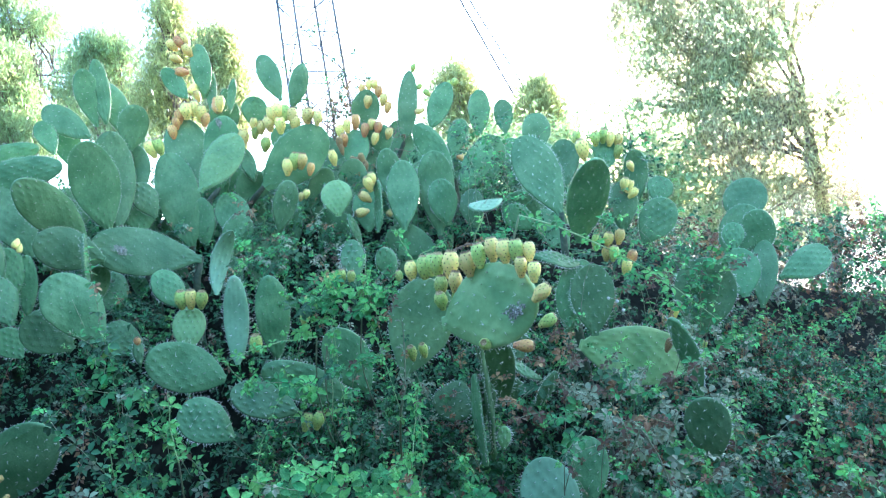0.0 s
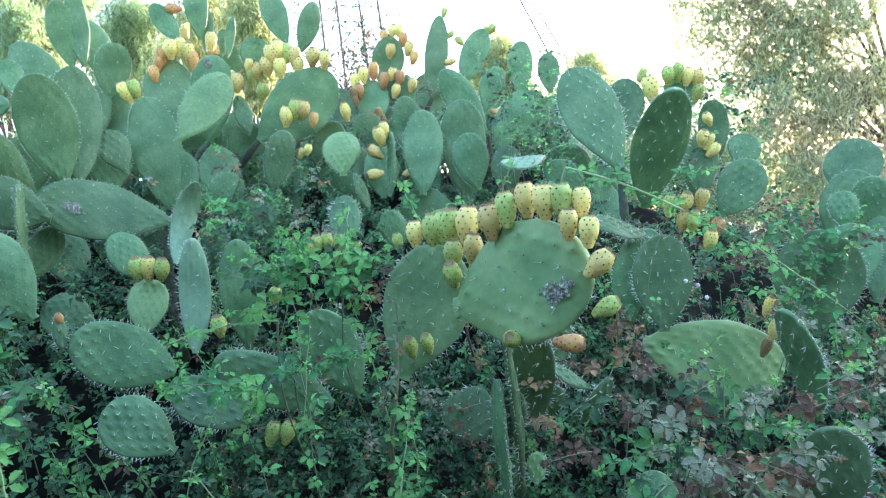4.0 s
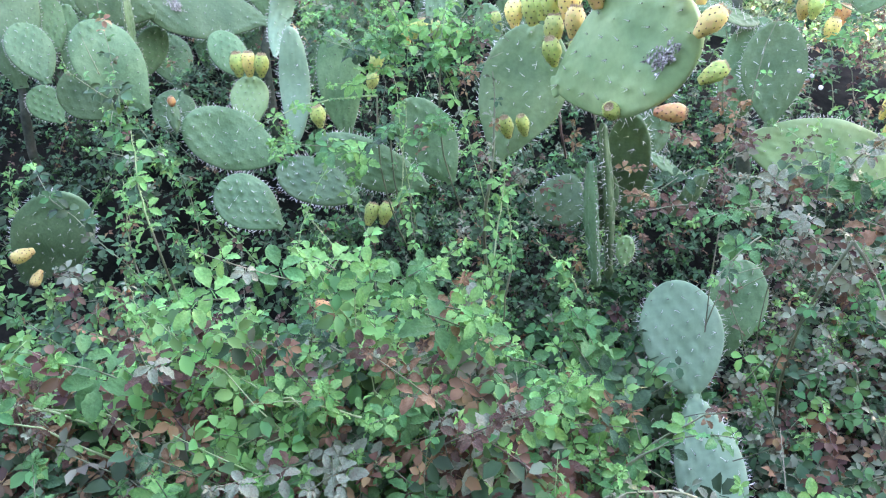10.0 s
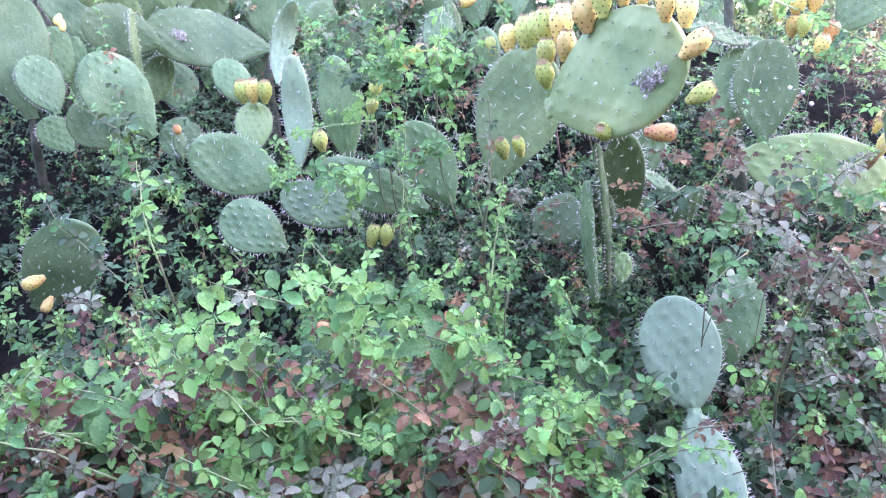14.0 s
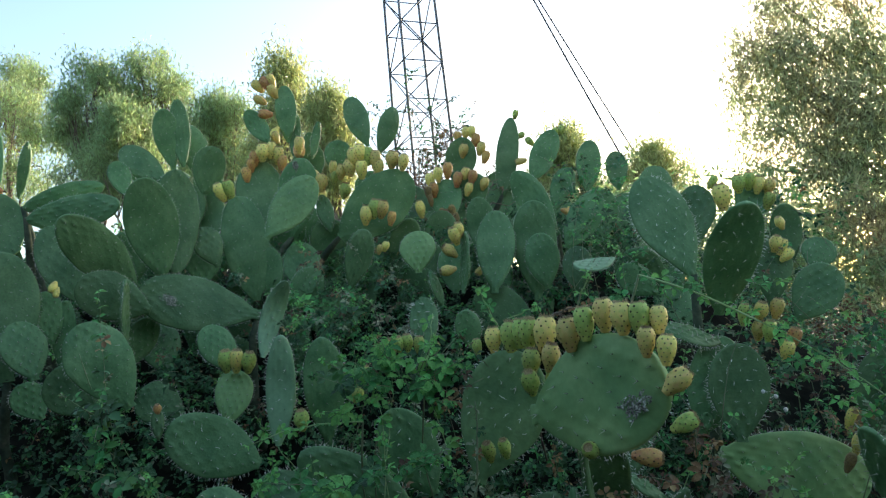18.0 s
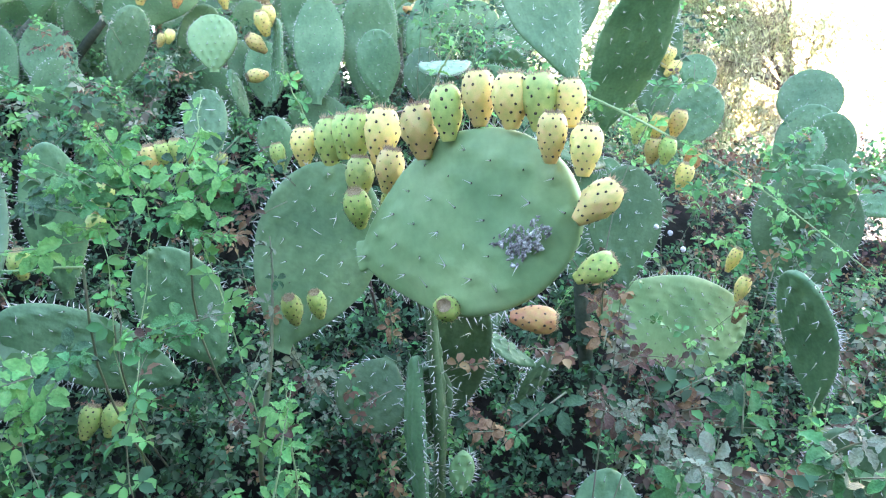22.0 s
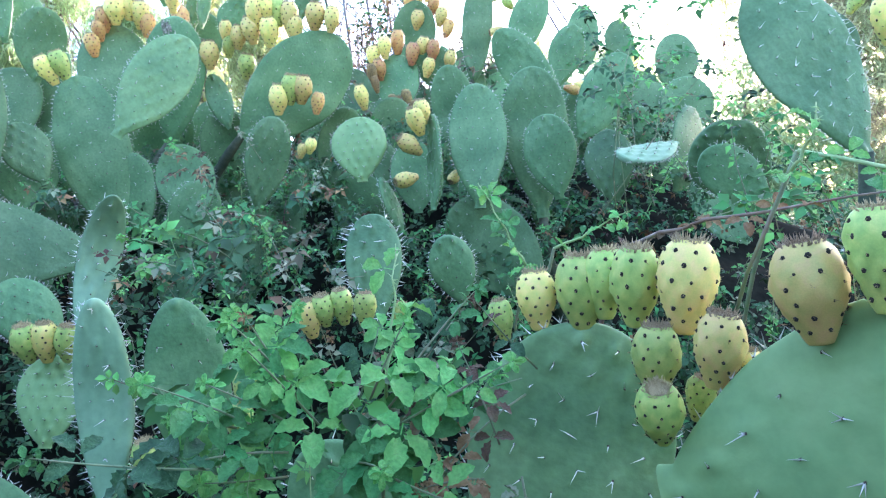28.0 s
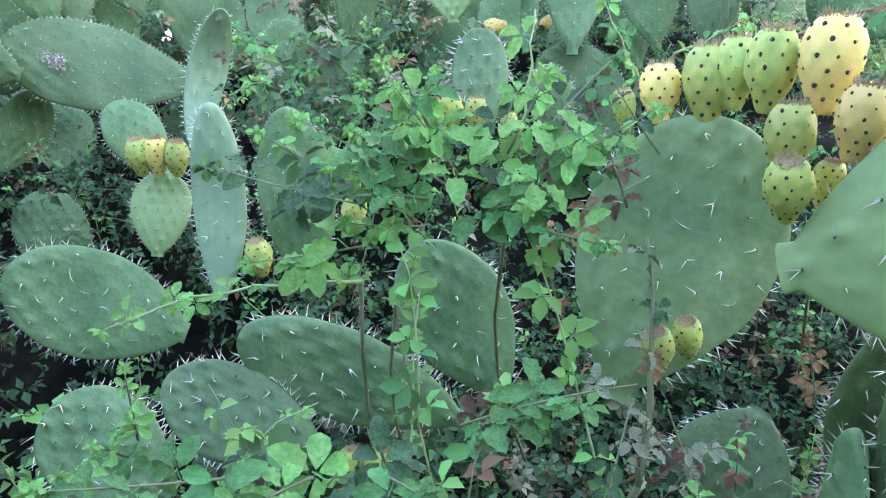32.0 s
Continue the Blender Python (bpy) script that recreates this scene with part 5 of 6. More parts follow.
def cane(bush, pile, path, thick, weights, size, gap, rng, close=0, dry=False, tip_young=True):
    """An arching cane with leaves along it; close: that many of its leaves are meshes of their own."""
    stalk = Pile()
    n = len(path)
    if not close and any(bare(p) for p in path[n // 3:]):
        return
    tube_into(stalk, path, [thick * (1 - 0.75 * i / (n - 1)) for i in range(n)], 6)
    thorns = Pile()
    for i in range(n - 1 if close else 0):
        for q in range(3):
            s = rng.random()
            p = path[i].lerp(path[i + 1], s)
            w = Vector((rng.uniform(-1, 1), rng.uniform(-1, 1), rng.uniform(-1, 0.6))).normalized()
            o = w.orthogonal() * 0.0009
            thorns.add([p + o, p - o, p + w.cross(o), p + w * (thick + 0.005)], [(0, 1, 3), (1, 2, 3), (2, 0, 3)])
    rod = part("cane", stalk.mesh("cane", [DRY_CANE if dry else SHOOT if weights is YOUNG else CANE]), bush)
    if thorns.n:
        part("thorn", thorns.mesh("thorn", [DRY_CANE if dry else SHOOT if weights is YOUNG else CANE]), rod, "small hooked thorns", "stuff")
    length = sum((path[i + 1] - path[i]).length for i in range(n - 1))
    count = int(length / gap)
    for q in range(count):
        s = (q + rng.random() * 0.6) / max(1, count) * (n - 1.001)
        i = int(s)
        p = path[i].lerp(path[i + 1], s - i)
        way = (path[i + 1] - path[i]).normalized()
        out = (way.orthogonal().normalized() * (1 if q % 2 else -1) + Vector((rng.uniform(-0.7, 0.7), rng.uniform(-0.7, 0.5), rng.uniform(-0.2, 0.5)))).normalized()
        late = q > count * 0.8 and tip_young
        k = pick(rng, YOUNG if late else weights)
        face = Vector((rng.uniform(-0.6, 0.6), rng.uniform(-1.0, 0.1), rng.uniform(0.3, 1.1)))
        put_leaf(bush, pile, p, face, out + way * 0.4, size * rng.uniform(0.7, 1.2) * (0.6 if late else 1), k, rng, q < close or (close and q % 2 == 0), close > 0)


def thicket(bush, pile, n, box, top, depth, weights, size, rng, close=0.0):
    """Leaves through the upper layer of a bramble mass. box: x0, x1, y0, y1; top(x, y): its height."""
    x0, x1, y0, y1 = box
    for q in range(n):
        x, y = rng.uniform(x0, x1), rng.uniform(y0, y1)
        z = top(x, y) + 0.16 * noise.noise((x * 3.1, y * 3.1, 2.0)) + 0.07 * noise.noise((x * 9, y * 9, 5.0)) - depth * rng.random() ** 1.6
        edge = min(x - x0, x1 - x, y - y0) + 0.16 * noise.noise((x * 2.5, y * 2.5, 9.0))
        if z < ground_height(x, y) or (edge < 0.05 and (y < 0.8 or abs(x) > 1.9)) :
            continue
        patch = noise.noise((x * 4.0 + 7, y * 4.0, z * 4.0))
        w = list(weights)
        if patch > 0.18:
            w[3], w[4] = w[3] * 2.2, w[4] * 2.2
        elif patch < -0.15:
            w[0], w[1] = w[0] * 2.2, w[1] * 1.4
        face = Vector((rng.gauss(0, 0.5), rng.gauss(-0.3, 0.5), rng.uniform(0.1, 1.0)))
        along = Vector((rng.uniform(-1, 1), rng.uniform(-1, 1), rng.uniform(-0.7, 0.5)))
        put_leaf(bush, pile, Vector((x, y, z)), face, along, size * rng.uniform(0.45, 1.08), pick(rng, w), rng, rng.random() < close)


def sprig(bush, pile, twigs, a, way, length, size, kind, rng, close):
    """A side shoot: leaves turn round a thin stem, large below, small and young at the tip."""
    way = Vector(way).normalized()
    sag = rng.uniform(-0.25, 0.1) * length
    path = [a + way * length * s + Vector((0, 0, sag * s * s)) for s in (0, 0.2, 0.4, 0.6, 0.8, 1.0)]
    if bare(path[3]) and rng.random() < 0.9:
        return
    tube_into(twigs, path, [0.0013, 0.0012, 0.0011, 0.001, 0.0008, 0.0005], 4)
    count = max(4, int(length / (size * 0.36)))
    tip = {0: 0, 1: 0, 2: 1, 3: 3, 4: 4, 5: 5}[kind]
    low = {0: rng.choice((0, 1)), 1: 1, 2: 2, 3: 3, 4: 4, 5: 5}[kind]
    turn = rng.uniform(0, 6.28)
    for q in range(count + 3):
        s = min(0.99, (q + 0.6) / count)
        i = int(s * 5)
        p = path[i].lerp(path[min(5, i + 1)], s * 5 - i)
        turn += 2.4
        side = way.orthogonal().normalized()
        out = side * math.cos(turn) + way.cross(side) * math.sin(turn)
        k = low if s < 0.78 + rng.uniform(-0.2, 0.2) else tip
        if kind > 0 and rng.random() < 0.12:
            k = rng.choice((2, 3, 4, 5))
        face = Vector((rng.uniform(-0.5, 0.5), rng.uniform(-1.1, -0.15), 0.75)) - out * 0.15
        last = q >= count - 1
        sz = size * (1.1 - 0.62 * s) * rng.uniform(0.8, 1.2) * (0.6 if last else 1)
        put_leaf(bush, pile, p, face + (out * 0.8 if last else Vector()), out * (0.35 if last else 1) + way * (1.2 if last else 0.5), sz, k, rng, close)


def close_bush(bush, pile, twigs=None):
    if twigs and twigs.n:
        part("twig", twigs.mesh("twig", [CANE]), bush, "thin green twigs", "stuff")

    if pile.n:
        part("foliage", pile.mesh("foliage", LEAF), bush, "dense small toothed leaves", "stuff")


def bank_top(x, y):
    h = np.interp(y, [0.45, 0.8, 1.0, 1.25, 1.55, 1.8, 2.05, 2.3, 2.7, 3.1, 3.6, 4.2], [0.34, 0.54, 0.66, 0.70, 0.60, 0.60, 0.76, 0.86, 1.08, 1.42, 1.90, 2.08])
    h += np.interp(x, [-1.4, -0.8, -0.15, 0.05, 0.28, 0.42, 0.7, 1.2, 2.2], [0.06, 0.10, 0.05, -0.05, 0.0, -0.22, -0.24, -0.12, -0.1]) * np.interp(y, [0.8, 1.2, 2.0, 2.4], [1, 1, 1, 0])
    # added height at the left end, out of view, to block sky light
    h += np.interp(x, [-2.2, -1.75, -1.5], [0.75, 0.5, 0]) * np.interp(y, [0.7, 1.0, 2.0, 2.4], [0, 1, 1, 0])
    return h - np.interp(x, [-2.4, 0, 0.9, 1.5, 2.2, 3.2], [-0.22, 0, 0.05, 0.3, 0.62, 1.0]) * np.interp(y, [1.9, 3.0], [0, 1])


def bank_strip(label, x0, x1, y0, y1, n, weights, seed, canes, size=0.075, depth=0.32, close=0.0, rise=0.18, sprigs=5.0, fill=0.9):
    rng = random.Random(seed)
    bush, pile = bramble(label), Pile()
    # fewer bright leaves in the under layer: its shade is put into the colour
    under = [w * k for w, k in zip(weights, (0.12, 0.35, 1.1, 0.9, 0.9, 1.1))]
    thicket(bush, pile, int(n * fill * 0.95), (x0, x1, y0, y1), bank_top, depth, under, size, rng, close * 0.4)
    twigs = Pile()
    for c in range(int(canes * sprigs)):
        x, y = rng.uniform(x0, x1), rng.uniform(y0, y1)
        a = Vector((x, y, bank_top(x, y) + 0.13 * noise.noise((x * 3.1, y * 3.1, 2.0)) - rng.uniform(0.0, 0.09)))
        way = (rng.gauss(0, 0.6), rng.gauss(-0.45, 0.45), rng.uniform(0.15, 1.0))
        sprig(bush, pile, twigs, a, way, rng.uniform(1.3, 3.6) * size, size * rng.uniform(0.85, 1.15), pick(rng, weights), rng, close > 0 and rng.random() < 0.1 + 3 * close)
    for c in range(canes):
        x, y = rng.uniform(x0, x1), rng.uniform(y0, y1)
        dx, dy = rng.uniform(-0.28, 0.28), rng.uniform(-0.22, 0.1)
        a = Vector((x, y, bank_top(x, y) - 0.22))
        b = Vector((x + dx, y + dy, bank_top(x + dx, y + dy) + rng.uniform(0.04, rise)))
        dry = rng.random() < 0.25
        cane(bush, pile, arc(a, b, rng.uniform(0.0, 0.06), rng.uniform(-0.04, 0.04), 8, 0.006, rng), rng.uniform(0.0018, 0.0032), DEAD if dry else YOUNG if rng.random() < 0.5 else weights, size * 0.9, 0.02, rng, 0, dry)
    # a few upright green shoots
    for c in range(canes // 2):
        x, y = rng.uniform(x0, x1), rng.uniform(y0, y1)
        a = Vector((x, y, bank_top(x, y) - 0.1))
        b = a + Vector((rng.uniform(-0.05, 0.05), rng.uniform(-0.05, 0.02), rng.uniform(0.12, 0.12 + rise)))
        cane(bush, pile, arc(a, b, 0, rng.uniform(-0.02, 0.02), 6, 0.003, rng), 0.0017, YOUNG, size * 0.75, 0.016, rng)
    close_bush(bush, pile, twigs)


bank_strip("low bramble thicket of green and russet leaves", -0.62, -0.1, 0.5, 1.25, 2185, GREEN, 11, 26, 0.08, close=0.34, fill=0.5)
bank_strip("low bramble thicket with red-brown dying leaves", -1.15, -0.6, 0.55, 1.4, 2070, MIXED, 12, 22, 0.074, close=0.24, fill=0.7)
bank_strip("bramble thicket with dry brown leaves and dark hollows", -0.12, 0.32, 0.55, 1.3, 1426, MIXED, 13, 19, 0.072, close=0.3)
bank_strip("tangle of dusty brambles and dry canes", 0.3, 1.0, 0.6, 1.35, 2070, HOLLOW, 14, 14, 0.066, close=0.07, sprigs=1.8, fill=0.4)
bank_strip("shaded bramble thicket under cactus pads", -0.75, -0.1, 1.22, 1.75, 1609, SHADE_DARK, 15, 19, 0.074, fill=0.65)
bank_strip("shaded bramble thicket with small dark leaves", -0.12, 0.5, 1.28, 1.95, 1900, SHADE_DARK, 16, 10, 0.068, fill=0.8)
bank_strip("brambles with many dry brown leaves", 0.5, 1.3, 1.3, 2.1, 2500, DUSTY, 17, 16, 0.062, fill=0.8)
bank_strip("leafy green brambles between cacti", -1.5, -0.7, 1.35, 2.0, 1500, SHADE_DEEP, 18, 12, 0.078, sprigs=1.6, fill=0.2)
bank_strip("dark brambles in the shade of cacti", -1.8, -0.55, 1.95, 2.6, 1400, SHADE_DEEP, 19, 6, 0.07, 0.3, rise=0.1, sprigs=1.2, fill=0.2)
bank_strip("dark leafy undergrowth among cactus stems", -0.6, 0.6, 1.85, 2.6, 3000, SHADE_DARK, 20, 12, 0.05, 0.3, rise=0.1, fill=1.2)
bank_strip("undergrowth beside thick cactus pads", 0.55, 2.2, 1.95, 2.8, 3200, SHADE_DARK, 21, 14, 0.05, 0.3, rise=0.15, fill=1.2)
bank_strip("brambles climbing through the cactus hedge", -2.2, -0.5, 2.6, 3.6, 2600, SHADE_DARK, 22, 12, 0.052, 0.3, rise=0.1, fill=1.2)
bank_strip("brambles deep inside the cactus hedge", -0.55, 1.0, 2.6, 3.7, 3200, SHADE_DARK, 23, 16, 0.052, 0.3, rise=0.15, fill=1.2)
bank_strip("scrub behind the cactus hedge", -2.8, 1.8, 3.4, 4.5, 3600, SHADE_DARK, 24, 9, 0.056, 0.35, rise=0.1)
bank_strip("russet scrub at the foot of the bank", 1.0, 2.6, 0.7, 2.0, 2800, MIXED, 25, 19, 0.066, rise=0.2)
bank_strip("scrub on the slope below the tree", 1.6, 4.0, 1.9, 3.6, 5200, MIXED, 26, 20, 0.06, rise=0.2)
bank_strip("scrub beside the path to the tree", 2.2, 5.5, 3.3, 6.5, 3800, MIXED, 29, 12, 0.11, rise=0.3)
bank_strip("dark brambles at the bank's end, raised unseen to block sky light", -2.3, -1.1, 0.7, 2.0, 1300, SHADE_DEEP, 27, 9, 0.078, rise=0.15, sprigs=1.5, fill=0.2)
bank_strip("overgrown end of the bank", -3.6, -2.2, 1.8, 3.8, 1680, SHADE_DARK, 28, 9, 0.064, rise=0.1)


def clump(label, at, spread, count, weights, size, seed, canes=5, close=0.0, drop=0.4):
    """A leafy bramble clump held up on arching canes."""
    rng = random.Random(seed)
    bush, pile = bramble(label), Pile()
    c = Vector(at)
    twigs = Pile()
    for q in range(max(2, count // 7)):
        d = Vector((rng.gauss(0, 1), rng.gauss(-0.2, 1), rng.gauss(0.1, 1)))
        p = c + Vector((d.x * spread[0], d.y * spread[1], d.z * spread[2])) * 0.32
        way = Vector((d.x * spread[0], d.y * spread[1] - 0.03, d.z * spread[2] + 0.05))
        sprig(bush, pile, twigs, p, way, rng.uniform(1.0, 2.3) * size, size * rng.uniform(0.85, 1.15), pick(rng, weights), rng, rng.random() < close * 1.5)
    for q in range((canes + 1) // 2):
        root = c + Vector((rng.uniform(-0.6, 0.6) * spread[0], rng.uniform(0, 0.1), -drop))
        root.z = max(root.z, ground_height(root.x, root.y))
        end = c + Vector((rng.gauss(0, 1) * spread[0], rng.gauss(0, 0.7) * spread[1], abs(rng.gauss(0.4, 0.7)) * spread[2])) * 0.9
        cane(bush, pile, arc(root, end, rng.uniform(0.02, 0.1), rng.uniform(-0.16, 0.16), 9, 0.008, rng), 0.0015, weights, size * 0.8, 0.03, rng)
    close_bush(bush, pile, twigs)


clump("bright green bramble clump hanging before a cactus pad", (-0.162, 1.720, 1.322), (0.2, 0.08, 0.07), 92, LUSH, 0.066, 100, 5, 0.80, 0.40)
clump("young pale sprigs on a bramble clump", (-0.150, 1.700, 1.338), (0.18, 0.08, 0.07), 66, YOUNG, 0.055, 101, 10, 0.80, 0.40)
clump("young green bramble shoots in front of cactus pads", (-0.276, 1.850, 1.352), (0.1, 0.08, 0.1), 37, YOUNG, 0.050, 102, 4, 0.40, 0.40)
clump("reddish bramble sprays climbing a cactus pad", (-0.011, 1.700, 1.293), (0.05, 0.03, 0.1), 37, RED, 0.055, 103, 3, 0.60, 0.40)
clump("dusty bramble leaves below a cactus pad", (-0.002, 1.720, 1.180), (0.08, 0.06, 0.2), 28, DUSTY, 0.055, 104, 3, 0.60, 0.40)
clump("dusty brambles with a few tan dead leaves", (-0.289, 2.200, 1.482), (0.24, 0.1, 0.12), 82, DUSTY, 0.055, 105, 6, 0.00, 0.40)
clump("dusty brambles between cactus pads", (-0.290, 2.700, 1.611), (0.26, 0.1, 0.14), 77, DUSTY, 0.055, 106, 5, 0.00, 0.40)
clump("bramble with small red leaves among fruiting pads", (-0.575, 3.050, 1.835), (0.26, 0.1, 0.16), 88, RED, 0.050, 107, 6, 0.00, 0.40)
clump("fresh green brambles between cactus pads", (-0.509, 2.600, 1.577), (0.22, 0.1, 0.12), 82, LUSH, 0.055, 108, 6, 0.00, 0.40)
clump("fresh green brambles beside a grey cactus pad", (-0.806, 2.750, 1.657), (0.14, 0.08, 0.08), 44, LUSH, 0.050, 109, 5, 0.00, 0.40)
clump("dark brambles behind a curled cactus pad", (-0.541, 2.500, 1.455), (0.2, 0.1, 0.12), 66, SHADE_DARK, 0.055, 110, 4, 0.00, 0.40)
clump("arching dusty bramble with silvery leaves", (0.491, 1.240, 1.020), (0.3, 0.12, 0.1), 104, DUSTY, 0.060, 111, 8, 0.70, 0.35)
clump("dying red bramble leaves under a fruiting pad", (0.427, 1.500, 1.088), (0.12, 0.08, 0.12), 46, RED, 0.055, 112, 4, 0.60, 0.40)
clump("dry brown bramble leaves in the shade", (0.180, 1.750, 1.017), (0.14, 0.08, 0.12), 44, DEAD, 0.050, 113, 4, 0.30, 0.40)
clump("dry brown bramble leaves under a cactus pad", (0.086, 1.750, 1.079), (0.12, 0.06, 0.08), 33, DEAD, 0.050, 114, 4, 0.60, 0.40)
clump("bramble with bunches of dead brown leaves", (-0.182, 1.600, 0.650), (0.08, 0.06, 0.1), 28, DEAD, 0.070, 115, 3, 0.60, 0.40)
clump("tall leafy green shoot before a cactus pad", (-0.957, 1.900, 1.321), (0.06, 0.05, 0.22), 24, SHADE_DARK, 0.060, 116, 3, 0.00, 0.40)
clump("low leafy bramble in front of cacti", (-0.885, 1.700, 1.180), (0.2, 0.1, 0.12), 26, SHADE_DARK, 0.065, 117, 4, 0.00, 0.40)
clump("bramble sprays among high cactus pads", (0.555, 2.700, 1.910), (0.28, 0.12, 0.2), 88, SHADE_DARK, 0.050, 118, 8, 0.00, 0.40)
clump("dusty bramble vine draped over a tall pad", (0.605, 2.950, 1.891), (0.2, 0.06, 0.2), 66, SHADE_DARK, 0.050, 119, 6, 0.00, 0.40)
clump("bramble vines with dark leaves", (0.438, 2.850, 1.661), (0.16, 0.08, 0.2), 66, SHADE_DARK, 0.050, 120, 6, 0.00, 0.40)
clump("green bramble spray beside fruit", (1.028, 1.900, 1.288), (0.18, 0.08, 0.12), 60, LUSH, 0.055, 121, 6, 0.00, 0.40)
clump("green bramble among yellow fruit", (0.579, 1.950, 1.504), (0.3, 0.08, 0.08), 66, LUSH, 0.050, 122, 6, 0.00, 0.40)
clump("bramble spray dark against the tree", (1.429, 2.900, 1.766), (0.2, 0.1, 0.16), 66, SHADE_DARK, 0.055, 123, 7, 0.00, 0.40)
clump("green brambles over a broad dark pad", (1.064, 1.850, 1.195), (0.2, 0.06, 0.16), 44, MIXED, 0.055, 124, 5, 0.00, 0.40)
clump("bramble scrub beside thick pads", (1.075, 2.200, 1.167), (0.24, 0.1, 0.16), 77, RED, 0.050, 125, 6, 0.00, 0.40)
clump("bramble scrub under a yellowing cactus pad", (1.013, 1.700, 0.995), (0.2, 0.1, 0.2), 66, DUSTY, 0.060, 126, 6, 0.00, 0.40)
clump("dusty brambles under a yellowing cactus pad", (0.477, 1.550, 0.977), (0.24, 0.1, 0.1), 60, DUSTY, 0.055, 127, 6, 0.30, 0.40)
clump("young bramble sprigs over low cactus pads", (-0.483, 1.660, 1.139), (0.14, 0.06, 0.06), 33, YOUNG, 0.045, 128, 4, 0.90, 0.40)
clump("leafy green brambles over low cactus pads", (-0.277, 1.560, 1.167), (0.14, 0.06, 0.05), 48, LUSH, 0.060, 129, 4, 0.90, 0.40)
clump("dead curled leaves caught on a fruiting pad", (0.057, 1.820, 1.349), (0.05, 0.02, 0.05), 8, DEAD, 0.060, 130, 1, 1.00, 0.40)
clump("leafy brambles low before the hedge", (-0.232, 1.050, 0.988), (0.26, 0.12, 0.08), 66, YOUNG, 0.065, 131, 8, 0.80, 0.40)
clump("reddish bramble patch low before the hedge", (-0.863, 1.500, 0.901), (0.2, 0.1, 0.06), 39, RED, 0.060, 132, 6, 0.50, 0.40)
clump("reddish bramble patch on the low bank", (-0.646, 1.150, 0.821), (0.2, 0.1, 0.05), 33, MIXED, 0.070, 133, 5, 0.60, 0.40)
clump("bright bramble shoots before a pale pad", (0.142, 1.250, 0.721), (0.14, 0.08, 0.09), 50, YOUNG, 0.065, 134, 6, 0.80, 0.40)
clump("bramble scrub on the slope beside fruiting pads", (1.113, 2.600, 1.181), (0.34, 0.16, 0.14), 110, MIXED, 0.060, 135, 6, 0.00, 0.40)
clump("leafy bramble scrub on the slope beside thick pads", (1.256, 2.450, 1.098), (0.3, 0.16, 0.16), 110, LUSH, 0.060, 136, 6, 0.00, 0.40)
clump("green bramble scrub behind thick pads", (1.135, 2.700, 1.289), (0.3, 0.14, 0.14), 88, SHADE_DARK, 0.060, 137, 5, 0.00, 0.40)
clump("dark bramble spray beside a tall pad", (0.608, 3.600, 1.977), (0.3, 0.1, 0.18), 90, SHADE_DARK, 0.050, 144, 9, 0.00, 0.40)
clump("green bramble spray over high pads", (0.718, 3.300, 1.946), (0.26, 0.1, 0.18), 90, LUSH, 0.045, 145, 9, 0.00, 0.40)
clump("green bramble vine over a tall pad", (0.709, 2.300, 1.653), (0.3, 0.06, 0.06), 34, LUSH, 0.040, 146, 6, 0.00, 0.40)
clump("dark bramble against the tree", (1.321, 2.600, 1.740), (0.14, 0.08, 0.2), 70, SHADE_DEEP, 0.050, 147, 8, 0.00, 0.40)
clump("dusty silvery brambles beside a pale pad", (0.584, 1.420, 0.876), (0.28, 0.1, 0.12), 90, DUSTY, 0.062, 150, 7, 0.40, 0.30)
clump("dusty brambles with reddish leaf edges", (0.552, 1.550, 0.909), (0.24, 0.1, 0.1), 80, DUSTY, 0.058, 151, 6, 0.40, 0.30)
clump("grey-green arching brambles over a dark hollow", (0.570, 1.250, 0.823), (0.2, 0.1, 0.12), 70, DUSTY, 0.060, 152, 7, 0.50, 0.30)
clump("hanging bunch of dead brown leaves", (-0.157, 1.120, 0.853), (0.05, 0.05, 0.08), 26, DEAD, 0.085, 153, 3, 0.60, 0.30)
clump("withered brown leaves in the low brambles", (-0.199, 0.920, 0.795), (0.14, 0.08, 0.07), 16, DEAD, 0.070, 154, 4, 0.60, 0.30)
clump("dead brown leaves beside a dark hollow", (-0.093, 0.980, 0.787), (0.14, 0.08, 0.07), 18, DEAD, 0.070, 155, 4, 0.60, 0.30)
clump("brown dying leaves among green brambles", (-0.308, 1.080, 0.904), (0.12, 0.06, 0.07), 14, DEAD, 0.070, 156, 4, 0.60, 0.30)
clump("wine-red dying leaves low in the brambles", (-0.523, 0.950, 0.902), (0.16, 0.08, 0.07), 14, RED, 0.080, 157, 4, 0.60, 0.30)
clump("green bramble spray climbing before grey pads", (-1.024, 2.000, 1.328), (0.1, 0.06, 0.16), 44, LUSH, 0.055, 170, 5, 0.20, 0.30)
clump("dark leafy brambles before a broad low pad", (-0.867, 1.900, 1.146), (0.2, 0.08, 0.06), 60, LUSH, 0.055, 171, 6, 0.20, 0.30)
clump("dark brambles in a hollow between pads", (-1.081, 2.650, 1.388), (0.13, 0.08, 0.11), 70, SHADE_DARK, 0.055, 172, 5, 0.00, 0.30)
clump("dark brambles below a long pad", (-1.162, 2.500, 1.190), (0.14, 0.08, 0.12), 70, SHADE_DEEP, 0.055, 173, 5, 0.00, 0.30)
clump("brown and green brambles below a cactus pad", (-0.011, 1.470, 1.179), (0.07, 0.03, 0.05), 26, RED, 0.048, 175, 3, 0.60, 0.30)


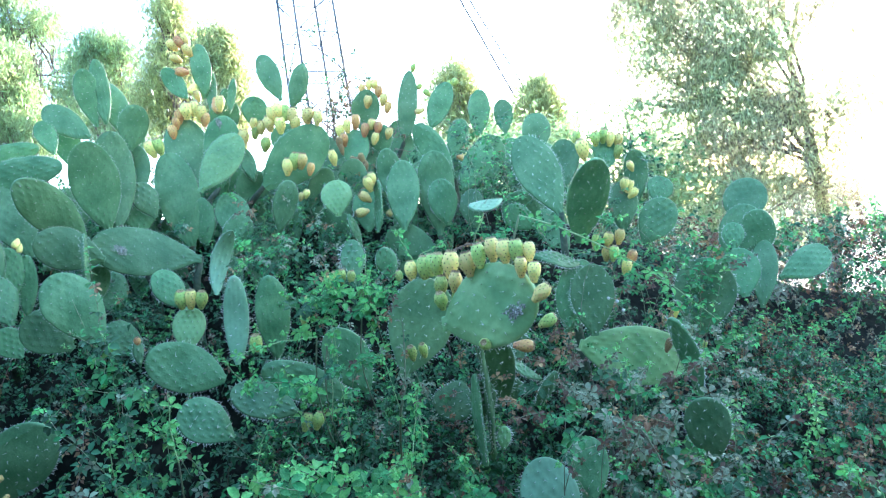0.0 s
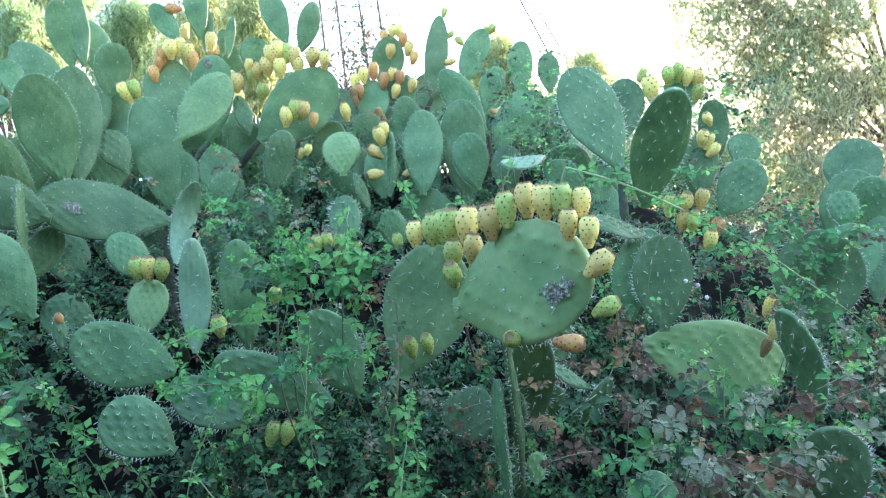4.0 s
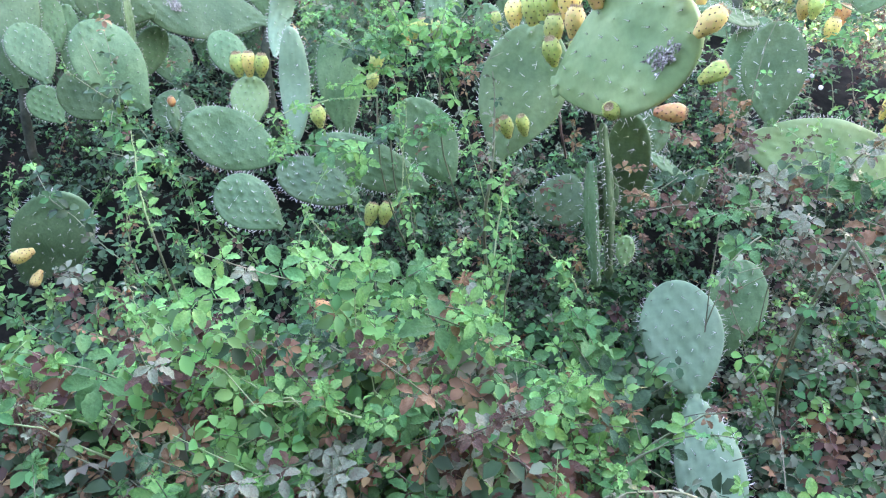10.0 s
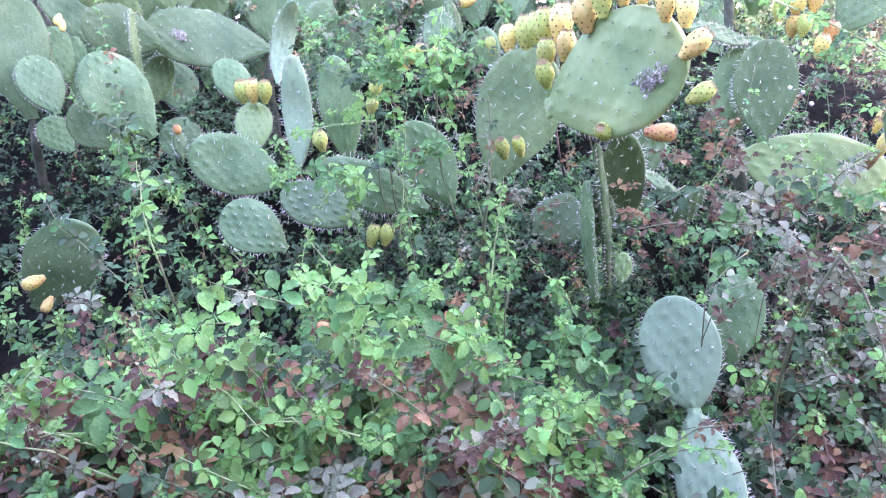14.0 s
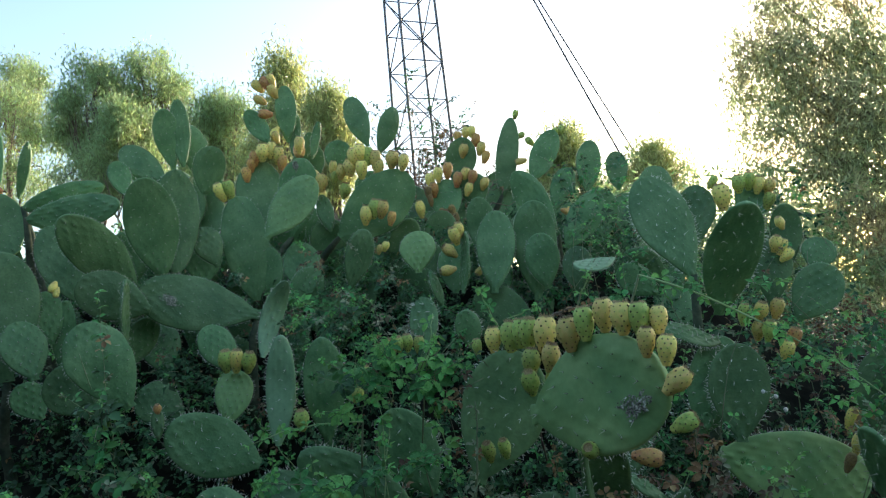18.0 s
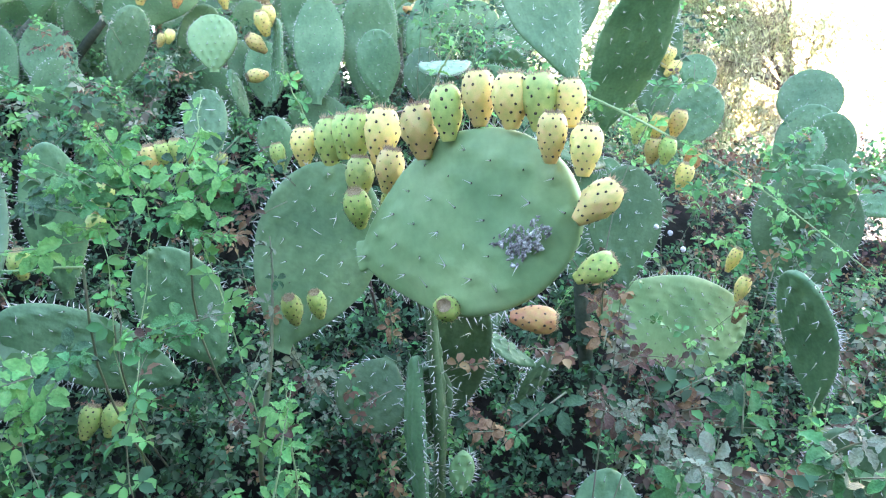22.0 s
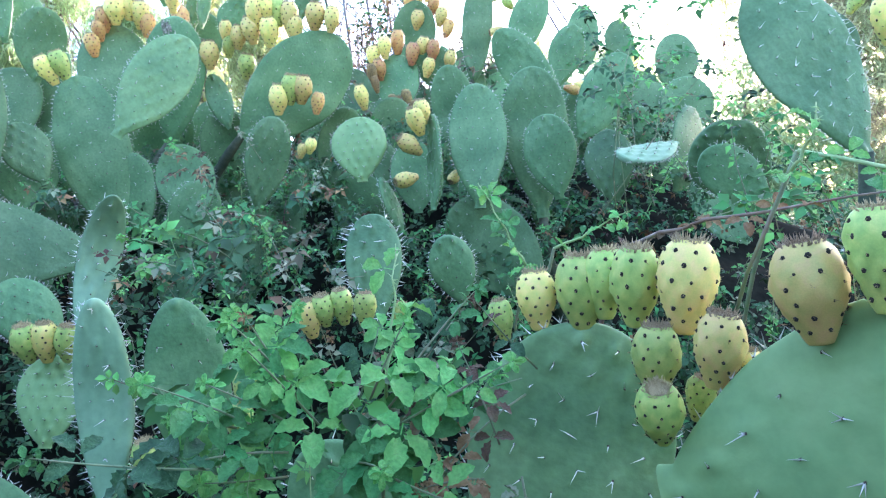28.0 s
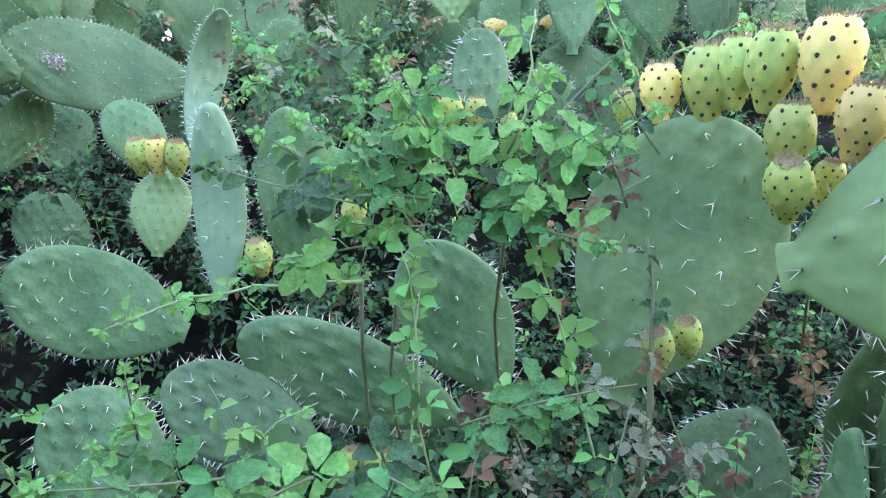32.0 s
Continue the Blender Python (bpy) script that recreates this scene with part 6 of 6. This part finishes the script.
def dry_tangle(label, at, wide, tall, count, seed):
    """Crooked dead twigs with a few curled brown leaves, grown through the crown of a cactus."""
    rng = random.Random(seed)
    bush, pile, twigs = tagged(new("dry_bramble"), label, "bush", "dry brambles on the crest"), Pile(), Pile()
    c = Vector(at)
    root = Vector((c.x, c.y + 0.1, ground_height(c.x, c.y + 0.1)))
    stem = Pile()
    tube_into(stem, arc(root, c, 0, 0.03, 7, 0.01, rng), [0.009 - 0.0008 * i for i in range(7)], 6)
    part("stem", stem.mesh("stem", [DRY_CANE]), bush)
    for k in range(count):
        a = c + Vector((rng.gauss(0, 0.5) * wide, rng.uniform(-0.08, 0.1), rng.gauss(-0.2, 0.45) * tall))
        b = a + Vector((rng.gauss(0, 0.5) * wide, rng.uniform(-0.06, 0.06), rng.gauss(0.25, 0.4) * tall))
        path = arc(a, b, rng.uniform(-0.05, 0.08), rng.uniform(-0.04, 0.04), 6, 0.012, rng)
        tube_into(twigs, path, [0.0034 - 0.0004 * i for i in range(6)], 4)
        for q in range(2):
            p = path[rng.randrange(1, 6)]
            way = (rng.gauss(0, 1), rng.gauss(-0.3, 1), rng.gauss(0, 1))
            put_leaf(bush, pile, p, (rng.gauss(0, 1), -0.6, rng.gauss(0.2, 1)), way, rng.uniform(0.03, 0.06), rng.choice((2, 2, 3, 4, 4)), rng, False, True)
    part("twig", twigs.mesh("twig", [DRY_CANE]), bush, "crooked dry brown twigs", "stuff")
    part("foliage", pile.mesh("foliage", LEAF), bush, "curled dead leaves", "stuff")


dry_tangle("dry brown twigs among high orange fruit", (0.084, 4.360, 2.594), 0.13, 0.15, 39, 160)
dry_tangle("dry brown twigs between fruiting pads", (-0.074, 4.080, 2.216), 0.12, 0.15, 42, 161)
dry_tangle("withered brown twigs below orange fruit", (0.180, 4.080, 2.226), 0.14, 0.12, 42, 162)
dry_tangle("dry twigs on the crest of the hedge", (0.425, 4.320, 2.306), 0.15, 0.12, 37, 163)
dry_tangle("dry dark twigs against the sky", (-0.101, 4.420, 2.534), 0.12, 0.20, 28, 164)


def single_cane(a, b, weights, size, gap, thick, close, sag, dry, young):
    rng = random.Random(int(a[0] * 1000) + 5)
    bush, pile = tagged(new("bramble_cane"), "single dry bramble cane with a few brown leaves" if dry else "single bramble cane with small toothed leaves", "plant", "bramble canes"), Pile()
    foot = Vector(a)
    low = Vector((foot.x, foot.y + 0.3, max(ground_height(foot.x, foot.y + 0.3), foot.z - 0.45)))
    stem = Pile()
    tube_into(stem, arc(low, foot, 0, 0.03, 6, 0.004, rng), [thick * 1.1] * 6, 6)
    part("stem", stem.mesh("stem", [DRY_CANE if dry else CANE]), bush)
    cane(bush, pile, arc(a, b, sag, rng.uniform(-0.02, 0.02), 10, 0.004, rng), thick, weights, size, gap, rng, close, dry, young)
    close_bush(bush, pile)


single_cane((0.529, 2.100, 1.552), (1.022, 1.600, 1.094), YOUNG, 0.055, 0.048, 0.0036, 20, 0.05, False, True)
single_cane((0.227, 2.050, 1.450), (0.340, 1.650, 1.480), DEAD, 0.045, 0.045, 0.0034, 20, 0.01, True, False)
single_cane((0.101, 2.100, 1.443), (0.049, 2.100, 1.571), YOUNG, 0.045, 0.020, 0.0020, 30, 0.00, False, True)
single_cane((-0.112, 1.750, 1.356), (-0.082, 1.750, 1.498), YOUNG, 0.050, 0.025, 0.0020, 30, 0.00, False, True)
single_cane((0.273, 1.700, 1.507), (0.308, 1.700, 1.568), YOUNG, 0.040, 0.020, 0.0020, 30, 0.00, False, True)
single_cane((-0.054, 1.500, 0.866), (0.006, 1.500, 1.114), YOUNG, 0.045, 0.022, 0.0020, 30, 0.00, False, True)
single_cane((-0.604, 1.200, 1.080), (-0.604, 1.200, 1.248), YOUNG, 0.045, 0.022, 0.0020, 30, 0.00, False, True)
single_cane((-0.005, 1.600, 0.857), (-0.002, 1.600, 1.089), YOUNG, 0.045, 0.022, 0.0020, 30, 0.00, False, True)
single_cane((0.094, 1.300, 0.884), (0.020, 1.250, 0.998), YOUNG, 0.040, 0.022, 0.0020, 30, 0.00, False, True)
single_cane((-0.289, 1.300, 0.948), (-0.373, 1.300, 1.075), YOUNG, 0.040, 0.022, 0.0020, 30, 0.00, False, True)
single_cane((-0.642, 1.200, 0.882), (-0.668, 1.200, 1.008), YOUNG, 0.045, 0.022, 0.0020, 30, 0.00, False, True)
single_cane((-0.955, 1.800, 0.911), (-0.940, 1.800, 1.127), YOUNG, 0.045, 0.022, 0.0020, 30, 0.00, False, True)
single_cane((-0.319, 1.000, 0.827), (-0.437, 1.000, 0.896), YOUNG, 0.050, 0.022, 0.0022, 30, 0.00, False, True)
single_cane((-0.428, 0.950, 0.761), (-0.565, 0.950, 0.770), YOUNG, 0.050, 0.035, 0.0024, 30, 0.00, False, True)
single_cane((0.525, 1.200, 0.946), (0.543, 1.100, 0.755), DUSTY, 0.050, 0.030, 0.0030, 30, 0.00, False, True)
single_cane((-0.275, 1.750, 1.257), (-0.590, 1.800, 1.214), YOUNG, 0.035, 0.030, 0.0022, 30, 0.02, False, True)
single_cane((-0.030, 1.680, 1.053), (-0.004, 1.700, 1.282), DUSTY, 0.045, 0.030, 0.0040, 30, 0.00, False, False)
single_cane((-0.249, 1.800, 1.219), (-0.256, 1.800, 1.078), GREEN, 0.030, 0.030, 0.0020, 20, 0.00, False, True)
single_cane((0.122, 2.000, 1.465), (0.216, 1.950, 1.500), YOUNG, 0.040, 0.030, 0.0020, 20, 0.00, False, True)

rng = random.Random(60)
for k in range(30):
    x, y = rng.uniform(-0.95, 0.32), rng.uniform(0.7, 1.3)
    foot = (x, y, bank_top(x, y) + rng.uniform(-0.02, 0.03))
    end = (x + rng.choice((-1, -1, 1)) * rng.uniform(0.1, 0.26), y - rng.uniform(0.02, 0.14), foot[2] + rng.uniform(0.03, 0.14))
    single_cane(foot, end, rng.choice((YOUNG, YOUNG, GREEN, RED, DUSTY)), 0.05, 0.034, rng.uniform(0.0018, 0.003), 6, 0.03, False, True)


def grass_blade(foot, tip):
    rng = random.Random(int(tip[0] * 1000) + 9)
    pile = Pile()
    path = arc(foot, tip, 0.01, rng.uniform(-0.03, 0.03), 8, 0.003, rng)
    tube_into(pile, path, [0.0022 - 0.0002 * i for i in range(8)], 4)
    tagged(new("grass_blade", pile.mesh("grass_blade", [STRAW])), "thin pale dry grass blade among brambles", "grass", "dry grass")


def snail_shell(at):
    """A small coiled shell stuck to a stem."""
    pile = Pile()
    path, radii = [], []
    for i in range(26):
        a = i * 0.55
        r = 0.0042 * (1 - i / 27)
        path.append(Vector(at) + Vector((r * math.cos(a), 0.0045 - 0.010 * i / 26, r * math.sin(a))))
        radii.append(0.0034 * (1 - i / 28))
    tube_into(pile, path, radii, 7)
    tagged(new("snail_shell", pile.mesh("snail_shell", [SHELL])), "small white snail shell stuck on a stem", "shell", "snail shells")


SHELL = material("white shell", [(0.62, 0.58, 0.50), (0.78, 0.75, 0.68)], 200, 0.45, 0.1, 300, 0.05)
STRAW = material("dry pale grass", [(0.30, 0.33, 0.16), (0.45, 0.44, 0.24)], 30, 0.6, 0.1, 90, 0.1)
snail_shell((0.810, 1.950, 1.183))
snail_shell((0.778, 1.950, 1.199))
snail_shell((0.808, 1.900, 1.154))
grass_blade((-0.027, 1.200, 0.452), (-0.029, 1.200, 0.776))
grass_blade((-0.009, 1.150, 0.470), (-0.041, 1.150, 0.674))
grass_blade((0.036, 1.200, 0.441), (0.069, 1.200, 0.677))
grass_blade((0.139, 1.150, 0.450), (0.095, 1.150, 0.634))
grass_blade((-0.040, 1.100, 0.509), (-0.093, 1.100, 0.624))
grass_blade((0.153, 1.200, 0.621), (0.080, 1.200, 0.471))
grass_blade((-0.599, 2.550, 1.572), (-0.533, 2.550, 1.574))


# ---- trees ----
def tree(label, foot, trunk_top, girth, blobs, leaf, per, leaves, seed, droop=0.6, category="tree", slim=0.2, fluff=1.7):
    """A trunk, limbs to each part of the crown, twigs, and a crown of many slim leaves hung in clumps. blobs: x, y, z, radius, clumps."""
    rng = random.Random(seed)
    nrng = np.random.default_rng(seed)
    ob = tagged(new("tree"), label, category, "trees beyond the hedge")
    foot, trunk_top = Vector(foot), Vector(trunk_top)
    wood, crown_v, crown_f = Pile(), [], []
    path = arc(foot, trunk_top, 0, rng.uniform(-0.2, 0.2), 8, 0.06, rng)
    tube_into(wood, path, [girth * (1 - 0.6 * i / 7) for i in range(8)], 9)
    part("trunk", wood.mesh("trunk", [BARK]), ob)
    tips = []
    for x, y, z, r, n in blobs:
        limb = Pile()
        c = Vector((x, y, z))
        start = path[rng.randrange(4, 8)]
        way = arc(start, c, -0.1 * (c - start).length * rng.random(), rng.uniform(-0.2, 0.2), 8, 0.05, rng)
        tube_into(limb, way, [girth * (0.28 - 0.2 * i / 7) for i in range(8)], 7)
        for q in range(n):
            d = Vector((rng.gauss(0, 1), rng.gauss(0, 1), rng.gauss(0, 1)))
            d = d.normalized() * r * rng.random() ** 0.45
            t = c + d
            tips.append(t)
            if q % 2 == 0:
                s = way[rng.randrange(3, 8)]
                tube_into(limb, arc(s, t, 0.05, 0.05, 5, 0.03, rng), [girth * 0.055, girth * 0.045, girth * 0.035, girth * 0.025, girth * 0.015], 4)
        part("limb", limb.mesh("limb", [BARK]), ob)
    total = len(tips) * per
    tip = np.repeat(np.array([tuple(t) for t in tips]), per, axis=0)
    spread = nrng.normal(0, 1, (total, 3)) * np.array([leaf * fluff, leaf * fluff, leaf * fluff * 1.15])
    spread[:, 2] -= droop * leaf * nrng.random(total) * 2
    centre = tip + spread
    along = nrng.normal(0, 0.6, (total, 3)) + np.array([0, 0, -droop])
    along /= np.linalg.norm(along, axis=1)[:, None]
    side = np.cross(along, nrng.normal(0, 1, (total, 3)))
    side /= np.linalg.norm(side, axis=1)[:, None] + 1e-9
    ln = leaf * nrng.uniform(0.6, 1.2, total)[:, None]
    w = ln * slim
    verts = np.stack([centre - along * ln / 2, centre + side * w / 2 - along * ln * 0.1, centre + along * ln / 2, centre - side * w / 2 - along * ln * 0.1], 1).reshape(-1, 3)
    faces = np.arange(total * 4).reshape(-1, 4)
    tagged(part("crown", mesh_of("crown", verts, faces, [leaves], None, False), ob), "", "", "", "stuff")


tree("tall eucalyptus with drooping olive leaves against the sun", (7.04, 9.0, -0.1), (6.74, 9.0, 3.41), 0.12, [(4.07, 8.40, 4.39, 0.30, 18), (4.18, 9.00, 4.07, 0.23, 12), (4.20, 9.12, 3.64, 0.17, 7), (4.45, 8.40, 4.44, 0.33, 19), (4.38, 8.40, 3.93, 0.33, 19), (4.24, 8.40, 3.44, 0.26, 14), (4.81, 8.40, 4.41, 0.39, 23), (4.81, 8.40, 3.83, 0.46, 28), (4.73, 8.40, 3.25, 0.33, 19), (4.53, 8.40, 2.91, 0.22, 9), (5.41, 8.40, 4.37, 0.52, 35), (5.30, 8.40, 3.64, 0.52, 35), (5.14, 8.40, 3.00, 0.46, 30), (4.92, 8.40, 2.52, 0.33, 21), (4.73, 8.40, 2.18, 0.24, 14), (6.00, 8.40, 4.32, 0.58, 38), (5.88, 8.40, 3.52, 0.58, 38), (5.78, 8.40, 2.80, 0.52, 33), (5.55, 8.40, 2.25, 0.46, 28), (5.32, 8.40, 1.70, 0.33, 21), (5.02, 8.40, 1.66, 0.27, 16), (5.89, 8.40, 1.57, 0.39, 23), (5.38, 8.40, 1.13, 0.30, 18), (4.23, 9.12, 3.15, 0.12, 5), (4.06, 8.40, 2.91, 0.10, 5), (6.86, 8.40, 3.96, 0.73, 42), (6.78, 8.40, 2.50, 0.67, 38), (6.62, 8.40, 1.43, 0.49, 28), (4.52, 8.40, 5.02, 0.30, 18), (5.23, 8.40, 5.27, 0.49, 28), (6.08, 8.40, 5.37, 0.61, 35), (7.01, 8.40, 5.38, 0.73, 42), (4.80, 8.40, 1.12, 0.24, 14), (5.93, 8.40, 0.86, 0.30, 16)], 0.10, 92, EUCALYPT, 41, 0.75, slim=0.2, fluff=1.25)
tree("dense olive tree behind the eucalyptus", (6.96, 11.0, -0.1), (6.96, 11.0, 2.60), 0.12, [(5.60, 11.00, 2.83, 0.35, 30), (5.91, 11.00, 2.34, 0.44, 30), (6.58, 11.00, 3.02, 0.53, 30), (6.95, 11.00, 2.24, 0.53, 30), (7.50, 11.00, 2.66, 0.53, 30), (7.79, 11.00, 1.98, 0.53, 30), (6.55, 11.00, 1.45, 0.44, 30), (7.32, 11.00, 1.46, 0.44, 30), (5.83, 11.00, 1.79, 0.35, 30), (5.51, 11.00, 2.19, 0.35, 30), (8.12, 11.00, 2.89, 0.53, 30), (8.37, 11.00, 1.93, 0.62, 30), (6.48, 11.00, 3.69, 0.44, 30), (7.20, 11.00, 3.92, 0.53, 30), (8.74, 11.00, 3.03, 0.62, 30)], 0.12, 36, EUCALYPT, 44, 0.8, slim=0.2, fluff=1.3)
tree("thin leaning tree with sparse leaves", (3.59, 8.2, 0.0), (3.82, 8.3, 2.51), 0.05, [(3.73, 8.20, 2.72, 0.22, 10), (3.91, 8.20, 2.50, 0.25, 12), (4.30, 8.40, 2.78, 0.20, 6), (4.04, 8.20, 2.14, 0.30, 12)], 0.09, 60, TREE_LEAF, 42, 0.4)
tree("sparse tree with small leaves lit from behind", (9.55, 9.0, 0.0), (9.65, 9.0, 1.68), 0.07, [(7.75, 9.00, 2.96, 0.62, 22), (8.50, 9.00, 2.39, 0.62, 22), (9.31, 9.00, 2.96, 0.62, 22), (9.80, 9.00, 2.02, 0.62, 22), (10.55, 9.00, 2.71, 0.62, 22), (11.36, 9.00, 1.88, 0.62, 22), (8.04, 9.00, 1.74, 0.62, 22), (9.07, 9.00, 1.36, 0.62, 22), (10.44, 9.00, 1.10, 0.62, 22), (12.18, 9.00, 2.79, 0.62, 22), (11.60, 9.00, 3.69, 0.62, 22), (9.79, 9.00, 3.81, 0.62, 22)], 0.10, 80, EUCALYPT, 43, 0.6)
def grove_tree(label, x, y, top, low, half, leaves, seed):
    """A far eucalyptus: a slim trunk under a crown of drooping tufts, narrow above and broad below."""
    rng = random.Random(seed)
    blobs = []
    for i in range(36):
        s = i / 35
        reach = half * (0.2 + 0.95 * math.sin(min(1.0, s * 2.0) * math.pi / 2) ** 0.8) * rng.uniform(0.75, 1.15)
        r = half * rng.uniform(0.12, 0.34)
        blobs.append((x + rng.uniform(-1, 1) * max(0.0, reach - r), y + rng.uniform(-0.7, 0.7) * half, top - r - (top - low) * s, r, rng.randrange(12, 21)))
    tree(label, (x - 0.1, y, -0.1), (x, y, top - 0.35 * (top - low)), 0.09, blobs, 0.12, 50 if half > 0.8 else 34, leaves, seed, 0.9, slim=0.2, fluff=1.05 if half > 0.8 else 1.3)


grove_tree("dense grey-green tree beyond the hedge", -7.17, 15.0, 8.12, 5.37, 1.13, TREE_LEAF, 51)
grove_tree("tall grey-green tree beyond the hedge", -5.88, 15.5, 8.24, 5.50, 1.22, TREE_LEAF, 52)
grove_tree("small grey-green tree beyond the hedge", -3.77, 13.0, 6.30, 4.53, 0.70, TREE_LEAF, 53)
grove_tree("sunlit yellow-green tree beyond the hedge", -2.45, 12.0, 6.45, 4.31, 0.61, TREE_SUNLIT, 54)
grove_tree("slim sunlit tree beyond the hedge", -1.54, 11.0, 5.34, 4.01, 0.23, TREE_SUNLIT, 55)
grove_tree("young sunlit tree low behind the cacti", 2.58, 13.0, 4.89, 3.45, 0.54, TREE_SUNLIT, 56)
grove_tree("small sunlit tree low behind the cacti", 4.12, 13.0, 4.45, 3.21, 0.60, TREE_SUNLIT, 57)
grove_tree("grey-green tree at the end of the hedge", -9.90, 16.5, 9.23, 5.54, 1.55, TREE_LEAF, 58)
grove_tree("dense low tree at the end of the hedge", -6.04, 14.0, 6.62, 4.71, 0.87, TREE_LEAF, 59)
# two added trees, hidden below the crest, that keep low sun off the pads
tree("added scrub tree hidden behind the cactus hedge to block the sun", (2.30, 8.3, 0.0), (2.30, 8.3, 1.6), 0.07, [(2.00, 8.3, 2.30, 0.62, 34), (2.60, 8.3, 2.30, 0.62, 34), (2.30, 8.3, 1.70, 0.62, 34), (1.60, 8.3, 2.00, 0.62, 34), (1.20, 8.3, 1.80, 0.62, 34)], 0.10, 70, TREE_LEAF, 62, 0.2, "tree", 0.3)
tree("added scrub tree hidden behind thick cactus pads to block the sun", (3.60, 8.3, 0.0), (3.60, 8.3, 1.6), 0.07, [(3.30, 8.3, 2.20, 0.62, 34), (3.90, 8.3, 1.90, 0.62, 34), (3.60, 8.3, 1.50, 0.62, 34), (4.40, 8.3, 1.50, 0.62, 34), (3.00, 8.3, 1.60, 0.62, 34)], 0.10, 70, TREE_LEAF, 63, 0.2, "tree", 0.3)


def lattice_mast(x, y, top, wide, narrow):
    """Four legs that lean together, level rings and slanting braces."""
    ob = tagged(new("lattice_mast"), "grey steel lattice mast with crossed braces", "mast")
    turn = radians(24)

    def corner(k, z):
        w = (wide + (narrow - wide) * z / top) * 0.7071
        a = turn + math.pi / 4 + k * math.pi / 2
        return Vector((x + w * math.cos(a), y + w * math.sin(a), z))

    for k in range(4):
        p = Pile()
        tube_into(p, [corner(k, -0.1), corner(k, top * 0.5), corner(k, top)], [0.038, 0.034, 0.03], 6)
        part("leg", p.mesh("leg", [STEEL]), ob)
    levels = int(top / 1.02)
    for i in range(levels):
        z0, z1 = i * top / levels, (i + 1) * top / levels
        for k in range(4):
            p = Pile()
            a, b = (corner(k, z0), corner((k + 1) % 4, z1)) if (i + k) % 2 else (corner((k + 1) % 4, z0), corner(k, z1))
            tube_into(p, [a, b], [0.017, 0.017], 5)
            part("brace", p.mesh("brace", [STEEL]), ob)
            p = Pile()
            tube_into(p, [corner(k, z1), corner((k + 1) % 4, z1)], [0.017, 0.017], 5)
            part("ring_bar", p.mesh("ring_bar", [STEEL]), ob)


lattice_mast(-0.09, 18.0, 20.6, 1.30, 0.72)


def guy_wire(a, b, r):
    p = Pile()
    tube_into(p, arc(a, b, -0.25, 0, 14), [r] * 14, 6)
    tagged(new("guy_wire", p.mesh("guy_wire", [CABLE])), "thin black steel guy wire stretched down from a mast", "cable", "guy wires")


guy_wire((0.44, 21.08, 20.02), (5.63, 13.80, 0.00), 0.022)
guy_wire((0.44, 19.72, 18.02), (6.45, 14.41, 0.00), 0.018)


def wiry_shrub():
    """Thin dark bare twigs with a few small leaves, behind the crest of the hedge."""
    rng = random.Random(77)
    bush, pile = tagged(new("wiry_shrub"), "thin bare shrub with small dark leaves against the sky", "bush"), Pile()
    for foot, end in (((-0.143, 4.500, 2.226), (-0.144, 4.600, 3.077)), ((-0.121, 4.500, 2.225), (-0.068, 4.600, 2.804)), ((-0.093, 4.500, 2.222), (0.076, 4.600, 2.907)), ((-0.172, 4.500, 2.229), (-0.297, 4.600, 2.860)), ((-0.071, 4.500, 2.220), (0.162, 4.600, 2.747)), ((-0.190, 4.500, 2.341), (-0.434, 4.600, 2.814))):
        path = arc(foot, end, 0, rng.uniform(-0.06, 0.06), 9, 0.015, rng)
        # darkened leaves give the backlit silhouette by colour
        cane(bush, pile, path, 0.005, SHADE_DEEP, 0.04, 0.06, rng, 0, True, False)
        for q in range(7):
            s = path[rng.randrange(3, 9)]
            e = s + Vector((rng.uniform(-0.16, 0.16), rng.uniform(-0.05, 0.05), rng.uniform(0.0, 0.16)))
            cane(bush, pile, arc(s, e, 0.02, 0.01, 5, 0.008, rng), 0.0026, SHADE_DEEP, 0.046, 0.022, rng, 0, True, False)
        low = Vector(foot)
        stem = Pile()
        tube_into(stem, [Vector((low.x, low.y, ground_height(low.x, low.y) - 0.05)), low], [0.012, 0.006], 6)
        part("stem", stem.mesh("stem", [DRY_CANE]), bush)
    close_bush(bush, pile)


wiry_shrub()
